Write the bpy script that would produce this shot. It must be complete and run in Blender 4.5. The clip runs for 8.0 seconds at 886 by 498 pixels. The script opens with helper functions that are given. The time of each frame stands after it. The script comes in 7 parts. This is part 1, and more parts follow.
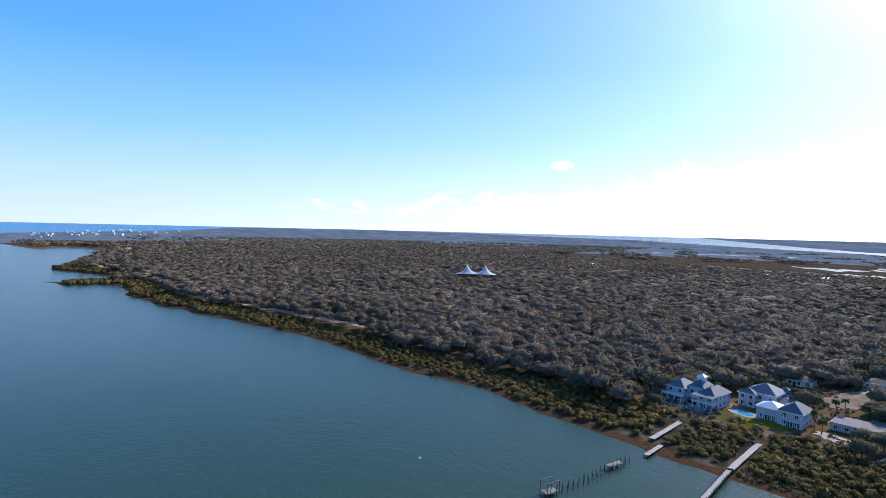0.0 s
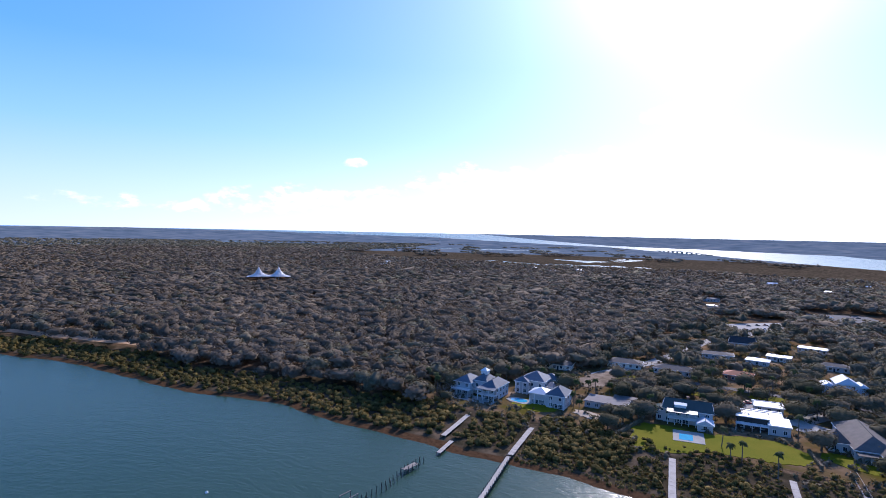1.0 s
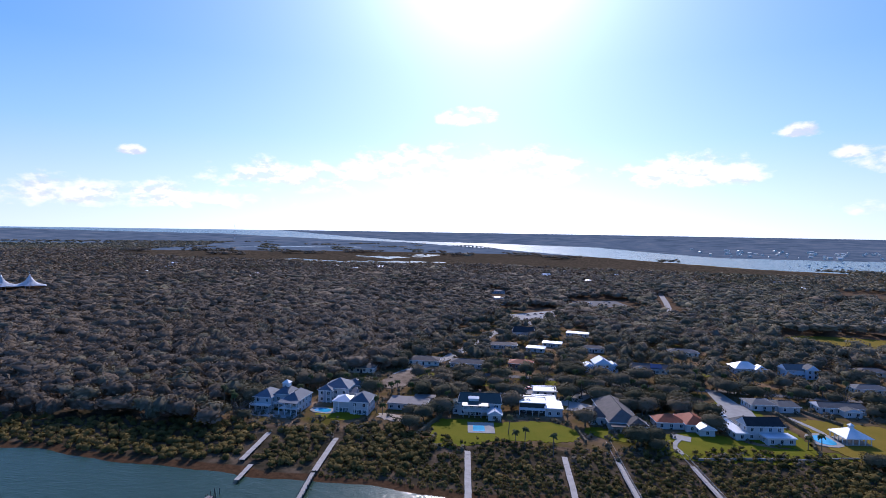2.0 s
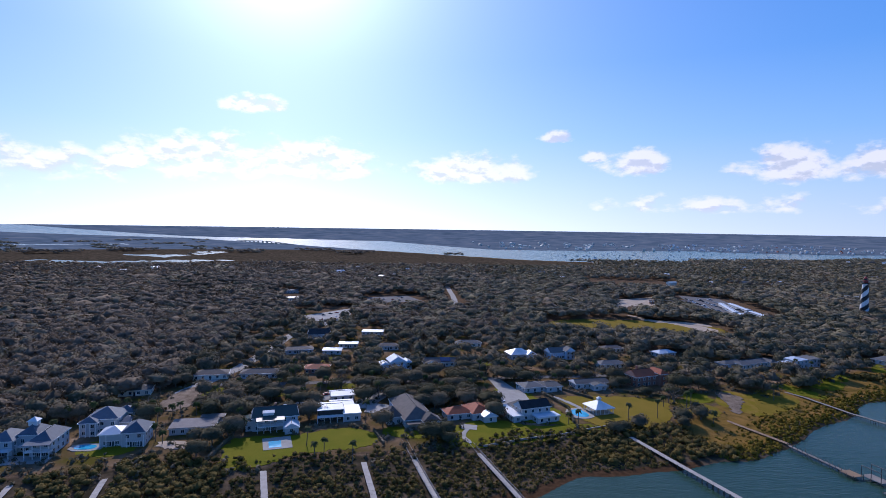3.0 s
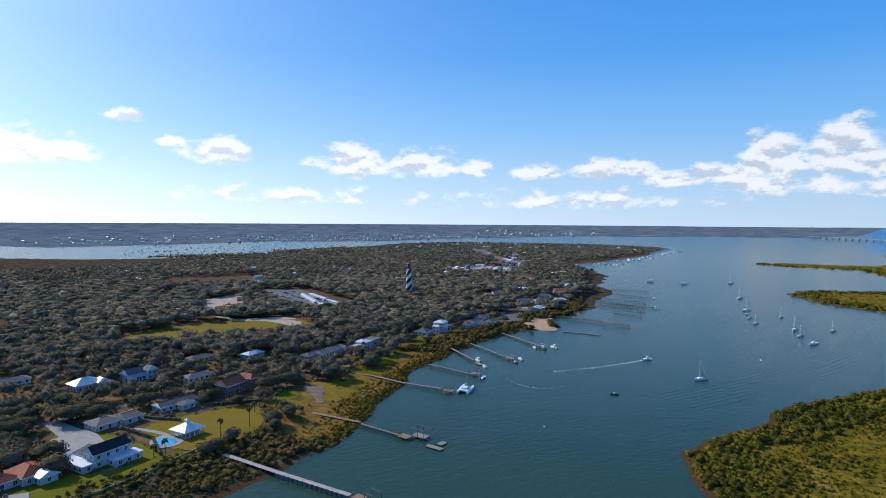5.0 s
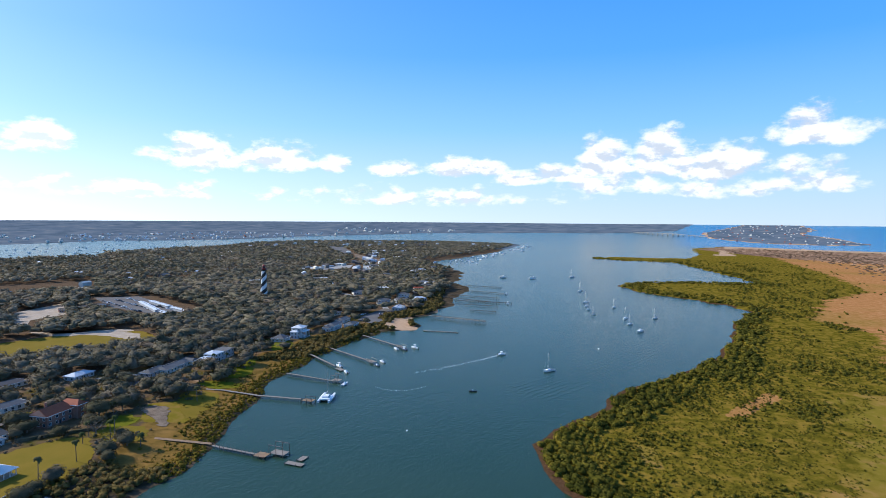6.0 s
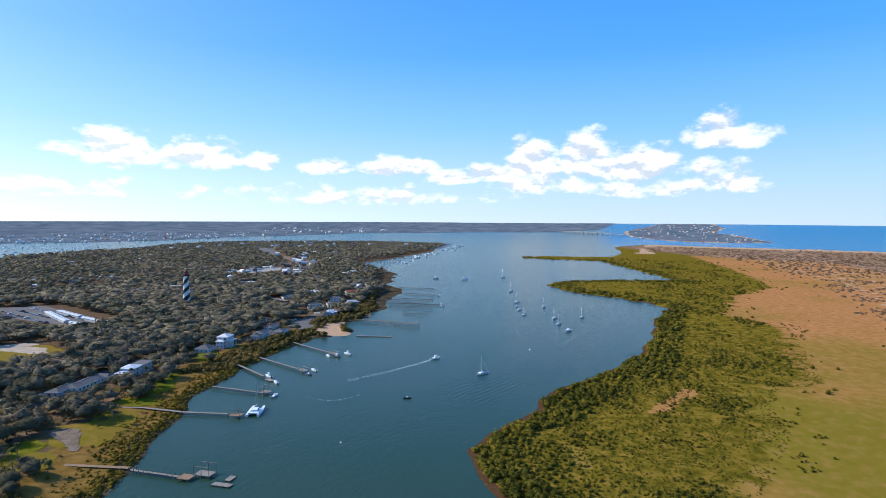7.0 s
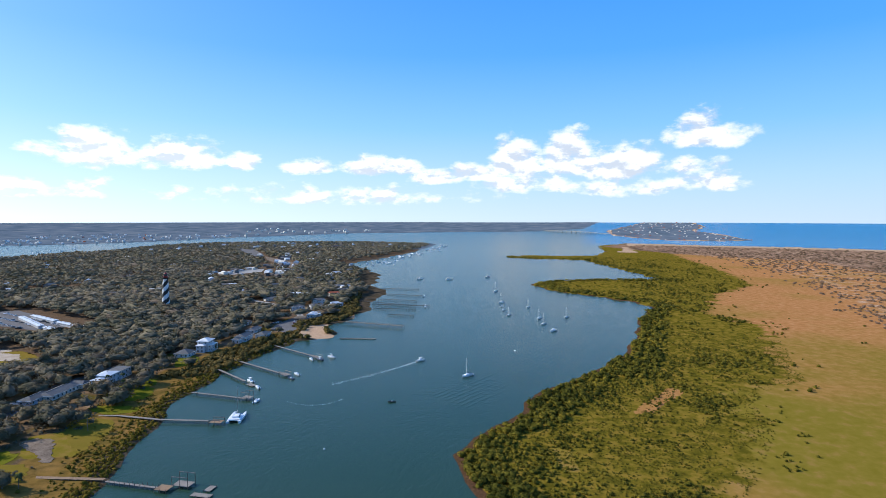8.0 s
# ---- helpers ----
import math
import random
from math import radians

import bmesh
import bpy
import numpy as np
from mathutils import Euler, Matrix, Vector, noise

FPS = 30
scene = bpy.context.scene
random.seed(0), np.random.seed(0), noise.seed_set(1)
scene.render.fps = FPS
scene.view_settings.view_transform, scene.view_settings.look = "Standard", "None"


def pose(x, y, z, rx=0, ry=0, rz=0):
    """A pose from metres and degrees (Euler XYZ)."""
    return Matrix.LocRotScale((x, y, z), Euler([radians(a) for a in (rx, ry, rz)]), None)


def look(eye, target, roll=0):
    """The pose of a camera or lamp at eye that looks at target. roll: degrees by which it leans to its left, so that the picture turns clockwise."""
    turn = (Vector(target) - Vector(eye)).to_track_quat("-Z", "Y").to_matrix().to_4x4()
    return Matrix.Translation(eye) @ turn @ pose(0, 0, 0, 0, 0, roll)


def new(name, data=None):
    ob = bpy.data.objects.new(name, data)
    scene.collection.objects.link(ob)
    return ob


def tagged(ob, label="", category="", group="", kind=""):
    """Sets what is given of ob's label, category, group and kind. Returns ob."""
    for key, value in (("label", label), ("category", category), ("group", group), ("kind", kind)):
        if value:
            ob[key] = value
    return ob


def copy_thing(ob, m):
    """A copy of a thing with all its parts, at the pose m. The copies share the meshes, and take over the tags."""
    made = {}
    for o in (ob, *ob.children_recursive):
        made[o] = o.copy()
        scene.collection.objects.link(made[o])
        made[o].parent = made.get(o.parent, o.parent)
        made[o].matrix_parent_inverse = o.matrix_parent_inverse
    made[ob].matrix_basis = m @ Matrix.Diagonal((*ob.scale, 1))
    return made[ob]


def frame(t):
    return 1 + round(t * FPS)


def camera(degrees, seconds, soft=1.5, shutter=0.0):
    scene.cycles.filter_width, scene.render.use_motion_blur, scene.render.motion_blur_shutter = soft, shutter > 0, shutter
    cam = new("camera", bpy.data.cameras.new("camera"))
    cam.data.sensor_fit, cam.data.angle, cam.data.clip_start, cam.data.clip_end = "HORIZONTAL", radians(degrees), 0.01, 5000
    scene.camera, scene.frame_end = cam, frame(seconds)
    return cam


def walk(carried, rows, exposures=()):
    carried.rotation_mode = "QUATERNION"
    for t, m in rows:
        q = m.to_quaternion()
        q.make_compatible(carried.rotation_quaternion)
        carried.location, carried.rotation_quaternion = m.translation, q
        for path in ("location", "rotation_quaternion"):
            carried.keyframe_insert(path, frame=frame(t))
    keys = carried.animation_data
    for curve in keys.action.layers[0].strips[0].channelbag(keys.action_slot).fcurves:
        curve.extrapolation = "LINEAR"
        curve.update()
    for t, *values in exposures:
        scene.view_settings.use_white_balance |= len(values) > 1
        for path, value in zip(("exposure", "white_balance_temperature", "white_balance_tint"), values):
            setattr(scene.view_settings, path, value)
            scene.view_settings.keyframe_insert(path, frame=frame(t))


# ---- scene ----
cam = camera(76.8, 8.0, soft=0.8)
PATH = [
    (0.0, pose(3.17, -3.44, 79.53, 87.97, -1.56, 56.86)),
    (0.5, pose(2.33, -2.34, 82.02, 88.08, -1.49, 46.10)),
    (1.0, pose(2.02, -2.26, 84.87, 88.15, -1.36, 36.09)),
    (1.5, pose(1.77, -1.67, 88.01, 88.10, -1.19, 25.84)),
    (1.7, pose(1.77, -1.48, 88.96, 88.11, -1.19, 21.92)),
    (2.8, pose(-0.08, 0.05, 96.02, 87.83, -0.97, -0.71)),
    (3.0, pose(-0.00, -0.00, 96.78, 87.76, -1.05, -5.00)),
    (3.5, pose(0.87, 0.56, 99.74, 87.59, -0.87, -15.48)),
    (4.0, pose(0.67, 1.64, 101.94, 87.49, -0.74, -26.73)),
    (4.5, pose(0.96, 1.54, 104.89, 87.35, -0.71, -36.54)),
    (5.0, pose(1.02, 1.32, 107.69, 87.23, -0.56, -45.70)),
    (5.2, pose(1.14, 1.52, 108.35, 87.18, -0.49, -49.34)),
    (6.3, pose(2.94, 3.88, 114.21, 86.97, -0.60, -62.73)),
    (6.5, pose(2.99, 4.01, 115.17, 86.96, -0.54, -64.23)),
    (7.0, pose(3.88, 4.66, 117.04, 86.96, -0.48, -66.98)),
    (7.5, pose(5.27, 5.33, 117.97, 86.92, -0.36, -68.39)),
    (8.0, pose(7.66, 6.32, 117.99, 86.93, -0.20, -68.62)),
]
walk(cam, PATH, exposures=[(0.0, 0.2, 6250, 17), (0.5, 0.24, 6100, 22), (1.5, -0.02, 5900, 24), (3.0, -0.36, 5800, 23), (4.5, -0.32, 6150, 14), (5.2, -0.1, 6250, 10), (6.4, 0.17, 6350, 10), (8.0, 0.14, 6350, 10)])

# ---- world, sun ----
SUN_AZ, SUN_EL = 11.5, 29.0            # degrees left of +y, above the horizon


def build_world():
    w = bpy.data.worlds.new("sky")
    w.use_nodes = True
    scene.world = w
    nt = w.node_tree
    nt.nodes.clear()
    N, L = nt.nodes.new, nt.links.new

    def math_node(op, a, b=None, c=None, clamp=False):
        n = N("ShaderNodeMath")
        n.operation, n.use_clamp = op, clamp
        for i, v in enumerate((a, b, c)):
            if v is None:
                continue
            if isinstance(v, (int, float)):
                n.inputs[i].default_value = v
            else:
                L(v, n.inputs[i])
        return n.outputs[0]

    def smooth(v, lo, hi):
        n = N("ShaderNodeMapRange")
        n.interpolation_type = "SMOOTHSTEP"
        L(v, n.inputs[0])
        n.inputs[1].default_value, n.inputs[2].default_value = lo, hi
        return n.outputs[0]

    def mix(fac, a, b):
        n = N("ShaderNodeMix")
        n.data_type = "RGBA"
        for s, v in ((n.inputs[0], fac), (n.inputs[6], a), (n.inputs[7], b)):
            if isinstance(v, (int, float)):
                s.default_value = v
            elif isinstance(v, tuple):
                s.default_value = (*v, 1)
            else:
                L(v, s)
        return n.outputs[2]

    sky = N("ShaderNodeTexSky")
    sky.sky_type, sky.sun_disc = "NISHITA", False
    sky.sun_elevation, sky.sun_rotation = radians(SUN_EL), radians(-SUN_AZ)
    sky.air_density, sky.dust_density, sky.ozone_density = 1.0, 1.2, 2.0
    co = N("ShaderNodeTexCoord")
    sep = N("ShaderNodeSeparateXYZ")
    L(co.outputs["Generated"], sep.inputs[0])
    x, y, z = sep.outputs
    az = math_node("MULTIPLY", math_node("ARCTAN2", math_node("MULTIPLY", x, -1.0), y), 57.2958)
    el = math_node("MULTIPLY", math_node("ARCSINE", z), 57.2958)
    # clear winter blue, paling to the horizon
    def by_height(stops, top):
        r = N("ShaderNodeValToRGB")
        while len(r.color_ramp.elements) < len(stops):
            r.color_ramp.elements.new(0.5)
        for e, (deg, c) in zip(r.color_ramp.elements, stops):
            e.position, e.color = deg / top, (*c, 1)
        L(math_node("DIVIDE", el, top, clamp=True), r.inputs[0])
        return r.outputs[0]

    clear = by_height(SKY_BLUE, 60.0)
    scaled = N("ShaderNodeVectorMath")
    scaled.operation = "SCALE"
    L(clear, scaled.inputs[0])
    scaled.inputs[3].default_value = 1.0 / SKY_STRENGTH
    base = mix(0.05, scaled.outputs[0], sky.outputs[0])
    # brightness round the sun and the pale haze under it
    dot = N("ShaderNodeVectorMath")
    dot.operation = "DOT_PRODUCT"
    L(co.outputs["Generated"], dot.inputs[0])
    dot.inputs[1].default_value = SUN_WAY
    off = math_node("MULTIPLY", math_node("ARCCOSINE", math_node("MINIMUM", dot.outputs["Value"], 1.0)), 57.2958)
    glow = math_node("ADD", math_node("MULTIPLY", math_node("EXPONENT", math_node("MULTIPLY", off, -1 / GLOW_WIDE[1])), GLOW_WIDE[0]),
                     math_node("MULTIPLY", math_node("EXPONENT", math_node("MULTIPLY", off, -1 / GLOW_NEAR[1])), GLOW_NEAR[0]))
    daz = math_node("MULTIPLY", math_node("ABSOLUTE", math_node("SUBTRACT", az, SUN_AZ)), -1 / HAZE[2])
    low = math_node("MULTIPLY", math_node("EXPONENT", math_node("MULTIPLY", math_node("MAXIMUM", el, 0.0), -1 / HAZE[1])), math_node("EXPONENT", daz))
    glow = math_node("MULTIPLY", math_node("ADD", glow, math_node("MULTIPLY", low, HAZE[0])), 1.0 / SKY_STRENGTH)
    lit = N("ShaderNodeVectorMath")
    lit.operation = "SCALE"
    lit.inputs[0].default_value = (0.93, 1.0, 0.99)
    L(glow, lit.inputs[3])
    both = N("ShaderNodeVectorMath")
    L(base, both.inputs[0])
    L(lit.outputs[0], both.inputs[1])
    base = both.outputs[0]
    # cumulus banks: azimuth, elevation, half width, half height (degrees), strength
    banks = ((-36.7, 6.2, 4.2, 1.7, 1.0), (-43.5, 6.0, 4.0, 1.5, 1.0), (-49.1, 5.6, 1.7, 0.9, .9), (-54.8, 5.2, 3.3, 0.8, .95),
             (-62.4, 5.4, 4.4, 1.1, 1.0), (-68.1, 4.4, 3.0, 0.8, .9), (-76.2, 6.2, 3.2, 2.2, 1.0), (-81.1, 6.5, 3.0, 2.7, 1.0), (-72.0, 4.8, 3.2, 0.9, .95), (-85.6, 5.4, 4.0, 1.7, .95),
             (-77.8, 4.0, 6.0, 1.2, .8), (-87.3, 6.1, 3.2, 1.4, .85), (-93.9, 8.3, 3.8, 1.6, 1.0), (-91.0, 5.2, 3.8, 0.9, .7),
             (-93.3, 3.7, 4.2, 1.0, .85), (-86.0, 3.3, 4.5, 1.0, .7), (-16.4, 9.1, 2.0, 0.6, .9), (-20.4, 7.2, 1.6, 0.6, .8),
             (-23.8, 6.6, 3.6, 1.3, 1.0), (13.6, 11.4, 3.0, 0.9, 1.0), (19.0, 6.4, 8.0, 2.0, .9), (8.2, 6.5, 7.0, 1.9, .9),
             (-7.8, 6.1, 6.2, 1.6, 1.0), (44.8, 6.6, 1.3, 0.4, .8), (31.0, 5.0, 8.0, 1.5, .75), (47.0, 2.8, 12.0, 1.2, .7),
             (-31.0, 2.6, 10.0, 0.8, .5), (-58.0, 2.4, 14.0, 0.9, .5), (60.0, 2.0, 9.0, 0.7, .4))
    total = None
    for a0, e0, wa, we, s in banks:
        wa, we = wa * 1.12, we * 1.15
        da = math_node("MULTIPLY", math_node("SUBTRACT", az, a0), 1.0 / wa)
        de = math_node("SUBTRACT", el, e0 - we * .35)
        up = math_node("MULTIPLY", math_node("MAXIMUM", de, 0.0), 1.0 / (we * 1.35))
        dn = math_node("MULTIPLY", math_node("MINIMUM", de, 0.0), 1.0 / (we * .65))
        q = math_node("ADD", math_node("MULTIPLY", da, da), math_node("ADD", math_node("MULTIPLY", up, up), math_node("MULTIPLY", dn, dn)))
        m = math_node("MULTIPLY", math_node("SUBTRACT", 1.0, q), s)
        total = m if total is None else math_node("MAXIMUM", total, m)
    comb = N("ShaderNodeCombineXYZ")
    L(math_node("MULTIPLY", az, .34), comb.inputs[0])
    L(math_node("MULTIPLY", el, .62), comb.inputs[1])
    noi = N("ShaderNodeTexNoise")
    noi.inputs["Scale"].default_value, noi.inputs["Detail"].default_value, noi.inputs["Roughness"].default_value = 1.0, 7.0, .58
    L(comb.outputs[0], noi.inputs["Vector"])
    n1 = math_node("SUBTRACT", noi.outputs[0], .5)
    body = math_node("ADD", math_node("MULTIPLY", math_node("MAXIMUM", total, -1.0), .62), math_node("MULTIPLY", n1, 2.0))
    cover = smooth(body, .0, .52)
    # lit tops, grey-blue undersides
    comb2 = N("ShaderNodeCombineXYZ")
    L(math_node("MULTIPLY", az, .34), comb2.inputs[0])
    L(math_node("MULTIPLY", math_node("ADD", el, .6), .62), comb2.inputs[1])
    noi2 = N("ShaderNodeTexNoise")
    noi2.inputs["Scale"].default_value, noi2.inputs["Detail"].default_value, noi2.inputs["Roughness"].default_value = 1.0, 4.0, .55
    L(comb2.outputs[0], noi2.inputs["Vector"])
    under = smooth(math_node("SUBTRACT", noi2.outputs[0], noi.outputs[0]), -.03, .11)
    cloud = mix(math_node("MULTIPLY", under, .8), CLOUD_LIT, CLOUD_SHADE)
    near = N("ShaderNodeVectorMath")
    near.operation = "MULTIPLY_ADD"
    L(lit.outputs[0], near.inputs[0])
    near.inputs[1].default_value = (0.75, 0.75, 0.75)
    L(cloud, near.inputs[2])
    cloud = near.outputs[0]
    out = mix(math_node("MULTIPLY", cover, .88), base, cloud)
    bg = N("ShaderNodeBackground")
    bg.inputs["Strength"].default_value = SKY_STRENGTH
    L(out, bg.inputs["Color"])
    wo = N("ShaderNodeOutputWorld")
    L(bg.outputs[0], wo.inputs[0])


SKY_STRENGTH = 0.12
SKY_BLUE = ((0.0, (0.56, 0.72, 0.90)), (4.0, (0.42, 0.67, 0.95)), (9.0, (0.225, 0.55, 1.0)), (16.0, (0.085, 0.385, 0.95)), (26.0, (0.035, 0.275, 0.86)), (60.0, (0.030, 0.13, 0.42)))
GLOW_WIDE, GLOW_NEAR, HAZE = (1.12, 18.0), (3.0, 5.0), (1.0, 6.5, 38.0)
CLOUD_LIT, CLOUD_SHADE = (8.6, 8.6, 8.7), (4.4, 4.9, 5.8)
_az, _el = radians(SUN_AZ), radians(SUN_EL)
SUN_WAY = Vector((-math.sin(_az) * math.cos(_el), math.cos(_az) * math.cos(_el), math.sin(_el)))
build_world()
sun_data = bpy.data.lights.new("sun", "SUN")
sun_data.energy, sun_data.angle, sun_data.color = 5.0, radians(0.53), (1.0, 0.95, 0.87)
sun = new("sun", sun_data)
sun.matrix_world = look(SUN_WAY * 2000, (0, 0, 0))

# ---- materials ----
def mat(name, colour, rough=0.7, second=None, scale=0.6, fine=6.0, bump=0.0, metal=0.0, spread=0.25, vary=0.0, spec=0.4):
    """A surface with variation at two scales; vary: how much each object differs."""
    m = bpy.data.materials.new(name)
    m.use_nodes = True
    nt = m.node_tree
    N, L = nt.nodes.new, nt.links.new
    p = nt.nodes["Principled BSDF"]
    second = second or tuple(c * (1 - spread) for c in colour)
    geo = N("ShaderNodeNewGeometry")
    n1, n2 = N("ShaderNodeTexNoise"), N("ShaderNodeTexNoise")
    for n, s, d in ((n1, scale, 4.0), (n2, fine, 3.0)):
        n.inputs["Scale"].default_value, n.inputs["Detail"].default_value = s, d
        L(geo.outputs["Position"], n.inputs["Vector"])
    add = N("ShaderNodeMath")
    add.operation = "MULTIPLY_ADD"
    L(n1.outputs[0], add.inputs[0])
    add.inputs[1].default_value = 1.6
    sub = N("ShaderNodeMath")
    sub.operation = "MULTIPLY_ADD"
    L(n2.outputs[0], sub.inputs[0])
    sub.inputs[1].default_value, sub.inputs[2].default_value = 1.2, -0.9
    L(sub.outputs[0], add.inputs[2])
    add.use_clamp = True
    mix = N("ShaderNodeMix")
    mix.data_type = "RGBA"
    mix.inputs[6].default_value, mix.inputs[7].default_value = (*colour, 1), (*second, 1)
    L(add.outputs[0], mix.inputs[0])
    col = mix.outputs[2]
    if vary:
        info, hs, mr = N("ShaderNodeObjectInfo"), N("ShaderNodeHueSaturation"), N("ShaderNodeMapRange")
        L(info.outputs["Random"], mr.inputs[0])
        mr.inputs[3].default_value, mr.inputs[4].default_value = 1 - vary, 1 + vary
        L(mr.outputs[0], hs.inputs["Value"])
        L(col, hs.inputs["Color"])
        col = hs.outputs[0]
    L(col, p.inputs["Base Color"])
    p.inputs["Roughness"].default_value, p.inputs["Metallic"].default_value = rough, metal
    p.inputs["Specular IOR Level"].default_value = spec
    if bump:
        b = N("ShaderNodeBump")
        b.inputs["Strength"].default_value, b.inputs["Distance"].default_value = 0.6, bump
        L(n2.outputs[0], b.inputs["Height"])
        L(b.outputs[0], p.inputs["Normal"])
    return m


def leaf_mat(name, colours, patch=0.02, through_light=0.16, per_object=False, clump=0.13):
    """Foliage: clump by clump between three colours, drifting over the land."""
    m = bpy.data.materials.new(name)
    m.use_nodes = True
    nt = m.node_tree
    N, L = nt.nodes.new, nt.links.new
    p = nt.nodes["Principled BSDF"]
    geo = N("ShaderNodeNewGeometry")
    ramp = N("ShaderNodeValToRGB")
    for i, c in enumerate(colours):
        e = ramp.color_ramp.elements[i] if i < 2 else ramp.color_ramp.elements.new(0.5)
        e.position = i / (len(colours) - 1)
        e.color = (*c, 1)
    noi = N("ShaderNodeTexNoise")
    noi.inputs["Scale"].default_value, noi.inputs["Detail"].default_value = patch, 5.0
    L(geo.outputs["Position"], noi.inputs["Vector"])
    a = N("ShaderNodeMath")
    a.operation = "MULTIPLY_ADD"
    a.inputs[1].default_value = 1.6
    L(noi.outputs[0], a.inputs[0])
    tree = N("ShaderNodeTexNoise")
    tree.inputs["Scale"].default_value, tree.inputs["Detail"].default_value = clump, 2.0
    L(geo.outputs["Position"], tree.inputs["Vector"])
    each = N("ShaderNodeMath")
    each.operation = "MULTIPLY_ADD"
    each.inputs[1].default_value, each.inputs[2].default_value = 2.2, -1.58
    L(tree.outputs[0], each.inputs[0])
    L(each.outputs[0], a.inputs[2])
    b = N("ShaderNodeMath")
    b.operation, b.use_clamp = "MULTIPLY_ADD", True
    b.inputs[1].default_value = 0.36
    L(geo.outputs["Random Per Island"], b.inputs[0])
    L(a.outputs[0], b.inputs[2])
    fac = b.outputs[0]
    if per_object:
        info, c2 = N("ShaderNodeObjectInfo"), N("ShaderNodeMath")
        c2.operation, c2.use_clamp = "MULTIPLY_ADD", True
        c2.inputs[1].default_value = 0.7
        L(info.outputs["Random"], c2.inputs[0])
        d2 = N("ShaderNodeMath")
        d2.operation = "MULTIPLY_ADD"
        d2.inputs[1].default_value, d2.inputs[2].default_value = 0.5, -0.1
        L(geo.outputs["Random Per Island"], d2.inputs[0])
        L(d2.outputs[0], c2.inputs[2])
        fac = c2.outputs[0]
    L(fac, ramp.inputs[0])
    L(ramp.outputs[0], p.inputs["Base Color"])
    p.inputs["Roughness"].default_value, p.inputs["Specular IOR Level"].default_value = 0.9, 0.04
    tr, ms = N("ShaderNodeBsdfTranslucent"), N("ShaderNodeMixShader")
    L(ramp.outputs[0], tr.inputs[0])
    ms.inputs[0].default_value = through_light
    out = nt.nodes["Material Output"]
    L(p.outputs[0], ms.inputs[1])
    L(tr.outputs[0], ms.inputs[2])
    L(ms.outputs[0], out.inputs[0])
    return m


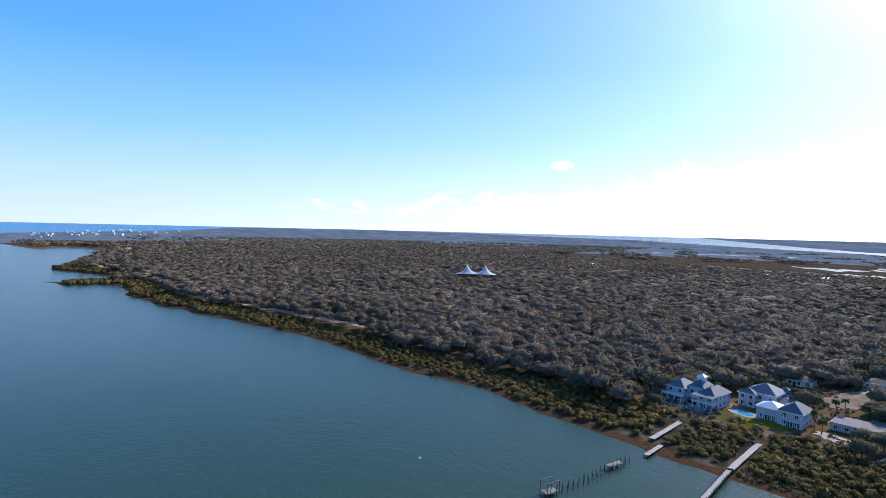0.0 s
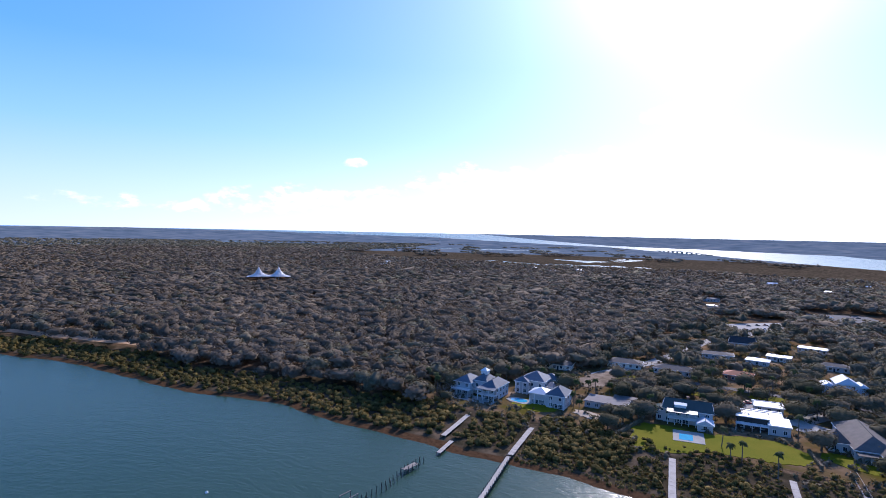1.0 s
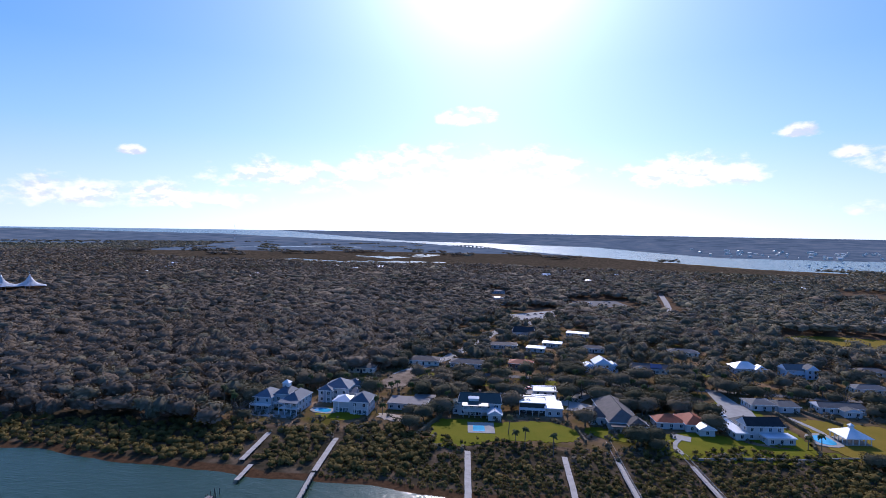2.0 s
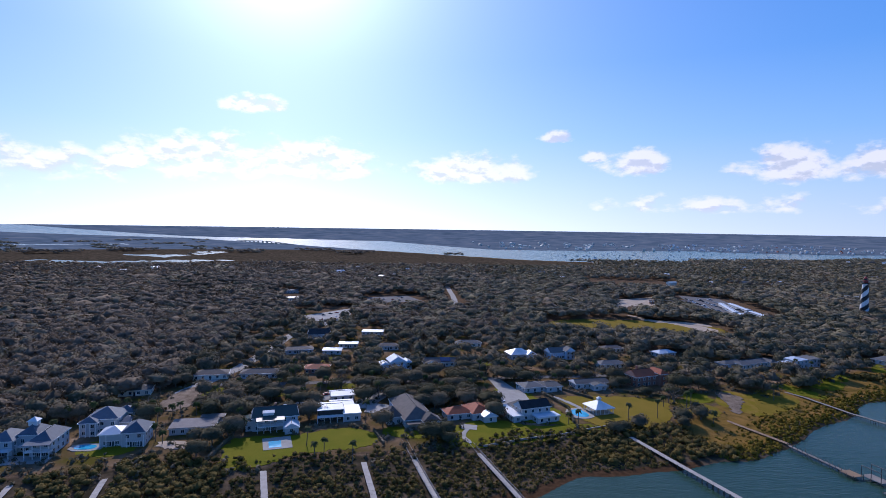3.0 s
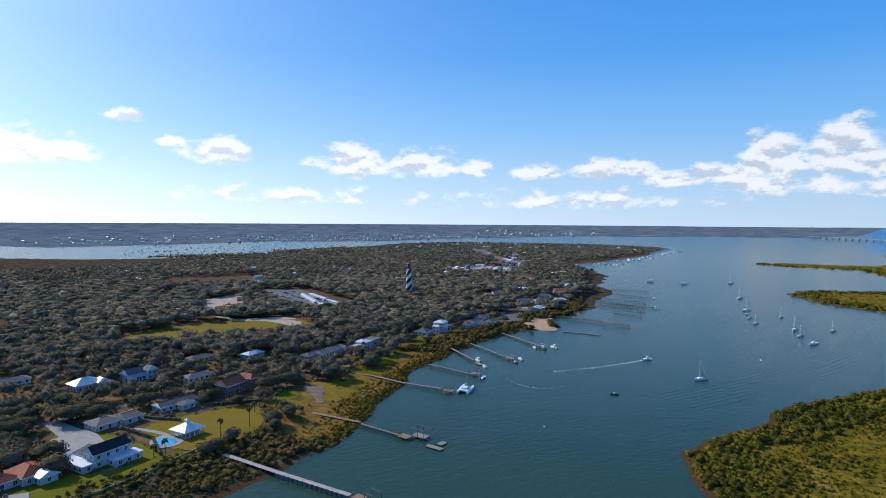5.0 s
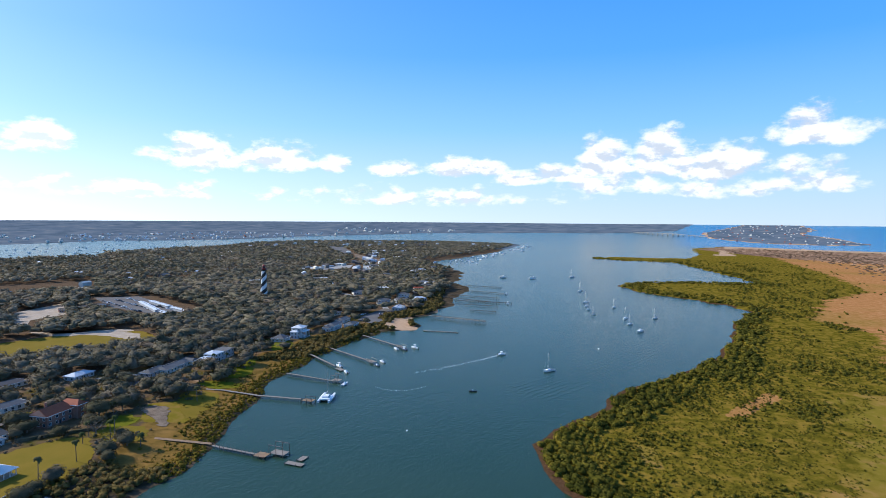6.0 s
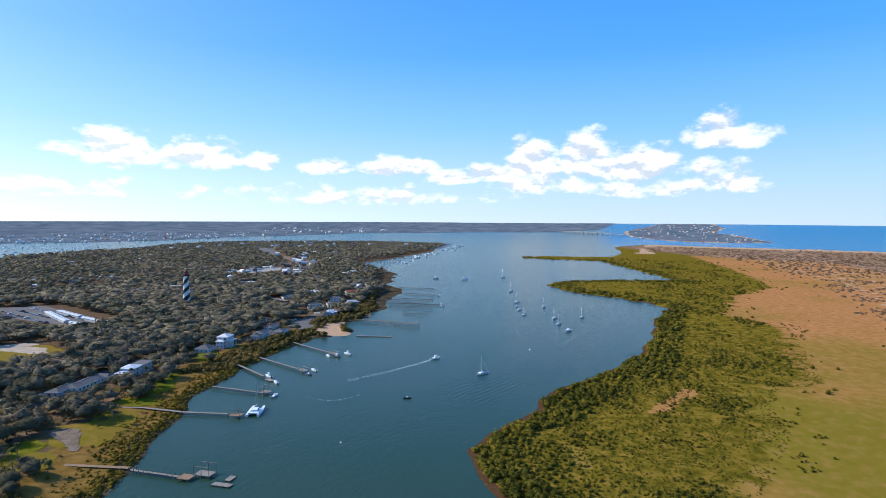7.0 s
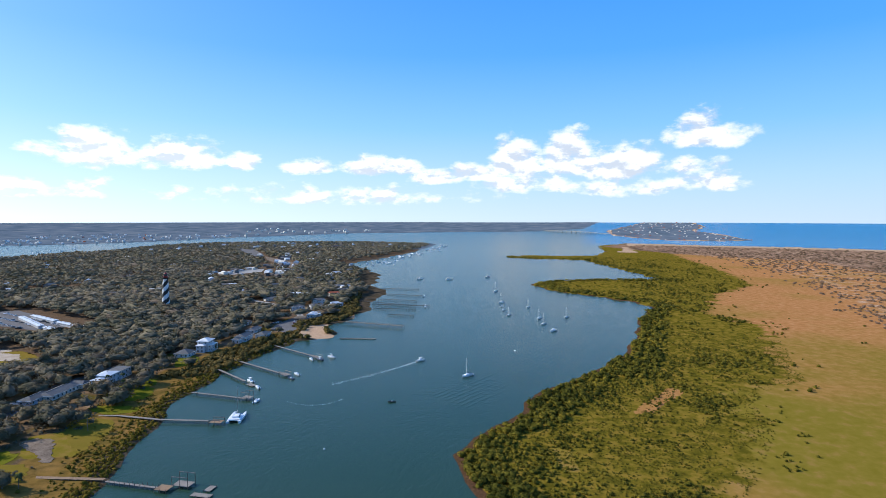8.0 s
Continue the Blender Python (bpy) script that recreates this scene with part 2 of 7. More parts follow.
def ground_mat():
    """Land by kind: forest floor, salt marsh, dry meadow, sand; far country tinted blue-grey as distance haze."""
    m = bpy.data.materials.new("land")
    m.use_nodes = True
    nt = m.node_tree
    N, L = nt.nodes.new, nt.links.new
    p = nt.nodes["Principled BSDF"]
    geo = N("ShaderNodeNewGeometry")

    def noise_node(scale, detail=5.0):
        n = N("ShaderNodeTexNoise")
        n.inputs["Scale"].default_value, n.inputs["Detail"].default_value = scale, detail
        n.inputs["Roughness"].default_value = 0.6
        L(geo.outputs["Position"], n.inputs["Vector"])
        return n.outputs[0]

    def ramp(v, stops):
        r = N("ShaderNodeValToRGB")
        while len(r.color_ramp.elements) < len(stops):
            r.color_ramp.elements.new(0.5)
        for e, (pos, c) in zip(r.color_ramp.elements, stops):
            e.position, e.color = pos, (*c, 1)
        L(v, r.inputs[0])
        return r.outputs[0]

    def weight(name, soft=0.5, src=None):
        at = N("ShaderNodeAttribute")
        at.attribute_name = name
        a = N("ShaderNodeMath")
        a.operation = "MULTIPLY_ADD"
        a.inputs[1].default_value, a.inputs[2].default_value = soft, -soft / 2
        L(src or n_mid, a.inputs[0])
        s = N("ShaderNodeMath")
        L(at.outputs["Fac"], s.inputs[0])
        L(a.outputs[0], s.inputs[1])
        r = N("ShaderNodeMapRange")
        r.interpolation_type = "SMOOTHSTEP"
        r.inputs[1].default_value, r.inputs[2].default_value = 0.4, 0.6
        L(s.outputs[0], r.inputs[0])
        return r.outputs[0]

    def mix(f, a, b):
        n = N("ShaderNodeMix")
        n.data_type = "RGBA"
        L(f, n.inputs[0])
        L(a, n.inputs[6])
        L(b, n.inputs[7])
        return n.outputs[2]

    n_big, n_mid, n_fine = noise_node(0.006), noise_node(0.05), noise_node(0.6, 3.0)
    forest = ramp(n_fine, ((0.3, (0.080, 0.054, 0.033)), (0.7, (0.182, 0.118, 0.073))))
    marsh = mix(n_fine, ramp(n_mid, ((0.3, (0.121, 0.103, 0.010)), (0.52, (0.199, 0.145, 0.017)), (0.70, (0.314, 0.185, 0.037)))),
                ramp(n_mid, ((0.35, (0.096, 0.089, 0.010)), (0.7, (0.199, 0.150, 0.017)))))
    meadow = mix(n_fine, ramp(n_mid, ((0.3, (0.285, 0.167, 0.017)), (0.5, (0.410, 0.186, 0.039)), (0.7, (0.479, 0.216, 0.065)))),
                 ramp(n_big, ((0.38, (0.274, 0.181, 0.013)), (0.6, (0.456, 0.196, 0.047)))))
    n_patch = noise_node(0.13, 6.0)
    clump = ramp(n_patch, ((0.40, (0.071, 0.057, 0.007)), (0.50, (0.154, 0.110, 0.012)), (0.62, (0.262, 0.157, 0.026))))
    half = N("ShaderNodeMath")
    half.operation = "MULTIPLY"
    half.inputs[1].default_value = 0.6
    L(n_fine, half.inputs[0])
    marsh = mix(half.outputs[0], clump, marsh)
    dry = N("ShaderNodeAttribute")
    dry.attribute_name = "dry"
    turn = N("ShaderNodeMath")
    turn.operation, turn.use_clamp = "MULTIPLY_ADD", True
    turn.inputs[1].default_value = 2.4
    L(n_big, turn.inputs[0])
    shift = N("ShaderNodeMath")
    shift.operation = "SUBTRACT"
    L(dry.outputs["Fac"], shift.inputs[0])
    shift.inputs[1].default_value = 1.25
    L(shift.outputs[0], turn.inputs[2])
    meadow = mix(turn.outputs[0], ramp(n_patch, ((0.34, (0.185, 0.140, 0.016)), (0.52, (0.215, 0.155, 0.022)), (0.68, (0.27, 0.165, 0.040)))),
                 ramp(n_patch, ((0.35, (0.342, 0.152, 0.047)), (0.5, (0.422, 0.186, 0.065)), (0.68, (0.479, 0.235, 0.095)))))
    yard = ramp(n_mid, ((0.36, (0.097, 0.078, 0.017)), (0.48, (0.131, 0.086, 0.041)), (0.60, (0.194, 0.125, 0.073)), (0.72, (0.342, 0.240, 0.155))))
    sand = ramp(n_fine, ((0.3, (0.388, 0.240, 0.142)), (0.7, (0.570, 0.382, 0.241))))
    # far country: blue-grey distance haze painted into the ground colour
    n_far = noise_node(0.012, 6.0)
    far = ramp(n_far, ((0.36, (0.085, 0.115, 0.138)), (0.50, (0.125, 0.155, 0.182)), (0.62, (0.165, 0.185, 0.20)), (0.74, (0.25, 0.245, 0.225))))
    mud = ramp(n_fine, ((0.3, (0.055, 0.030, 0.016)), (0.7, (0.115, 0.062, 0.032))))
    c = mix(weight("yard", 0.3), forest, yard)
    c = mix(weight("marsh"), c, marsh)
    fen = ramp(n_patch, ((0.40, (0.046, 0.037, 0.022)), (0.52, (0.082, 0.061, 0.039)), (0.64, (0.137, 0.096, 0.062))))
    c = mix(weight("fen", 0.4), c, fen)
    bank = mix(n_fine, ramp(n_mid, ((0.34, (0.114, 0.086, 0.019)), (0.5, (0.217, 0.122, 0.031)), (0.66, (0.296, 0.162, 0.052)))),
               ramp(n_patch, ((0.4, (0.068, 0.054, 0.014)), (0.6, (0.262, 0.147, 0.039)))))
    c = mix(weight("bank", 0.4), c, bank)
    heath = mix(n_fine, ramp(n_patch, ((0.36, (0.171, 0.098, 0.057)), (0.52, (0.274, 0.152, 0.090)), (0.68, (0.376, 0.230, 0.146)))),
                ramp(n_mid, ((0.36, (0.125, 0.080, 0.043)), (0.62, (0.296, 0.167, 0.103)))))
    c = mix(weight("heath", 0.5), c, heath)
    c = mix(weight("mud", 0.5), c, mud)
    c = mix(weight("meadow", 1.3), c, meadow)
    c = mix(weight("sand", 1.0), c, sand)
    # the painted haze colour takes over with distance
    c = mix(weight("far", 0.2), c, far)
    L(c, p.inputs["Base Color"])
    p.inputs["Roughness"].default_value, p.inputs["Specular IOR Level"].default_value = 0.95, 0.0
    b = N("ShaderNodeBump")
    b.inputs["Strength"].default_value, b.inputs["Distance"].default_value = 0.7, 0.25
    L(n_fine, b.inputs["Height"])
    L(b.outputs[0], p.inputs["Normal"])
    return m


def water_mat():
    m = bpy.data.materials.new("water")
    m.use_nodes = True
    nt = m.node_tree
    N, L = nt.nodes.new, nt.links.new
    p = nt.nodes["Principled BSDF"]
    geo = N("ShaderNodeNewGeometry")
    big = N("ShaderNodeTexNoise")
    big.inputs["Scale"].default_value, big.inputs["Detail"].default_value = 0.006, 4.0
    L(geo.outputs["Position"], big.inputs["Vector"])
    r = N("ShaderNodeValToRGB")
    r.color_ramp.elements[0].position, r.color_ramp.elements[0].color = 0.3, (*WATER_A, 1)
    r.color_ramp.elements[1].position, r.color_ramp.elements[1].color = 0.7, (*WATER_B, 1)
    L(big.outputs[0], r.inputs[0])
    # open sea: blue of the reflected upper sky painted into the base, gloss cut
    sea = N("ShaderNodeAttribute")
    sea.attribute_name = "ocean"
    sky_tint = N("ShaderNodeMix")
    sky_tint.data_type = "RGBA"
    L(sea.outputs["Fac"], sky_tint.inputs[0])
    L(r.outputs[0], sky_tint.inputs[6])
    sky_tint.inputs[7].default_value = (0.004, 0.15, 0.31, 1)
    L(sky_tint.outputs[2], p.inputs["Base Color"])
    gloss = N("ShaderNodeMapRange")
    L(sea.outputs["Fac"], gloss.inputs[0])
    gloss.inputs[3].default_value, gloss.inputs[4].default_value = 0.25, 0.05
    L(gloss.outputs[0], p.inputs["Specular IOR Level"])
    p.inputs["Roughness"].default_value, p.inputs["IOR"].default_value = 0.20, 1.33
    height = None
    for scale, amount, stretch in ((1.5, 0.7, 1.5), (0.45, 1.6, 2.0), (0.12, 2.0, 2.4)):
        mp = N("ShaderNodeMapping")
        mp.inputs["Scale"].default_value = (1.0, stretch, 1.0)
        mp.inputs["Rotation"].default_value = (0, 0, 0.5)
        L(geo.outputs["Position"], mp.inputs["Vector"])
        n = N("ShaderNodeTexNoise")
        n.inputs["Scale"].default_value, n.inputs["Detail"].default_value = scale, 4.0
        L(mp.outputs[0], n.inputs["Vector"])
        k = N("ShaderNodeMath")
        k.operation = "MULTIPLY_ADD"
        L(n.outputs[0], k.inputs[0])
        k.inputs[1].default_value = amount
        if height:
            L(height, k.inputs[2])
        height = k.outputs[0]
    b = N("ShaderNodeBump")
    b.inputs["Strength"].default_value, b.inputs["Distance"].default_value = 1.0, WAVE
    L(height, b.inputs["Height"])
    L(b.outputs[0], p.inputs["Normal"])
    return m


WATER_A, WATER_B, WAVE = (0.019, 0.050, 0.030), (0.028, 0.059, 0.037), 0.085
LAND, WATER = ground_mat(), water_mat()
OAK = leaf_mat("oak_leaves", ((0.111, 0.103, 0.059), (0.184, 0.157, 0.100), (0.266, 0.213, 0.142)), 0.006)
# winter brown, reddened further to carry the veil of backlight
OAK_BROWN = leaf_mat("brown_oak_leaves", ((0.118, 0.090, 0.059), (0.173, 0.131, 0.090), (0.227, 0.176, 0.123)), 0.006)
TREE = leaf_mat("tree_leaves", ((0.067, 0.065, 0.032), (0.117, 0.103, 0.059), (0.192, 0.147, 0.094)), 0.03, per_object=True)
TREE_FAR = leaf_mat("far_tree_leaves", ((0.084, 0.081, 0.045), (0.141, 0.121, 0.076), (0.216, 0.168, 0.114)), 0.05)
FRINGE = leaf_mat("fringe_leaves", ((0.066, 0.056, 0.018), (0.136, 0.102, 0.030), (0.227, 0.151, 0.050)), 0.02, clump=0.25)
MANGROVE = leaf_mat("mangrove_leaves", ((0.051, 0.053, 0.008), (0.116, 0.102, 0.014), (0.209, 0.159, 0.020)), 0.02, clump=0.2)
BANK_LEAF = leaf_mat("bank_shrub_leaves", ((0.067, 0.062, 0.010), (0.140, 0.110, 0.015), (0.232, 0.155, 0.024)), 0.02, clump=0.2)
SCRUB_LEAF = leaf_mat("dune_scrub_leaves", ((0.126, 0.092, 0.050), (0.202, 0.127, 0.078), (0.290, 0.178, 0.115)), 0.02)
PALM = leaf_mat("palm_leaves", ((0.05, 0.07, 0.02), (0.08, 0.09, 0.03), (0.14, 0.12, 0.05)), 0.1)
BARK = mat("bark", (0.16, 0.13, 0.10), 0.9, bump=0.03, fine=9)
WOOD = mat("weathered_wood", (0.30, 0.26, 0.22), 0.85, (0.20, 0.17, 0.145), 0.4, 5.0, spec=0.12)
WOOD_PALE = mat("bleached_wood", (0.46, 0.41, 0.36), 0.85, (0.32, 0.28, 0.24), 0.4, 5.0, spec=0.12)
WOOD_BROWN = mat("brown_wood", (0.33, 0.22, 0.13), 0.85, (0.22, 0.14, 0.09), 0.4, 5.0, spec=0.12)
PILE = mat("pile_wood", (0.13, 0.11, 0.09), 0.9, scale=0.8, spec=0.12)
WHITE = mat("white_paint", (0.74, 0.74, 0.73), 0.55, spread=0.12, scale=0.3)
HOUSE_WHITE = mat("white_siding", (0.52, 0.52, 0.52), 0.6, spread=0.14, scale=0.3, fine=3.0)
CREAM = mat("cream_paint", (0.72, 0.68, 0.58), 0.6, spread=0.12, scale=0.3)
BLUEWALL = mat("pale_blue_paint", (0.55, 0.66, 0.76), 0.6, spread=0.12, scale=0.3)
GREYWALL = mat("grey_paint", (0.42, 0.43, 0.44), 0.6, spread=0.15, scale=0.3)
YELLOW = mat("ochre_paint", (0.66, 0.50, 0.26), 0.6, spread=0.15, scale=0.3)
SCREEN = mat("dark_porch_screen", (0.06, 0.052, 0.046), 0.7, spread=0.3)
R_TEAL = mat("dark_green_metal_roof", (0.030, 0.070, 0.070), 0.5, (0.022, 0.052, 0.054), 0.4, 3.0, spec=0.3)
BRICK = mat("brown_brick", (0.33, 0.17, 0.12), 0.8, spread=0.25)
R_GREY = mat("grey_shingle", (0.15, 0.145, 0.14), 0.8, (0.10, 0.098, 0.095), 0.5, 4.0, vary=0.2, spec=0.12)
R_BROWN = mat("brown_shingle", (0.15, 0.125, 0.11), 0.85, (0.105, 0.09, 0.08), 0.5, 4.0, vary=0.15, spec=0.12)
R_SLATE = mat("blue_slate", (0.12, 0.145, 0.175), 0.7, (0.085, 0.10, 0.125), 0.5, 4.0, vary=0.1, spec=0.2)
R_PALE = mat("pale_gravel_roof", (0.25, 0.22, 0.205), 0.85, (0.18, 0.16, 0.15), 0.3, 3.0, spec=0.08)
R_DARK = mat("dark_shingle", (0.045, 0.05, 0.055), 0.75, (0.03, 0.033, 0.036), 0.5, 4.0, vary=0.2, spec=0.12)
R_RED = mat("red_tile", (0.40, 0.11, 0.055), 0.75, (0.29, 0.085, 0.045), 0.6, 5.0, spec=0.12)
R_METAL = mat("pale_metal_roof", (0.58, 0.62, 0.66), 0.5, (0.48, 0.52, 0.56), 0.3, 3.0)
R_WHITE = mat("white_roof", (0.75, 0.75, 0.74), 0.5, (0.62, 0.62, 0.60), 0.3, 3.0)
GLASS = mat("window_glass", (0.03, 0.04, 0.05), 0.08, spec=0.8)
SOLAR = mat("solar_glass", (0.02, 0.05, 0.14), 0.06, spec=1.0)
LAWN = mat("lawn_grass", (0.115, 0.125, 0.006), 0.95, (0.18, 0.15, 0.012), 0.12, 2.0, bump=0.05, spec=0.03)
DRYLAWN = mat("dry_lawn", (0.23, 0.15, 0.022), 0.95, (0.175, 0.13, 0.014), 0.10, 2.0, bump=0.05, spec=0.03)
CONCRETE = mat("concrete", (0.40, 0.37, 0.33), 0.85, (0.30, 0.275, 0.245), 0.3, 3.0, spec=0.03)
ASPHALT = mat("asphalt", (0.19, 0.175, 0.16), 0.9, (0.13, 0.12, 0.115), 0.2, 3.0, spec=0.03)
YARD = mat("bare_garden_earth", (0.11, 0.075, 0.050), 0.95, (0.30, 0.225, 0.16), 0.22, 1.2, bump=0.06, spec=0.03)
SANDM = mat("sand", (0.52, 0.42, 0.32), 0.95, (0.34, 0.26, 0.19), 0.15, 2.0, spec=0.03)
POOL = mat("pool_water", (0.05, 0.42, 0.62), 0.06, (0.04, 0.36, 0.56), spec=0.6)
GEL = mat("boat_gelcoat", (0.80, 0.81, 0.82), 0.25, (0.72, 0.73, 0.74), 0.5, 3.0)
NAVY = mat("navy_paint", (0.02, 0.035, 0.09), 0.35)
ALU = mat("aluminium", (0.55, 0.56, 0.57), 0.35, metal=0.9)
CANVAS = mat("tent_canvas", (0.85, 0.85, 0.84), 0.6, (0.76, 0.77, 0.78), 0.05, 1.0)
BLACKP = mat("black_paint", (0.018, 0.018, 0.02), 0.5)
REDP = mat("red_paint", (0.38, 0.03, 0.025), 0.5)
FOAM = mat("foam", (0.75, 0.78, 0.78), 0.8, (0.45, 0.55, 0.56), 0.5, 2.0)
RUBBER = mat("rubber", (0.02, 0.02, 0.02), 0.8)
CARWHITE = mat("car_paint_white", (0.78, 0.78, 0.78), 0.25, spread=0.05)
CARDARK = mat("car_paint_dark", (0.06, 0.065, 0.075), 0.25, vary=0.4)

# ---- plan of land and water ----
RIM, BEND = 4300.0, 2200.0


def eye_height(az):
    return 97.5 - 0.29 * np.clip(az, -95, 95)


def lift(x, y):
    """Beyond BEND the far country is drawn in, so that the true horizon fits inside the rim."""
    x, y = np.asarray(x, float), np.asarray(y, float)
    r, az = np.hypot(x, y), np.degrees(np.arctan2(-x, y))
    far = np.minimum(BEND ** 2 / np.maximum(2 * BEND - r, 1.0), 34000.0)
    h = eye_height(az)
    return np.where(r <= BEND, 0.0, np.maximum(0.0, h - r * (h / far + far / 1.48e7)))


ISLAND = [(-4010, 901), (-3686, 548), (-3403, 152), (-3283, -21), (-3118, -289), (-2300, -260), (-1775, -98), (-1889, -13), (-1700, 48), (-1346, -6), (-1052, -42), (-976, 6),
          (-907, 38), (-860, 36), (-848, -40), (-806, -19), (-790, 40), (-666, 42), (-565, 68), (-502, 91), (-411, 125), (-352, 142),
          (-299, 143), (-259, 154), (-215, 166), (-163, 169), (-113, 173), (-79, 178), (-47, 180), (0, 186), (53, 194), (74, 208),
          (116, 212), (139, 221), (159, 223), (178, 230), (203, 253), (236, 268), (262, 287), (302, 303), (368, 320), (418, 328),
          (451, 327), (478, 306), (498, 312), (525, 346), (585, 340), (607, 357), (655, 354), (689, 383)]
ISLAND_NORTH = [(811, 414), (879, 479), (1030, 545), (1080, 570), (1140, 640), (1290, 770), (1481, 778), (1799, 820), (2345, 944), (2420, 1010),
                (2400, 1400), (2250, 1700), (2064, 1900), (1726, 1985), (1200, 1770), (932, 1711), (838, 1590), (569, 1620), (394, 1708),
                (-194, 2367), (-502, 2696), (-1065, 3003), (-2300, 3000), (-3300, 2400), (-3900, 1700)]
MARSH = [(224, 72), (240, 85), (264, 103), (293, 97), (334, 85), (357, 86), (395, 76), (434, 58), (513, 35), (592, 30),
         (694, 28), (814, 19), (848, 42), (893, 110), (935, 178), (1012, 232), (1088, 197), (1144, 108), (1186, 6), (1321, 65),
         (1529, 158), (1676, 221), (1656, 348), (1690, 470), (1821, 420), (1878, 211), (2131, 200), (2556, 275), (2770, 159), (2721, -213),
         (2692, -517), (2636, -721), (2300, -1300), (1000, -1900), (-800, -1900), (-2300, -1400), (-2900, -900), (-2600, -500), (-2300, -275), (-1900, -190),
         (-1599, -148), (-1000, -190), (-400, -170), (0, -120), (150, -20), (200, 35)]
MAINLAND = [(-1108, 3123), (-586, 3144), (-27, 3054), (456, 2416), (1000, 2420), (1335, 2448), (1568, 2296), (1876, 2164), (2239, 2104), (2600, 1900),
            (2874, 1749), (3250, 1200), (3450, 720), (3700, 480), (4300, 420), (3700, 2600), (2000, 4000), (0, 4500), (-2600, 3700)]
BEACH_SPIT = [(3252, 262), (3014, 14), (2976, -233), (3057, -417), (3379, -317), (3645, -181), (3900, -255), (4250, -200), (4280, 120), (3600, 330)]
CREEKS = [[(-866, 1430), (-704, 1298), (-500, 1400), (-398, 1520), (-520, 1500), (-690, 1400)],
          [(-800, 1700), (-622, 1600), (-560, 1900), (-640, 2000), (-600, 1740)],
          [(-1600, 2050), (-1150, 2350), (-1050, 2420), (-1120, 2430), (-1560, 2130)],
          [(-2450, 1500), (-2050, 1900), (-2120, 1940), (-2480, 1600)]]


def signed(poly, x, y):
    """Distance to the outline of a plan shape, positive inside."""
    p = np.array(poly, float)
    q = np.roll(p, -1, 0)
    best, inside = np.full(x.shape, 1e9), np.zeros(x.shape, bool)
    for (ax, ay), (bx, by) in zip(p, q):
        dx, dy = bx - ax, by - ay
        s = np.clip(((x - ax) * dx + (y - ay) * dy) / (dx * dx + dy * dy), 0, 1)
        best = np.minimum(best, (x - ax - s * dx) ** 2 + (y - ay - s * dy) ** 2)
        if dy:
            inside ^= ((ay > y) != (by > y)) & (x < ax + dx * (y - ay) / dy)
    return np.where(inside, 1, -1) * np.sqrt(best)


def wiggle(x, y):
    return 2.0 * np.sin(x / 11 + 1.3 * np.sin(y / 17)) + 1.5 * np.sin(y / 8 + x / 23) + 1.0 * np.sin(x / 4.1 - y / 5.3)


def land_parts(x, y):
    """Distances inside: the island, the marsh, the far land."""
    x, y = np.asarray(x, float), np.asarray(y, float)
    w = wiggle(x, y) * np.clip(np.hypot(x, y) / 600, 0.5, 3)
    a = signed(ISLAND + ISLAND_NORTH, x, y) + w
    for c in CREEKS:
        a = np.minimum(a, -signed(c, x, y) + w * 3)
    b = signed(MARSH, x, y) + w
    c = np.maximum(signed(MAINLAND, x, y), signed(BEACH_SPIT, x, y)) + w
    return a, b, c


def ground_height(x, y):
    a, b, c = land_parts(x, y)
    z = np.where(a > 0, np.minimum(0.6, a * 0.08) + 1.6 * np.clip((a - 22) / 25, 0, 1), np.maximum(-3, a * 0.15))
    z = np.maximum(z, np.where(b > 0, np.minimum(0.6, b * 0.08), np.maximum(-3, b * 0.15)))
    z = np.maximum(z, np.where(c > 0, np.minimum(1.5, c * 0.08), np.maximum(-3, c * 0.15)))
    return z + lift(x, y)


def gz(x, y):
    return float(ground_height(np.array([x]), np.array([y]))[0])


def disc(radii, angles):
    """A polar net of places, its faces wrapped round."""
    rr, aa = np.meshgrid(radii, angles, indexing="ij")
    x, y = -rr * np.sin(aa), rr * np.cos(aa)
    n, k = len(radii), len(angles)
    i, j = np.meshgrid(np.arange(n - 1), np.arange(k), indexing="ij")
    a, b = i * k + j, i * k + (j + 1) % k
    return x.ravel(), y.ravel(), np.stack([a, b, b + k, a + k], -1).reshape(-1, 4)


def big_mesh(name, verts, faces, material, smooth=False, normals=None):
    me = bpy.data.meshes.new(name)
    verts, faces = np.asarray(verts, np.float32), np.asarray(faces, np.int32)
    k = faces.shape[1]
    me.vertices.add(len(verts))
    me.vertices.foreach_set("co", verts.ravel())
    me.loops.add(faces.size)
    me.loops.foreach_set("vertex_index", faces.ravel())
    me.polygons.add(len(faces))
    me.polygons.foreach_set("loop_start", np.arange(0, faces.size, k, dtype=np.int32))
    me.polygons.foreach_set("use_smooth", np.full(len(faces), smooth))
    me.update(calc_edges=True)
    if normals is not None:
        me.normals_split_custom_set_from_vertices(np.asarray(normals, np.float32))
    me.materials.append(material)
    return me


def attribute(me, name, values):
    at = me.attributes.new(name, "FLOAT", "POINT")
    at.data.foreach_set("value", np.asarray(values, np.float32))


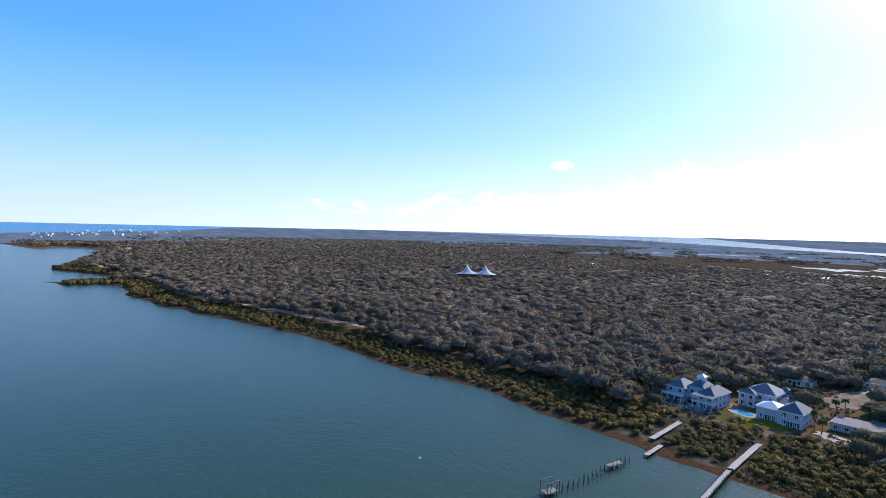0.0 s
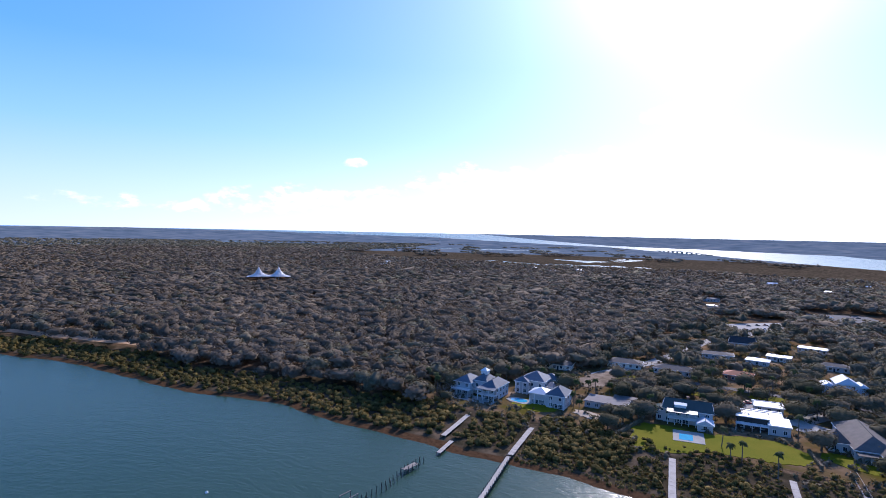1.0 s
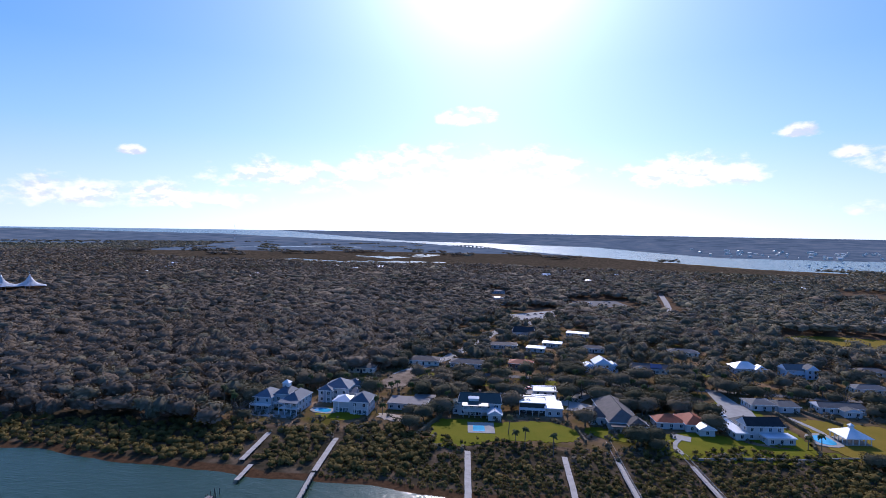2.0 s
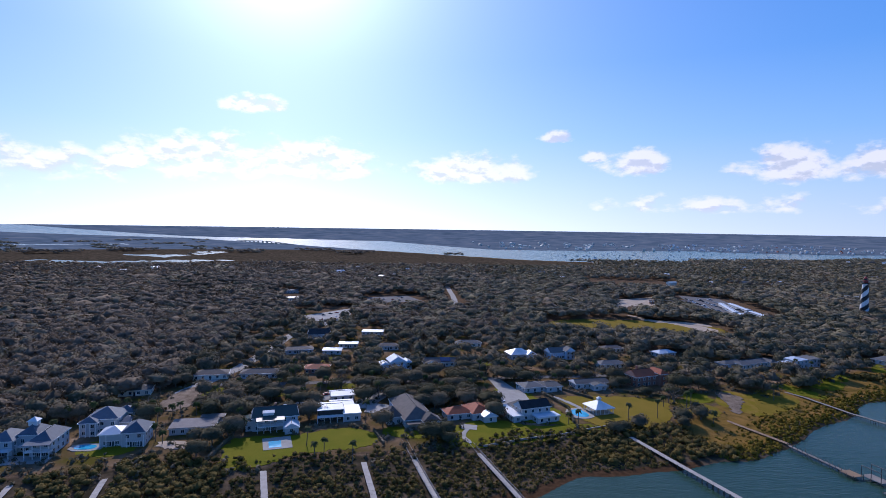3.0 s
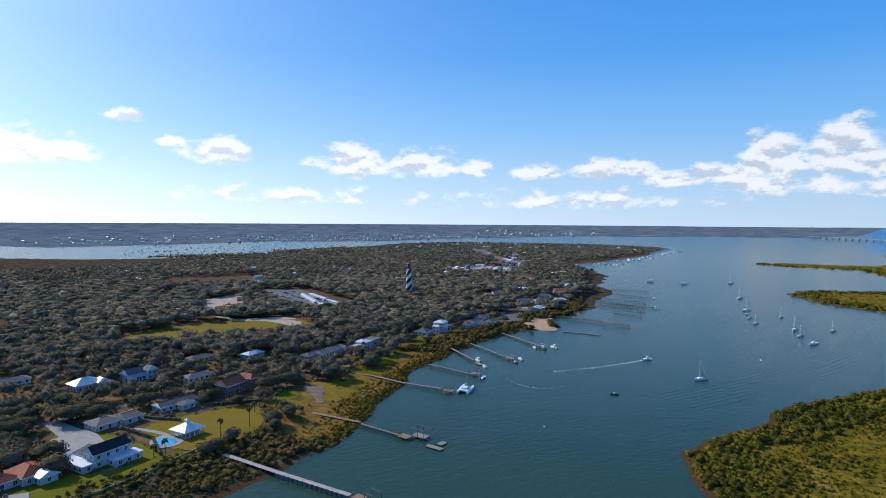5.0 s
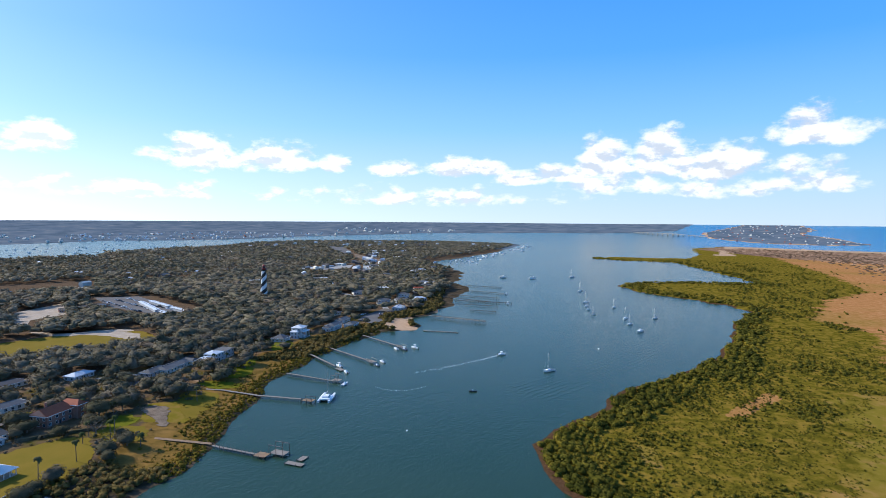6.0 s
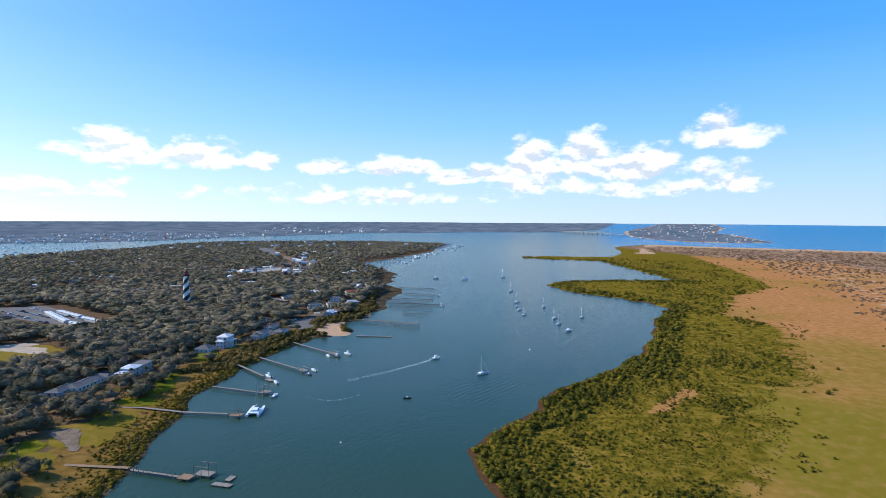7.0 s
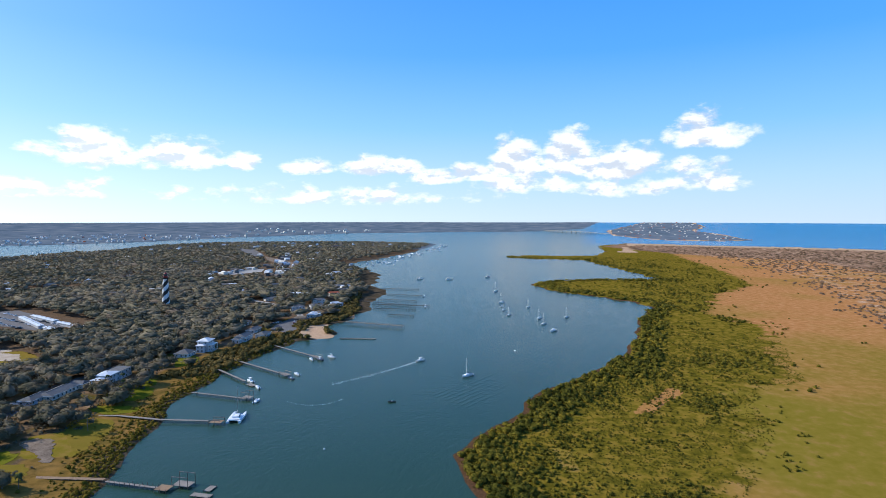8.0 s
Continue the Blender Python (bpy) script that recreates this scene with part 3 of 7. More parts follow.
MEADOW = [(2088, -29), (1446, -128), (1157, -157), (980, -80), (777, -54), (724, -103), (540, -93), (483, -88), (422, -44), (359, -49), (312, -38), (270, -23),
          (235, -45), (150, -140), (300, -400), (700, -500), (1200, -500), (1900, -400)]
SCRUB = [(2504, 244), (2740, 150), (2700, -213), (2670, -517), (2580, -800), (2200, -1250), (900, -900), (600, -260), (830, -222), (1246, -240), (1886, -178)]
BARE = [[(423, -1), (380, 14), (361, 19), (366, 11), (420, -9)], [(291, 54), (266, 46), (268, 40), (287, 46)], [(178, 292), (194, 274), (214, 301), (199, 314)]]
SANDS = [[(-355, 200), (-362, 190), (-399, 178), (-446, 160), (-516, 138), (-680, 78), (-682, 84), (-516, 147), (-440, 175), (-395, 194)],
         [(-1120, 20), (-1000, 40), (-1000, 60), (-1150, 60)], [(475, 347), (522, 367), (538, 348), (496, 324), (483, 305), (468, 312), (465, 330)], [(604, 371), (601, 359), (600, 341), (575, 330), (566, 339), (581, 344)],
         [(-2000, 150), (-1960, 130), (-1490, 80), (-1490, 100)]]


VILLAGE = [(-175, 215), (-178, 245), (-150, 290), (-125, 330), (-135, 400), (-105, 560), (-100, 600), (-40, 640), (-30, 560), (0, 500), (60, 480), (150, 470), (190, 420),
           (250, 400), (330, 400), (445, 395), (500, 410), (545, 410), (540, 360), (480, 320), (360, 310), (260, 270), (180, 220), (80, 190), (-100, 170)]
WEST_MARSH = [(-1500, 1350), (-1000, 1180), (-520, 1230), (-200, 1330), (150, 1300), (480, 1330), (560, 1500), (480, 1640), (200, 1900), (-300, 2450), (-1100, 2950), (-1800, 2500)]


def build_ground():
    front = np.radians(np.arange(-112, 100, 0.48))
    back = np.radians(np.arange(100, 248, 4.0))
    angles = np.concatenate([front, back])
    radii = np.concatenate([[0.5, 20, 40], 60 * 1.0155 ** np.arange(0, 234), np.arange(2200, RIM + 1, 45)])
    x, y, faces = disc(radii, angles)
    z = ground_height(x, y)
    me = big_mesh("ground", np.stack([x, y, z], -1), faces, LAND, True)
    a, b, c = land_parts(x, y)
    r = np.hypot(x, y)
    attribute(me, "marsh", np.where(b > 0, 1.0, 0))
    attribute(me, "bank", np.clip(1.2 - (a - 30) / 22, 0, 1) * np.clip((a - 5) / 8, 0, 1) * ((x > 140) & (x < 560) & (a > -3)))
    attribute(me, "heath", np.clip(0.5 + signed(SCRUB, x, y) / 60, 0, 1))
    attribute(me, "dry", np.maximum(np.clip((x - 420) / 320, 0, 1), (x < 450) * (signed(BARE[0], x, y) > -6) * 1.0))
    attribute(me, "yard", np.clip(0.5 + signed(VILLAGE, x, y) / 20, 0, 1) * np.clip((a - 42) / 10, 0, 1))
    attribute(me, "fen", np.maximum(np.clip((50 - a) / 12, 0, 1) * (((x < 150) | (x > 560) | (a < 16)) & (a > -3) & (r < 1500)), np.clip(0.5 + signed(WEST_MARSH, x, y) / 80, 0, 1)))
    shore = np.where(b > -30, b, a)
    attribute(me, "mud", np.clip(1.05 - np.abs(shore - 2) / np.where((b < -30) & (x < 130), 6, 5), 0, 1) * (r < 1200) * np.where((b > -30) | (x < 130), 1.0, 0.45))
    s = np.full(x.shape, -99.0)
    for p in SANDS:
        s = np.maximum(s, signed(p, x, y))
    dry_spots = np.full(x.shape, -99.0)
    for p in BARE:
        dry_spots = np.maximum(dry_spots, signed(p, x, y))
    attribute(me, "meadow", np.clip(np.maximum(0.55 + signed(MEADOW, x, y) / 70, 0.8 + dry_spots / 4), 0, 1))
    scrub = np.clip(0.5 + signed(SCRUB, x, y) / 60, 0, 1) * 0.42
    coast = np.clip(1.3 - np.abs(b - 55) / 75, 0, 1) * (r > 2100) * (x > 0) * (y < 150)
    spit = np.maximum(np.clip(1 - np.abs(signed(BEACH_SPIT, x, y) - 10) / 30, 0, 1), 0)
    attribute(me, "sand", np.clip(np.maximum.reduce([0.5 + s / 6, scrub, coast, spit]), 0, 1))
    # weight of the painted haze, growing with distance; none on marsh or spit edge
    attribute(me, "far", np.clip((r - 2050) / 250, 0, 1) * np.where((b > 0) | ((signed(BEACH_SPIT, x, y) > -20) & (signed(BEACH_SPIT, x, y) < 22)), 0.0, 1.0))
    tagged(new("ground", me), "low coastal land of woods, salt marsh and sand", "ground", kind="structure")
    radii = np.concatenate([[0.5], 40 * 1.05 ** np.arange(0, 83), np.arange(2200, RIM + 1, 60)])
    x, y, faces = disc(radii, np.radians(np.arange(0, 360, 2.0)))
    me = big_mesh("water", np.stack([x, y, lift(x, y)], -1), faces, WATER, True)
    az = np.degrees(np.arctan2(-x, y))
    # where the sea's base takes on the reflected-sky blue
    attribute(me, "ocean", np.clip((np.hypot(x, y) - 2500) / 300, 0, 1) * ((az < -82) | (az > 60)))
    tagged(new("water", me), "teal tidal water with small wind ripples", "water", kind="structure")


build_ground()


# ---- small builders ----
def part(name, bm, material, parent, label=""):
    me = bpy.data.meshes.new(name)
    bm.normal_update()
    bm.to_mesh(me)
    bm.free()
    me.materials.append(material)
    ob = new(name, me)
    ob.parent = parent
    return tagged(ob, label) if label else ob


def thing(name, x, y, z, turn, label, category, group="", kind=""):
    ob = new(name)
    ob.matrix_basis = pose(x, y, z, 0, 0, turn)
    return tagged(ob, label, category, group, kind)


def box(bm, x0, y0, z0, x1, y1, z1):
    v = [bm.verts.new(c) for c in ((x0, y0, z0), (x1, y0, z0), (x1, y1, z0), (x0, y1, z0), (x0, y0, z1), (x1, y0, z1), (x1, y1, z1), (x0, y1, z1))]
    for f in ((3, 2, 1, 0), (4, 5, 6, 7), (0, 1, 5, 4), (1, 2, 6, 5), (2, 3, 7, 6), (3, 0, 4, 7)):
        bm.faces.new([v[i] for i in f])
    return bm


def a_box(*b):
    return box(bmesh.new(), *b)


def tube(bm, p, q, r0, r1, n=8):
    """A tapered round bar from p to q."""
    p, q = Vector(p), Vector(q)
    t = (q - p).to_track_quat("Z", "Y")
    rings = []
    for c, r in ((p, r0), (q, r1)):
        rings.append([bm.verts.new(c + t @ Vector((r * math.cos(6.28319 * i / n), r * math.sin(6.28319 * i / n), 0))) for i in range(n)])
    for i in range(n):
        j = (i + 1) % n
        bm.faces.new((rings[0][i], rings[0][j], rings[1][j], rings[1][i]))
    bm.faces.new(rings[0][::-1])
    bm.faces.new(rings[1])
    return bm


def lathe(bm, profile, n=24, cx=0.0, cy=0.0):
    rings = [[bm.verts.new((cx + r * math.cos(2 * math.pi * i / n), cy + r * math.sin(2 * math.pi * i / n), z)) for i in range(n)] for r, z in profile]
    for a, b in zip(rings, rings[1:]):
        for i in range(n):
            j = (i + 1) % n
            bm.faces.new((a[i], a[j], b[j], b[i]))
    bm.faces.new(rings[0][::-1])
    bm.faces.new(rings[-1])
    return bm


def sheet(name, outline, z, material, label, category, thick=0.06, soft=0):
    """A flat piece of ground cover with its own thickness."""
    pts = [Vector((px, py)) for px, py in outline]
    for _ in range(soft):
        pts = [q for a, b in zip(pts, pts[1:] + pts[:1]) for q in (a * .75 + b * .25, a * .25 + b * .75)]
    if soft:
        fine = []
        for a, b in zip(pts, pts[1:] + pts[:1]):
            k = max(1, int((b - a).length / 1.6))
            fine += [a.lerp(b, i / k) for i in range(k)]
        pts = [p + Vector((math.sin(p.x * .9 + 2 * math.sin(p.y * .6)) + .6 * math.sin(p.y * 2.1), math.cos(p.y * .8 + 2 * math.sin(p.x * .7)) + .6 * math.sin(p.x * 2.3))) * (.75 if category != "path" else .15) for p in fine]
    bm = bmesh.new()
    top = [bm.verts.new((p.x, p.y, z)) for p in pts]
    low = [bm.verts.new((p.x, p.y, z - thick - 0.5)) for p in pts]
    bm.faces.new(top)
    n = len(pts)
    for i in range(n):
        bm.faces.new((top[i], low[i], low[(i + 1) % n], top[(i + 1) % n]))
    bmesh.ops.triangulate(bm, faces=[f for f in bm.faces if len(f.verts) > 4])
    for _ in range(4):
        long_edges = [e for e in bm.edges if e.calc_length() > 9]
        if not long_edges:
            break
        bmesh.ops.subdivide_edges(bm, edges=long_edges, cuts=1)
    bmesh.ops.triangulate(bm, faces=bm.faces[:])
    vs = list(bm.verts)
    h = ground_height(np.array([v.co.x for v in vs]), np.array([v.co.y for v in vs]))
    for v, g in zip(vs, h):
        v.co.z = g + (z - 2.2) + (0.04 if v.co.z > z - .01 else -0.5)
    bmesh.ops.recalc_face_normals(bm, faces=bm.faces)
    ob = part(name, bm, material, None)
    return tagged(ob, label, category, kind="structure")


def lane(name, pts, width, z, material, label):
    """A street along a bent line, draped on the ground."""
    line = []
    for (ax, ay), (bx, by) in zip(pts, pts[1:]):
        n = max(1, int(math.hypot(bx - ax, by - ay) / 6))
        line += [(ax + (bx - ax) * i / n, ay + (by - ay) * i / n) for i in range(n)]
    line.append(pts[-1])
    bm, last = bmesh.new(), None
    for i, (px, py) in enumerate(line):
        qx, qy = line[min(i + 1, len(line) - 1)][0] - line[max(i - 1, 0)][0], line[min(i + 1, len(line) - 1)][1] - line[max(i - 1, 0)][1]
        k = math.hypot(qx, qy)
        g = gz(px, py) + z
        row = [bm.verts.new((px + s * qy / k * width / 2, py - s * qx / k * width / 2, g + d)) for s, d in ((-1, -.5), (-1, 0), (1, 0), (1, -.5))]
        if last:
            for j in range(3):
                bm.faces.new((last[j], last[j + 1], row[j + 1], row[j]))
        last = row
    bmesh.ops.recalc_face_normals(bm, faces=bm.faces)
    return tagged(part(name, bm, material, None), label, "road", kind="structure")

# ---- woods ----
RNG = np.random.default_rng(7)


def crown(cards, cols, rows, leaf, squash=0.74, drop=-0.35, lumps=7, seed=0):
    """One unit crown: a lumpy dome and a coat of small leaf clumps. Returns places, four-sided faces and soft outward normals."""
    g = np.random.default_rng(seed)
    ld = g.normal(size=(lumps, 3))
    ld[:, 2] = np.abs(ld[:, 2]) * 0.7
    ld /= np.linalg.norm(ld, axis=1)[:, None]
    amp = g.uniform(0.14, 0.34, lumps)

    def radius(d):
        c = d @ ld.T
        return 0.66 + (amp * np.exp((c - 1) * 9)).sum(1) + 0.06 * np.sin(d[:, 0] * 9 + seed) * np.sin(d[:, 1] * 8)

    el = np.radians(np.linspace(-25, 80, rows))
    az = np.linspace(0, 2 * np.pi, cols, endpoint=False)
    E, A = np.meshgrid(el, az, indexing="ij")
    A = A + 0.4 * (np.arange(rows)[:, None] % 2)
    d = np.stack([np.cos(E) * np.cos(A), np.cos(E) * np.sin(A), np.sin(E)], -1).reshape(-1, 3)
    v = d * (radius(d) * 0.87)[:, None]
    soft = d
    i, j = np.meshgrid(np.arange(rows - 1), np.arange(cols), indexing="ij")
    a, b = i * cols + j, i * cols + (j + 1) % cols
    f = np.stack([a, b, b + cols, a + cols], -1).reshape(-1, 4)
    top = (rows - 1) * cols + np.arange(cols)
    caps = np.stack([top[0:cols - 2:2] * 0 + top[0], top[1:cols - 1:2], top[2:cols:2], np.roll(top, -3)[0:cols - 2:2][:len(top[1:cols - 1:2])]], -1) if cols >= 6 else np.zeros((0, 4), int)
    f = np.concatenate([f, caps[:max(1, cols // 2 - 1)]]) if len(caps) else f
    if cards:
        d = g.normal(size=(cards * 3, 3))
        d /= np.linalg.norm(d, axis=1)[:, None]
        d = d[d[:, 2] > drop][:cards]
        n = len(d)
        c = d * (radius(d) * g.uniform(0.88, 1.12, n))[:, None]
        nrm = d + g.normal(size=(n, 3)) * 0.30
        nrm /= np.linalg.norm(nrm, axis=1)[:, None]
        u = np.cross(nrm, g.normal(size=(n, 3)))
        u /= np.linalg.norm(u, axis=1)[:, None]
        w = np.cross(nrm, u)
        s = leaf * g.uniform(0.6, 1.35, n)[:, None]
        quad = np.stack([c + u * s, c + w * s * .8 + nrm * s * .35, c - u * s * .9, c - w * s + nrm * s * .2], 1).reshape(-1, 3)
        f = np.concatenate([f, len(v) + np.arange(4 * n).reshape(-1, 4)])
        v = np.concatenate([v, quad])
        soft = np.concatenate([soft, np.repeat(d + (nrm - d) * 0.45, 4, axis=0)])
    v = v * np.array([1, 1, squash])
    soft = soft * np.array([1, 1, 1 / squash]) + np.array([0, 0, 0.55])
    return v, f, soft / np.linalg.norm(soft, axis=1)[:, None]


def scatter(name, places, heights, sizes, kinds, material, label, category, lean=0.12, tall=6.5):
    """Many crowns in one mesh; none rises more than about tall above its own middle."""
    V, F, S, base = [], [], [], 0
    which = RNG.integers(0, len(kinds), len(places))
    for k, (kv, kf, kn) in enumerate(kinds):
        idx = np.where(which == k)[0]
        if not len(idx):
            continue
        a = RNG.uniform(0, 2 * np.pi, len(idx))
        ca, sa = np.cos(a)[:, None], np.sin(a)[:, None]
        sx = sizes[idx][:, None] * RNG.uniform(0.85, 1.2, len(idx))[:, None]
        sz = np.minimum(sizes[idx], tall)[:, None] * RNG.uniform(0.8, 1.25, len(idx))[:, None]
        x, y, z = kv[:, 0] * sx, kv[:, 1] * sizes[idx][:, None], kv[:, 2] * sz
        wx, wy = x * ca - y * sa, x * sa + y * ca
        tilt = RNG.normal(0, lean, (len(idx), 2))
        z = z + wx * tilt[:, :1] + wy * tilt[:, 1:]
        P = np.stack([wx + places[idx, :1], wy + places[idx, 1:2], z + heights[idx][:, None]], -1).reshape(-1, 3)
        G = (kf[None] + (np.arange(len(idx)) * len(kv))[:, None, None]).reshape(-1, 4) + base
        nx, ny = kn[:, 0] * ca - kn[:, 1] * sa, kn[:, 0] * sa + kn[:, 1] * ca
        V.append(P)
        F.append(G)
        S.append(np.stack([nx, ny, np.broadcast_to(kn[:, 2], nx.shape)], -1).reshape(-1, 3))
        base += len(P)
    me = big_mesh(name, np.concatenate(V), np.concatenate(F), material, True, np.concatenate(S))
    return tagged(new(name, me), label, category, kind="stuff")


def ring_places(r0, r1, gap0, gap1, az0, az1, jitter=0.42):
    """Places over a sector of the land, wider apart with distance."""
    out, r = [], r0
    while r < r1:
        gap = gap0 + (gap1 - gap0) * (r - r0) / (r1 - r0)
        n = int(radians(az1 - az0) * r / gap)
        a = radians(az0) + (np.arange(n) + RNG.uniform(0, 1)) * gap / r
        rr = r + RNG.uniform(-jitter, jitter, n) * gap
        a = a + RNG.uniform(-jitter, jitter, n) * gap / r
        out.append(np.stack([-rr * np.sin(a), rr * np.cos(a), np.full(n, gap)], -1))
        r += gap * 0.9
    return np.concatenate(out)


def in_shape(poly, count):
    p = np.array(poly, float)
    x, y = RNG.uniform(p[:, 0].min(), p[:, 0].max(), count * 6), RNG.uniform(p[:, 1].min(), p[:, 1].max(), count * 6)
    k = signed(poly, x, y) > 0
    return list(zip(x[k][:count], y[k][:count]))


SUBURB = [(250, 900), (420, 820), (640, 640), (760, 520), (1050, 640), (1500, 840), (2300, 1000), (2100, 1800), (1300, 1700), (700, 1450), (300, 1300)]
STRIP = [(820, 660), (930, 760), (1500, 1150), (1560, 1120), (1000, 740), (850, 640)]
SUBURB_SPOTS = in_shape(SUBURB, 120) + in_shape(STRIP, 40) + in_shape([(-600, 900), (-250, 900), (100, 950), (60, 1250), (-700, 1150)], 24) + \
    in_shape([(-1000, 750), (-500, 750), (-600, 1000), (-1200, 1000)], 14)
# open ground inside the wooded island: gardens, streets, fields, water edge
CLEARINGS = [[(150, 560), (140, 505), (185, 490), (260, 455), (300, 440), (330, 545), (229, 580)], [(415, 795), (472, 750), (435, 580), (400, 545), (350, 560), (360, 690)], [(-112, 470), (-40, 455), (-30, 540), (-50, 650), (-100, 640)],
             [(-160, 800), (-140, 800), (-100, 690), (-130, 690)], [(74, 860), (96, 860), (88, 630), (62, 630)], [(240, 800), (320, 860), (340, 840), (260, 780)],
             [(-728, 568), (-690, 560), (-636, 500), (-655, 455), (-740, 500)], [(-40, 660), (-30, 765), (30, 775), (55, 650), (0, 640)],
             [(560, 900), (640, 880), (660, 940), (580, 960)], [(840, 640), (960, 740), (1150, 920), (1130, 940), (930, 770), (820, 670)],
             [(540, 400), (700, 430), (690, 445), (530, 425)]]


# lots and bare ground seen beyond the tree tops
FAR_OPEN = [[(928, 900), (977, 875), (1060, 860), (989, 805), (905, 820)], [(1410, 1150), (1345, 1040), (1215, 868), (1095, 812), (1190, 936), (1280, 1045)],
            [(1720, 1533), (1664, 1389), (1410, 1136), (1375, 1165)], [(363, 1056), (538, 1000), (495, 919), (343, 969)], [(304, 735), (375, 768), (335, 678), (292, 660), (262, 620), (280, 690)],
            [(648, 548), (640, 505), (622, 480), (612, 490), (630, 550)]]


def wooded(x, y, margin=-1):
    a, b, c = land_parts(x, y)
    ok = (a > 34) & (signed(VILLAGE, x, y) < -margin)
    ok &= (signed(WEST_MARSH, x, y) < 0) | ((np.sin(x / 57 + np.sin(y / 41)) * np.sin(y / 63) > 0.62) & (np.hypot(x, y) > 1750))
    for p in CLEARINGS:
        ok &= signed(p, x, y) < margin
    for p in SANDS:
        ok &= signed(p, x, y) < margin
    for p in FAR_OPEN:
        ok &= (signed(p, x, y) < 1) & (signed(p, x * 1.05, y * 1.05) < 1) & (signed(p, x * 1.025, y * 1.025) < 1) & (signed(p, x * 1.075, y * 1.075) < 1)
    for hx, hy in SUBURB_SPOTS:
        k = math.hypot(hx, hy)
        ux, uy = hx / k, hy / k
        along, across = (x - hx) * ux + (y - hy) * uy, (x - hx) * uy - (y - hy) * ux
        ok &= ~((np.abs(across) < 9) & (along > -24) & (along < 9))
    return ok


def drift(x, y, size, seed=0):
    """Smooth uneven values from 0 to 1 over the plan, in patches of about that size."""
    total, weight = 0.0, 0.0
    for k, w in ((1.0, 1.0), (2.1, 0.55), (4.3, 0.3)):
        u, v = x * k / size + seed * 17.3, y * k / size - seed * 9.1
        i, j = np.floor(u), np.floor(v)
        fu, fv = u - i, v - j
        fu, fv = fu * fu * (3 - 2 * fu), fv * fv * (3 - 2 * fv)

        def corner(a, b):
            h = np.sin(a * 127.1 + b * 311.7 + seed * 74.7) * 43758.5453
            return h - np.floor(h)

        total = total + w * ((corner(i, j) * (1 - fu) + corner(i + 1, j) * fu) * (1 - fv) + (corner(i, j + 1) * (1 - fu) + corner(i + 1, j + 1) * fu) * fv)
        weight += w
    return total / weight


NEAR = [crown(130, 7, 3, 0.112, seed=s) for s in range(6)]
MIDDLE = [crown(38, 6, 3, 0.16, seed=10 + s) for s in range(5)]
FAR = [crown(9, 5, 2, 0.27, seed=20 + s) for s in range(5)]


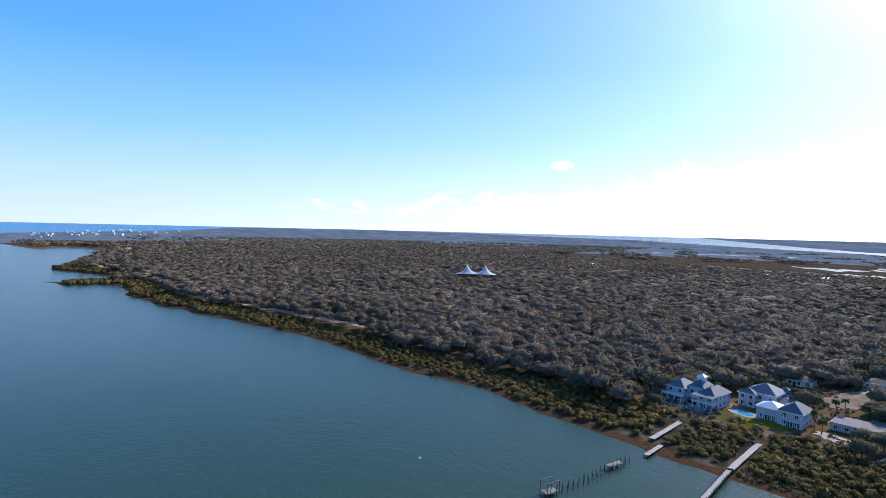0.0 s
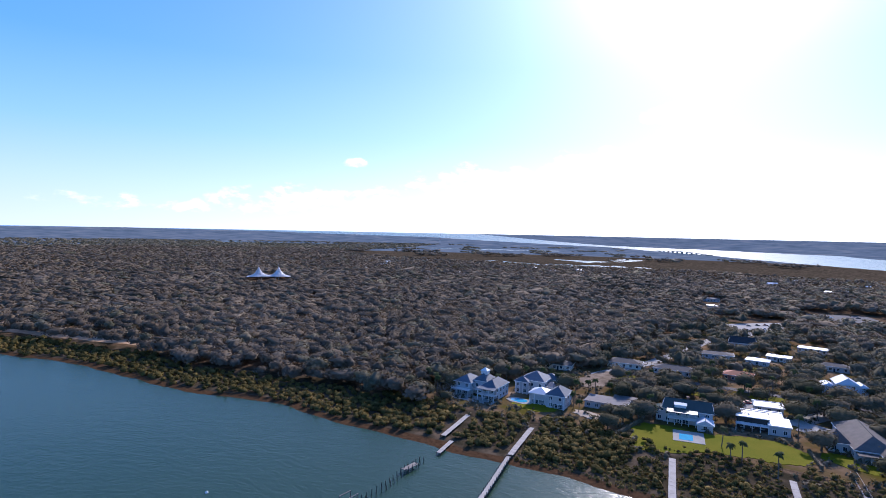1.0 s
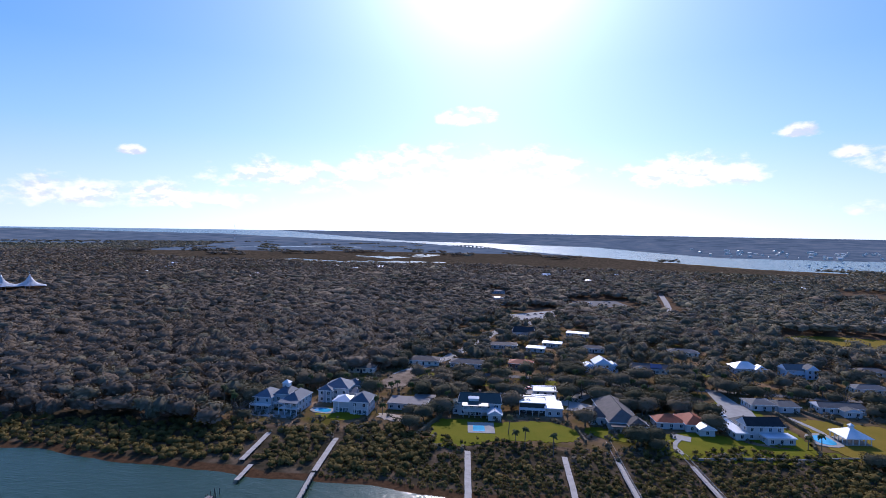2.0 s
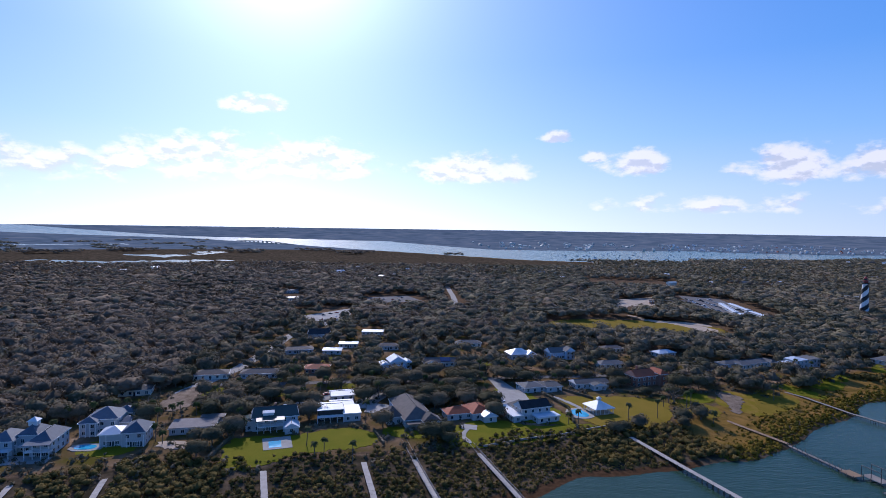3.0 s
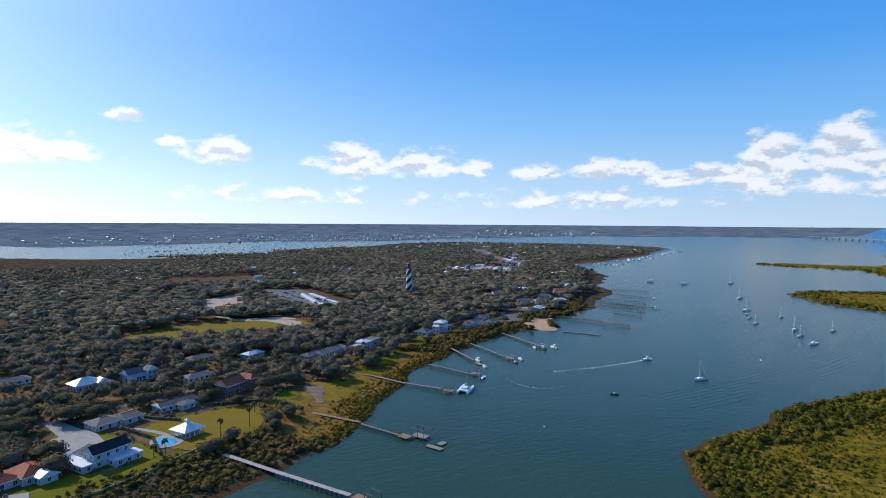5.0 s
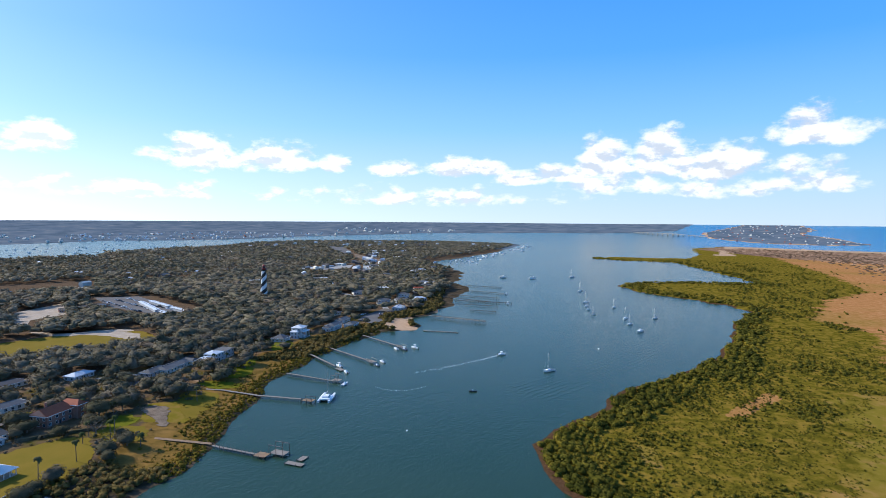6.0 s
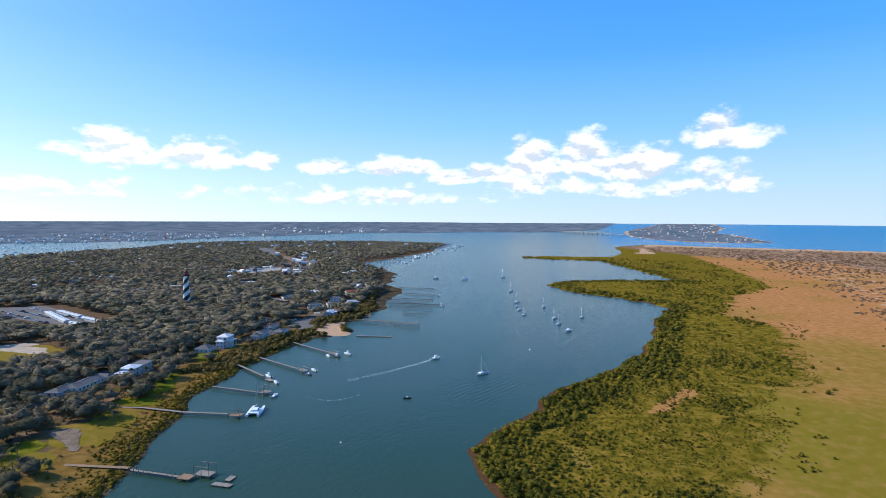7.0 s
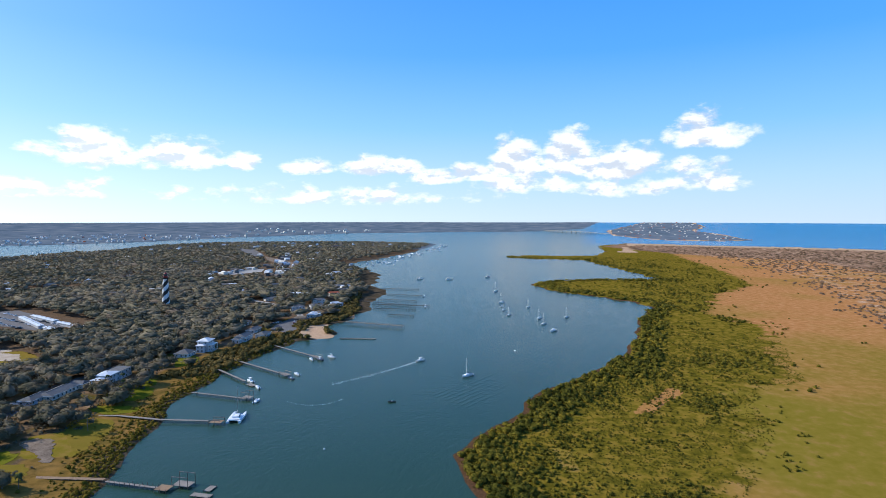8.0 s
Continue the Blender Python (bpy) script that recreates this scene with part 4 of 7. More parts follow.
def build_woods():
    for name, r0, r1, g0, g1, kinds in (("oak_canopy", 200, 560, 8.0, 8.6, NEAR), ("oak_canopy_middle", 560, 1050, 10.2, 13, MIDDLE),
                                        ("oak_canopy_far", 1050, 2150, 13.5, 22, FAR)):
        p = ring_places(r0, r1, g0, g1, -78, 98)
        p = p[wooded(p[:, 0], p[:, 1])]
        size = p[:, 2] * RNG.uniform(0.52, 0.88, len(p))
        size = size * np.where(RNG.uniform(0, 1, len(p)) < 0.2, RNG.uniform(1.25, 1.6, len(p)), 0.95)
        big = np.sin(p[:, 0] / 63) * np.sin(p[:, 1] / 51 + 1)
        h = ground_height(p[:, 0], p[:, 1]) + RNG.uniform(3.0, 6.6, len(p)) + 0.25 * np.minimum(size, 6) + big * 1.0
        # more brown crowns towards -x: the backlight veil there put into leaf colour
        brown = RNG.uniform(0, 1, len(p)) < np.clip(0.45 - (p[:, 0] + 40 - 0.12 * p[:, 1]) / 500, 0.06, 0.88)
        for pick, leaves, words in ((brown, OAK_BROWN, "dense oak woodland canopy, winter brown warmed for backlight veil"), (~brown, OAK, "dense live oak woodland canopy, dull winter green")):
            scatter(name.replace("_middle", "").replace("_far", ""), p[pick], h[pick], size[pick], kinds, leaves, words, "woodland")
    p = np.concatenate([ring_places(2140, 2720, 17, 21, -75, -28), ring_places(2140, 3000, 21, 26, 18, 88)])
    side = np.degrees(np.arctan2(-p[:, 0], p[:, 1]))
    p = p[wooded(p[:, 0], p[:, 1]) & (RNG.uniform(0, 1, len(p)) < np.clip((88 - side) / 24, 0, 1))]
    scatter("oak_canopy", p, ground_height(p[:, 0], p[:, 1]) + 1.5, p[:, 2] * RNG.uniform(0.5, 0.75, len(p)), FAR, OAK, "dense live oak woodland canopy, dull winter green", "woodland", tall=5.0)
    # mangroves along the island's edge
    shrub = [crown(48, 6, 3, 0.18, squash=0.75, seed=40 + s) for s in range(4)]
    small = [crown(24, 6, 3, 0.25, squash=0.75, seed=50 + s) for s in range(4)]
    p = ring_places(140, 460, 3.2, 4.4, -62, 92)
    a, b, c = land_parts(p[:, 0], p[:, 1])
    near_edge = np.where((p[:, 0] > -145) & (p[:, 0] < 120), 6.5 + 5 * drift(p[:, 0], p[:, 1], 18, 12), 3.5)
    edge = 34 + np.where((p[:, 0] > -185) & (p[:, 0] < -80), 11, 0) + 14 * np.clip((p[:, 0] + 120) / 40, 0, 1) - 8 * np.clip((p[:, 0] - 50) / 60, 0, 1)
    keep = (a > np.where(p[:, 0] > 145, 1.0, near_edge) + RNG.uniform(0, 3, len(p))) & (a < edge) & (p[:, 0] < 470) & (RNG.uniform(0, 1, len(p)) < np.where((p[:, 0] > 145) & (a > 17 + 5 * np.sin(p[:, 0] / 9)), 0.07, 0.92))
    for q in SANDS:
        keep &= signed(q, p[:, 0], p[:, 1]) < 0
    for d0 in DOCK_LINES:
        keep &= signed([(d0[0] - 2, d0[1]), (d0[0] + 2, d0[1]), (d0[2] + 2, d0[3]), (d0[2] - 2, d0[3])], p[:, 0], p[:, 1]) < -1.8
    p = p[keep]
    for q, leaves, words in ((p[p[:, 0] < 150], FRINGE, "olive-brown mangrove shrubs lining the muddy shore"), (p[p[:, 0] >= 150], BANK_LEAF, "yellow-green mangrove shrubs lining the grassy bank")):
        scatter("mangrove_fringe", q, ground_height(q[:, 0], q[:, 1]) + RNG.uniform(0.4, 1.3, len(q)), RNG.uniform(1.4, 2.8, len(q)) * np.where(q[:, 0] > 150, 0.58, np.where(np.abs(q[:, 0] - 10) < 75, 0.62, 1.0)), shrub, leaves,
                words, "shrubs")
    tuft = [crown(9, 5, 2, 0.4, squash=0.7, seed=60 + s) for s in range(4)]
    p = ring_places(165, 275, 1.9, 2.1, -32, 34)
    a, b, c = land_parts(p[:, 0], p[:, 1])
    keep = (a > 4) & (a < 47) & (np.abs(p[:, 0] - 10) < 110) & (RNG.uniform(0, 1, len(p)) < np.where(a > 28, 0.38, 0.75))
    for d0 in DOCK_LINES:
        keep &= signed([(d0[0] - 1.5, d0[1]), (d0[0] + 1.5, d0[1]), (d0[2] + 1.5, d0[3]), (d0[2] - 1.5, d0[3])], p[:, 0], p[:, 1]) < -0.6
    p = p[keep]
    scatter("marsh_edge_scrub", p, ground_height(p[:, 0], p[:, 1]) + 0.15, RNG.uniform(0.7, 1.5, len(p)), tuft, FRINGE, "low dark olive scrub between gardens and water", "shrubs")
    p = ring_places(200, 560, 2.0, 2.6, -62, -26)
    a, b, c = land_parts(p[:, 0], p[:, 1])
    keep = (p[:, 0] > 140) & (a > 1.2) & (a < 16 + 16 * drift(p[:, 0], p[:, 1], 22, 3)) & (RNG.uniform(0, 1, len(p)) < np.where(a < 11, 0.85, 0.45))
    for q in SANDS:
        keep &= signed(q, p[:, 0], p[:, 1]) < 0
    for d0 in DOCK_LINES:
        keep &= signed([(d0[0] - 1.5, d0[1]), (d0[0] + 1.5, d0[1]), (d0[2] + 1.5, d0[3]), (d0[2] - 1.5, d0[3])], p[:, 0], p[:, 1]) < -0.6
    p, a = p[keep], a[keep]
    scatter("bank_shrubs", p, ground_height(p[:, 0], p[:, 1]) + 0.15, RNG.uniform(0.7, 1.5, len(p)) * np.where(a < 11, 1.15, 0.75), tuft, BANK_LEAF, "low yellow-green shrubs along the grassy bank", "shrubs")
    p = ring_places(215, 640, 2.0, 3.6, -112, -62)
    x, y = p[:, 0], p[:, 1]
    a, b, c = land_parts(x, y)
    m = signed(MEADOW, x, y)
    patch = drift(x, y, 9, 1) + 0.5 * (drift(x, y, 40, 2) - 0.5)
    p = p[(b > 5) & (m < 6) & (RNG.uniform(0, 1, len(p)) < np.clip((patch - 0.24) * 3, 0.15, 0.95))]
    scatter("marsh_tufts", p, ground_height(p[:, 0], p[:, 1]) + 0.05, RNG.uniform(0.4, 1.0, len(p)), tuft, MANGROVE, "small olive tufts on the salt marsh", "shrubs")
    p = ring_places(460, 1100, 5.0, 9.0, -60, 92)
    a, b, c = land_parts(p[:, 0], p[:, 1])
    sandy = np.full(p[:, 0].shape, -99.0)
    for q in SANDS:
        sandy = np.maximum(sandy, signed(q, p[:, 0], p[:, 1]))
    p = p[(a > 6) & (a < 36) & (sandy < 3)]
    scatter("mangrove_fringe", p, ground_height(p[:, 0], p[:, 1]) + RNG.uniform(0.6, 1.6, len(p)), p[:, 2] * RNG.uniform(0.4, 0.8, len(p)), small, FRINGE,
            "yellow-green mangrove shrubs lining the muddy shore", "shrubs")
    # the marsh opposite: a belt of mangroves along the water, looser scrub behind it, bare meadow beyond
    for r0, r1, g0, g1, kinds in ((215, 420, 3.0, 4.0, shrub), (420, 1800, 4.4, 14, small)):
        p = ring_places(r0, r1, g0, g1, -112, -62)
        x, y = p[:, 0], p[:, 1]
        a, b, c = land_parts(x, y)
        m = signed(MEADOW, x, y)
        patch = drift(x, y, 16, 4) + 0.8 * (drift(x, y, 55, 5) - 0.5)
        belt = b < 12 + 34 * drift(x, y, 45, 6)
        dens = np.where(belt, np.clip((drift(x, y, 11, 7) - 0.26) * 6, 0.12, 0.95), np.clip((patch - 0.38) * 5, 0.08, 0.9))
        dens = np.where(m > 0, np.where((drift(x, y, 13, 8) > 0.66) & (m < 22), 0.8, 0.004), dens * np.where(belt, 1, np.clip(-m / 14, 0.3, 1)))
        dens = np.where(np.hypot(x - 375, (y + 55) * 1.3) < 8, 0.9, dens)
        bare = np.full(x.shape, -99.0)
        for q in BARE:
            bare = np.maximum(bare, signed(q, x, y))
        keep = (b > 3.5) & (RNG.uniform(0, 1, len(p)) < dens) & (bare < 2) & (signed(SCRUB, x, y) < 0)
        p, belt, patch = p[keep], belt[keep], patch[keep]
        s = np.where(belt, RNG.uniform(1.4, 3.5, len(p)), RNG.uniform(0.5, 1.3, len(p)) + np.clip(patch - 0.5, 0, 0.3) * 2.5) * np.clip(p[:, 2] / 4.2, 1, 1.9)
        scatter("marsh_mangroves", p, ground_height(p[:, 0], p[:, 1]) + 0.3 * np.minimum(s, 3.5), s, kinds, MANGROVE, "dark green and olive mangrove scrub on the salt marsh", "shrubs", tall=3.2)
    p = ring_places(600, 2650, 9, 26, -112, -66)
    x, y = p[:, 0], p[:, 1]
    patch = drift(x, y, 60, 9) + 0.35 * (drift(x, y, 220, 10) - 0.5)
    p = p[(signed(SCRUB, x, y) > -25) & ((signed(MARSH, x, y) > 120) | (x < 1500)) & (RNG.uniform(0, 1, len(p)) < np.clip((patch - 0.38) * 6, 0.08, 0.9) * np.clip(0.6 + signed(SCRUB, x, y) / 50, 0.1, 1))]
    scatter("dune_scrub", p, ground_height(p[:, 0], p[:, 1]) + 0.4, p[:, 2] * RNG.uniform(0.14, 0.32, len(p)), small, SCRUB_LEAF, "low grey-brown scrub on pale dunes", "shrubs", tall=2.6)


def palm_mesh(seed, height):
    g = random.Random(seed)
    root = new("palm_tree")
    bm = bmesh.new()
    p, lean = Vector((0, 0, -0.5)), Vector((g.uniform(-.06, .06), g.uniform(-.06, .06), 1))
    for i in range(4):
        q = p + lean * (height + .5) / 4
        tube(bm, p, q, 0.22 - i * .015, 0.21 - i * .015, 7)
        p = q
    part("trunk", bm, BARK, root)
    bm = bmesh.new()
    for i in range(20):
        a, up = g.uniform(0, 6.28), g.uniform(-0.5, 1.2)
        d = Vector((math.cos(a), math.sin(a), 0))
        side = Vector((-d.y, d.x, 0))
        reach, last = g.uniform(1.5, 2.1), None
        for k in range(5):
            s = k / 4
            c = p + d * reach * s + Vector((0, 0, up * s * 1.3 - 1.7 * s * s))
            w = 0.10 + 0.62 * math.sin(min(1, s * 1.1) * 3.0)
            row = [bm.verts.new(c - side * w - Vector((0, 0, w * .4))), bm.verts.new(c), bm.verts.new(c + side * w - Vector((0, 0, w * .4)))]
            if last:
                bm.faces.new((last[0], last[1], row[1], row[0]))
                bm.faces.new((last[1], last[2], row[2], row[1]))
            last = row
    part("crown", bm, PALM, root)
    return root


def tree_mesh(seed, leafy=True):
    """A broad garden oak, about 1 m crown radius times its scale."""
    g = random.Random(seed)
    root = new("oak_tree")
    bm = bmesh.new()
    tube(bm, (0, 0, -0.1), (0.02, 0.01, 0.45), 0.075, 0.055, 7)
    for i in range(6):
        a = i * 1.05 + g.uniform(-.3, .3)
        mid = Vector((0.3 * math.cos(a), 0.3 * math.sin(a), 0.68))
        tube(bm, (0.02, 0.01, 0.42), mid, 0.04, 0.026, 5)
        for s in (-.5, .5):
            tube(bm, mid, mid + Vector((0.32 * math.cos(a + s), 0.32 * math.sin(a + s), g.uniform(.12, .3))), 0.022, 0.008, 4)
    part("trunk", bm, BARK, root)
    v, f, soft = crown(620 if leafy else 90, 10, 5, 0.078 if leafy else 0.06, squash=0.66, drop=-0.5, lumps=11, seed=100 + seed)
    if not leafy:
        f = f[10 * 4 + 4:]
    me = big_mesh("crown", v + np.array([0, 0, 0.72]), f, TREE, True, soft)
    ob = new("crown", me)
    ob.parent = root
    return root

# ---- houses ----
def gable_or_hip(bm, x0, y0, x1, y1, z, rise, hip, over=0.5, along="x"):
    """A roof with thickness over a rectangle; the ridge runs along x or y."""
    x0, y0, x1, y1 = x0 - over, y0 - over, x1 + over, y1 + over
    if along == "x":
        inset = min((x1 - x0) / 2 - .05, (y1 - y0) / 2 * hip)
        ridge = ((x0 + inset, (y0 + y1) / 2), (x1 - inset, (y0 + y1) / 2))
        order = ((x0, y0), (x1, y0), (x1, y1), (x0, y1))
    else:
        inset = min((y1 - y0) / 2 - .05, (x1 - x0) / 2 * hip)
        ridge = (((x0 + x1) / 2, y0 + inset), ((x0 + x1) / 2, y1 - inset))
        order = ((x1, y0), (x1, y1), (x0, y1), (x0, y0))
    low = [bm.verts.new((px, py, z - .18)) for px, py in order]
    e = [bm.verts.new((px, py, z)) for px, py in order]
    r = [bm.verts.new((px, py, z + rise)) for px, py in ridge]
    for f in ((e[0], e[1], r[1], r[0]), (e[2], e[3], r[0], r[1]), (e[3], e[0], r[0]), (e[1], e[2], r[1]), low[::-1]):
        bm.faces.new(f)
    for i in range(4):
        bm.faces.new((low[i], low[(i + 1) % 4], e[(i + 1) % 4], e[i]))
    bmesh.ops.recalc_face_normals(bm, faces=bm.faces)
    return bm


def window(parent, x, y, z, turn, w, h):
    """A framed window whose face looks along -y before the turn."""
    bm = bmesh.new()
    for b in ((-w / 2 - .12, -.09, -h / 2 - .12, -w / 2, .02, h / 2 + .12), (w / 2, -.09, -h / 2 - .12, w / 2 + .12, .02, h / 2 + .12),
              (-w / 2, -.09, h / 2, w / 2, .02, h / 2 + .12), (-w / 2, -.11, -h / 2 - .12, w / 2, .02, -h / 2), (-.04, -.07, -h / 2, .04, .02, h / 2)):
        box(bm, *b)
    ob = part("window", bm, WHITE, parent)
    ob.matrix_basis = pose(x, y, z, 0, 0, turn)
    part("pane", a_box(-w / 2, -.045, -h / 2, w / 2, -.015, h / 2), GLASS, ob, "dark reflecting glass")
    return ob


def wing_windows(root, x0, y0, x1, y1, z, storeys, sides):
    for side in sides:
        n_x = side in "sn"
        length = (x1 - x0) if n_x else (y1 - y0)
        n = max(1, int(length / 3.4))
        for s in range(storeys):
            for i in range(n):
                u = (i + .5) / n
                zz = z + 1.6 + 3.0 * s
                if side == "s":
                    window(root, x0 + u * length, y0, zz, 0, 1.3, 1.5)
                elif side == "n":
                    window(root, x0 + u * length, y1, zz, 180, 1.3, 1.5)
                elif side == "w":
                    window(root, x0, y0 + u * length, zz, -90, 1.3, 1.5)
                else:
                    window(root, x1, y0 + u * length, zz, 90, 1.3, 1.5)


def roof_trim(root, x0, y0, x1, y1, z, rise, hip, axis, wall, over=.55):
    """White boards along the eaves, a cap on the ridge and, under gables, the wall carried up to the roof."""
    bm = bmesh.new()
    a0, b0, a1, b1 = x0 - over, y0 - over, x1 + over, y1 + over
    for b in ((a0 - .06, b0 - .06, a1 + .06, b0 - .005), (a0 - .06, b1 + .005, a1 + .06, b1 + .06), (a0 - .06, b0, a0 - .005, b1), (a1 + .005, b0, a1 + .06, b1)):
        box(bm, b[0], b[1], z - .26, b[2], b[3], z + .05)
    part("fascia", bm, WHITE, root)
    xm, ym = (x0 + x1) / 2, (y0 + y1) / 2
    if axis == "x":
        inset = min((a1 - a0) / 2 - .05, (b1 - b0) / 2 * hip)
        ends = ((a0 + inset, ym), (a1 - inset, ym))
    else:
        inset = min((b1 - b0) / 2 - .05, (a1 - a0) / 2 * hip)
        ends = ((xm, b0 + inset), (xm, b1 - inset))
    if math.dist(*ends) > .6:
        part("ridge_cap", tube(bmesh.new(), (*ends[0], z + rise + .01), (*ends[1], z + rise + .01), .13, .13, 6), R_DARK, root)
    if hip < .3:
        for s in (0, 1):
            bm = bmesh.new()
            if axis == "x":
                w, e = (b1 - b0) / 2, (a0, a1)[s]
                low, top, out = ((e, ym - w * .94), (e, ym + w * .94)), ends[s], Vector((-1 if s == 0 else 1, 0, 0))
            else:
                w, e = (a1 - a0) / 2, (b0, b1)[s]
                low, top, out = ((xm - w * .94, e), (xm + w * .94, e)), ends[s], Vector((0, -1 if s == 0 else 1, 0))
            tri = [Vector((*low[0], z)), Vector((*low[1], z)), Vector((*top, z + rise * .94))]
            near = [bm.verts.new(p + out * .07) for p in tri]
            back = [bm.verts.new(p - out * .05) for p in tri]
            bm.faces.new(near)
            bm.faces.new(back[::-1])
            for i in range(3):
                bm.faces.new((near[i], near[(i + 1) % 3], back[(i + 1) % 3], back[i]))
            bmesh.ops.recalc_face_normals(bm, faces=bm.faces)
            part("gable", bm, wall, root)


def balcony(root, x0, y0, x1, y1, z, roof=None, ground=0.0):
    """A deck on posts along a front, with a rail; roof: the material of a lean-to over it."""
    part("balcony_floor", a_box(x0, y0, z - .22, x1, y1, z), WHITE, root)
    n = max(2, int((x1 - x0) / 2.8) + 1)
    for i in range(n):
        cx = x0 + .16 + (x1 - x0 - .32) * i / (n - 1)
        part("post", a_box(cx - .13, y0 + .03, ground - .4, cx + .13, y0 + .29, z + (2.75 if roof else 1.05)), WHITE, root)
    rail = bmesh.new()
    for zz in (.12, .55, .98):
        box(rail, x0 + .02, y0 + .10, z + zz, x1 - .02, y0 + .18, z + zz + .07)
    part("rail", rail, WHITE, root)
    if roof:
        bm = bmesh.new()
        v = [bm.verts.new(c) for c in ((x0 - .4, y0 - .5, z + 2.75), (x1 + .4, y0 - .5, z + 2.75), (x1 + .4, y1, z + 3.3), (x0 - .4, y1, z + 3.3),
                                       (x0 - .4, y0 - .5, z + 2.9), (x1 + .4, y0 - .5, z + 2.9), (x1 + .4, y1, z + 3.45), (x0 - .4, y1, z + 3.45))]
        for f in ((3, 2, 1, 0), (4, 5, 6, 7), (0, 1, 5, 4), (1, 2, 6, 5), (2, 3, 7, 6), (3, 0, 4, 7)):
            bm.faces.new([v[i] for i in f])
        part("porch_roof", bm, roof, root)


def glass_doors(root, x, y, z, turn, leaves=3):
    """A row of tall glazed doors, white frames."""
    for i in range(leaves):
        d = (i - (leaves - 1) / 2) * 1.25
        window(root, x + d * math.cos(radians(turn)), y + d * math.sin(radians(turn)), z + 1.2, turn, 1.0, 2.0)


def house(x, y, turn, label, wings, wall=None, roof=None, base=0.0, category="house", chimney=None, porch=None):
    """wings: (x0, y0, x1, y1, storeys, rise, hip, ridge axis, sides with windows[, roof material, wall material])."""
    wall, roof = (HOUSE_WHITE if wall in (None, WHITE) else wall), roof or R_GREY
    root = thing("house", x, y, gz(x, y) + base, turn, label, category, "houses along the shore")
    for w in wings:
        x0, y0, x1, y1, storeys, rise, hip, axis, sides = w[:9]
        wr = w[9] if len(w) > 9 and w[9] else roof
        ww = w[10] if len(w) > 10 and w[10] else wall
        top = 3.0 * storeys
        part("wall", a_box(x0, y0, -1.0, x1, y1, top), ww, root)
        if rise > 0:
            roof_trim(root, x0, y0, x1, y1, top + .15, rise, hip, axis, ww)
            part("roof", gable_or_hip(bmesh.new(), x0, y0, x1, y1, top + .15, rise, hip, .55, axis), wr, root)
        else:
            bm = a_box(x0 - .4, y0 - .4, top + .01, x1 + .4, y1 + .4, top + .3)
            part("roof", bm, wr, root)
            part("roof_edge", a_box(x0 - .5, y0 - .5, top - .12, x1 + .5, y1 + .5, top + .008), WHITE, root)
        wing_windows(root, x0, y0, x1, y1, 0, int(storeys), sides)
    x0, y0, x1, y1 = wings[0][:4]
    part("door", a_box(x0 + (x1 - x0) * .5 - .5, y0 - .07, 0, x0 + (x1 - x0) * .5 + .5, y0 + .02, 2.1), R_DARK, root)
    if chimney:
        cx, cy, h = chimney
        part("chimney", box(a_box(cx - .5, cy - .4, 2, cx + .5, cy + .4, h), cx - .6, cy - .5, h, cx + .6, cy + .5, h + .2), BRICK, root)
    if porch:
        px0, py0, px1, py1, ph, pm = porch
        bm = bmesh.new()
        box(bm, px0 - .3, py0 - .3, ph, px1 + .3, py1 + .3, ph + .22)
        part("porch_roof", bm, pm, root)
        part("porch_floor", a_box(px0, py0, -.6, px1, py1, .12), CONCRETE, root)
        n = max(2, int(max(px1 - px0, 1) / 2.6) + 1)
        for i in range(n):
            ux = px0 + .15 + (px1 - px0 - .3) * i / (n - 1)
            uy = py0 + .15
            part("porch_post", a_box(ux - .1, uy - .1, .12, ux + .1, uy + .1, ph), WHITE, root)
    return root


def ranch(x, y, turn, label, w, d, roof, wall=None, storeys=1, rise=2.0, hip=1.0, sides="sew", axis="x", **k):
    return house(x, y, turn, label, [(-w / 2, -d / 2, w / 2, d / 2, storeys, rise, hip, axis, sides)], wall, roof, **k)


# ---- docks and boats ----
DOCK_LINES = []


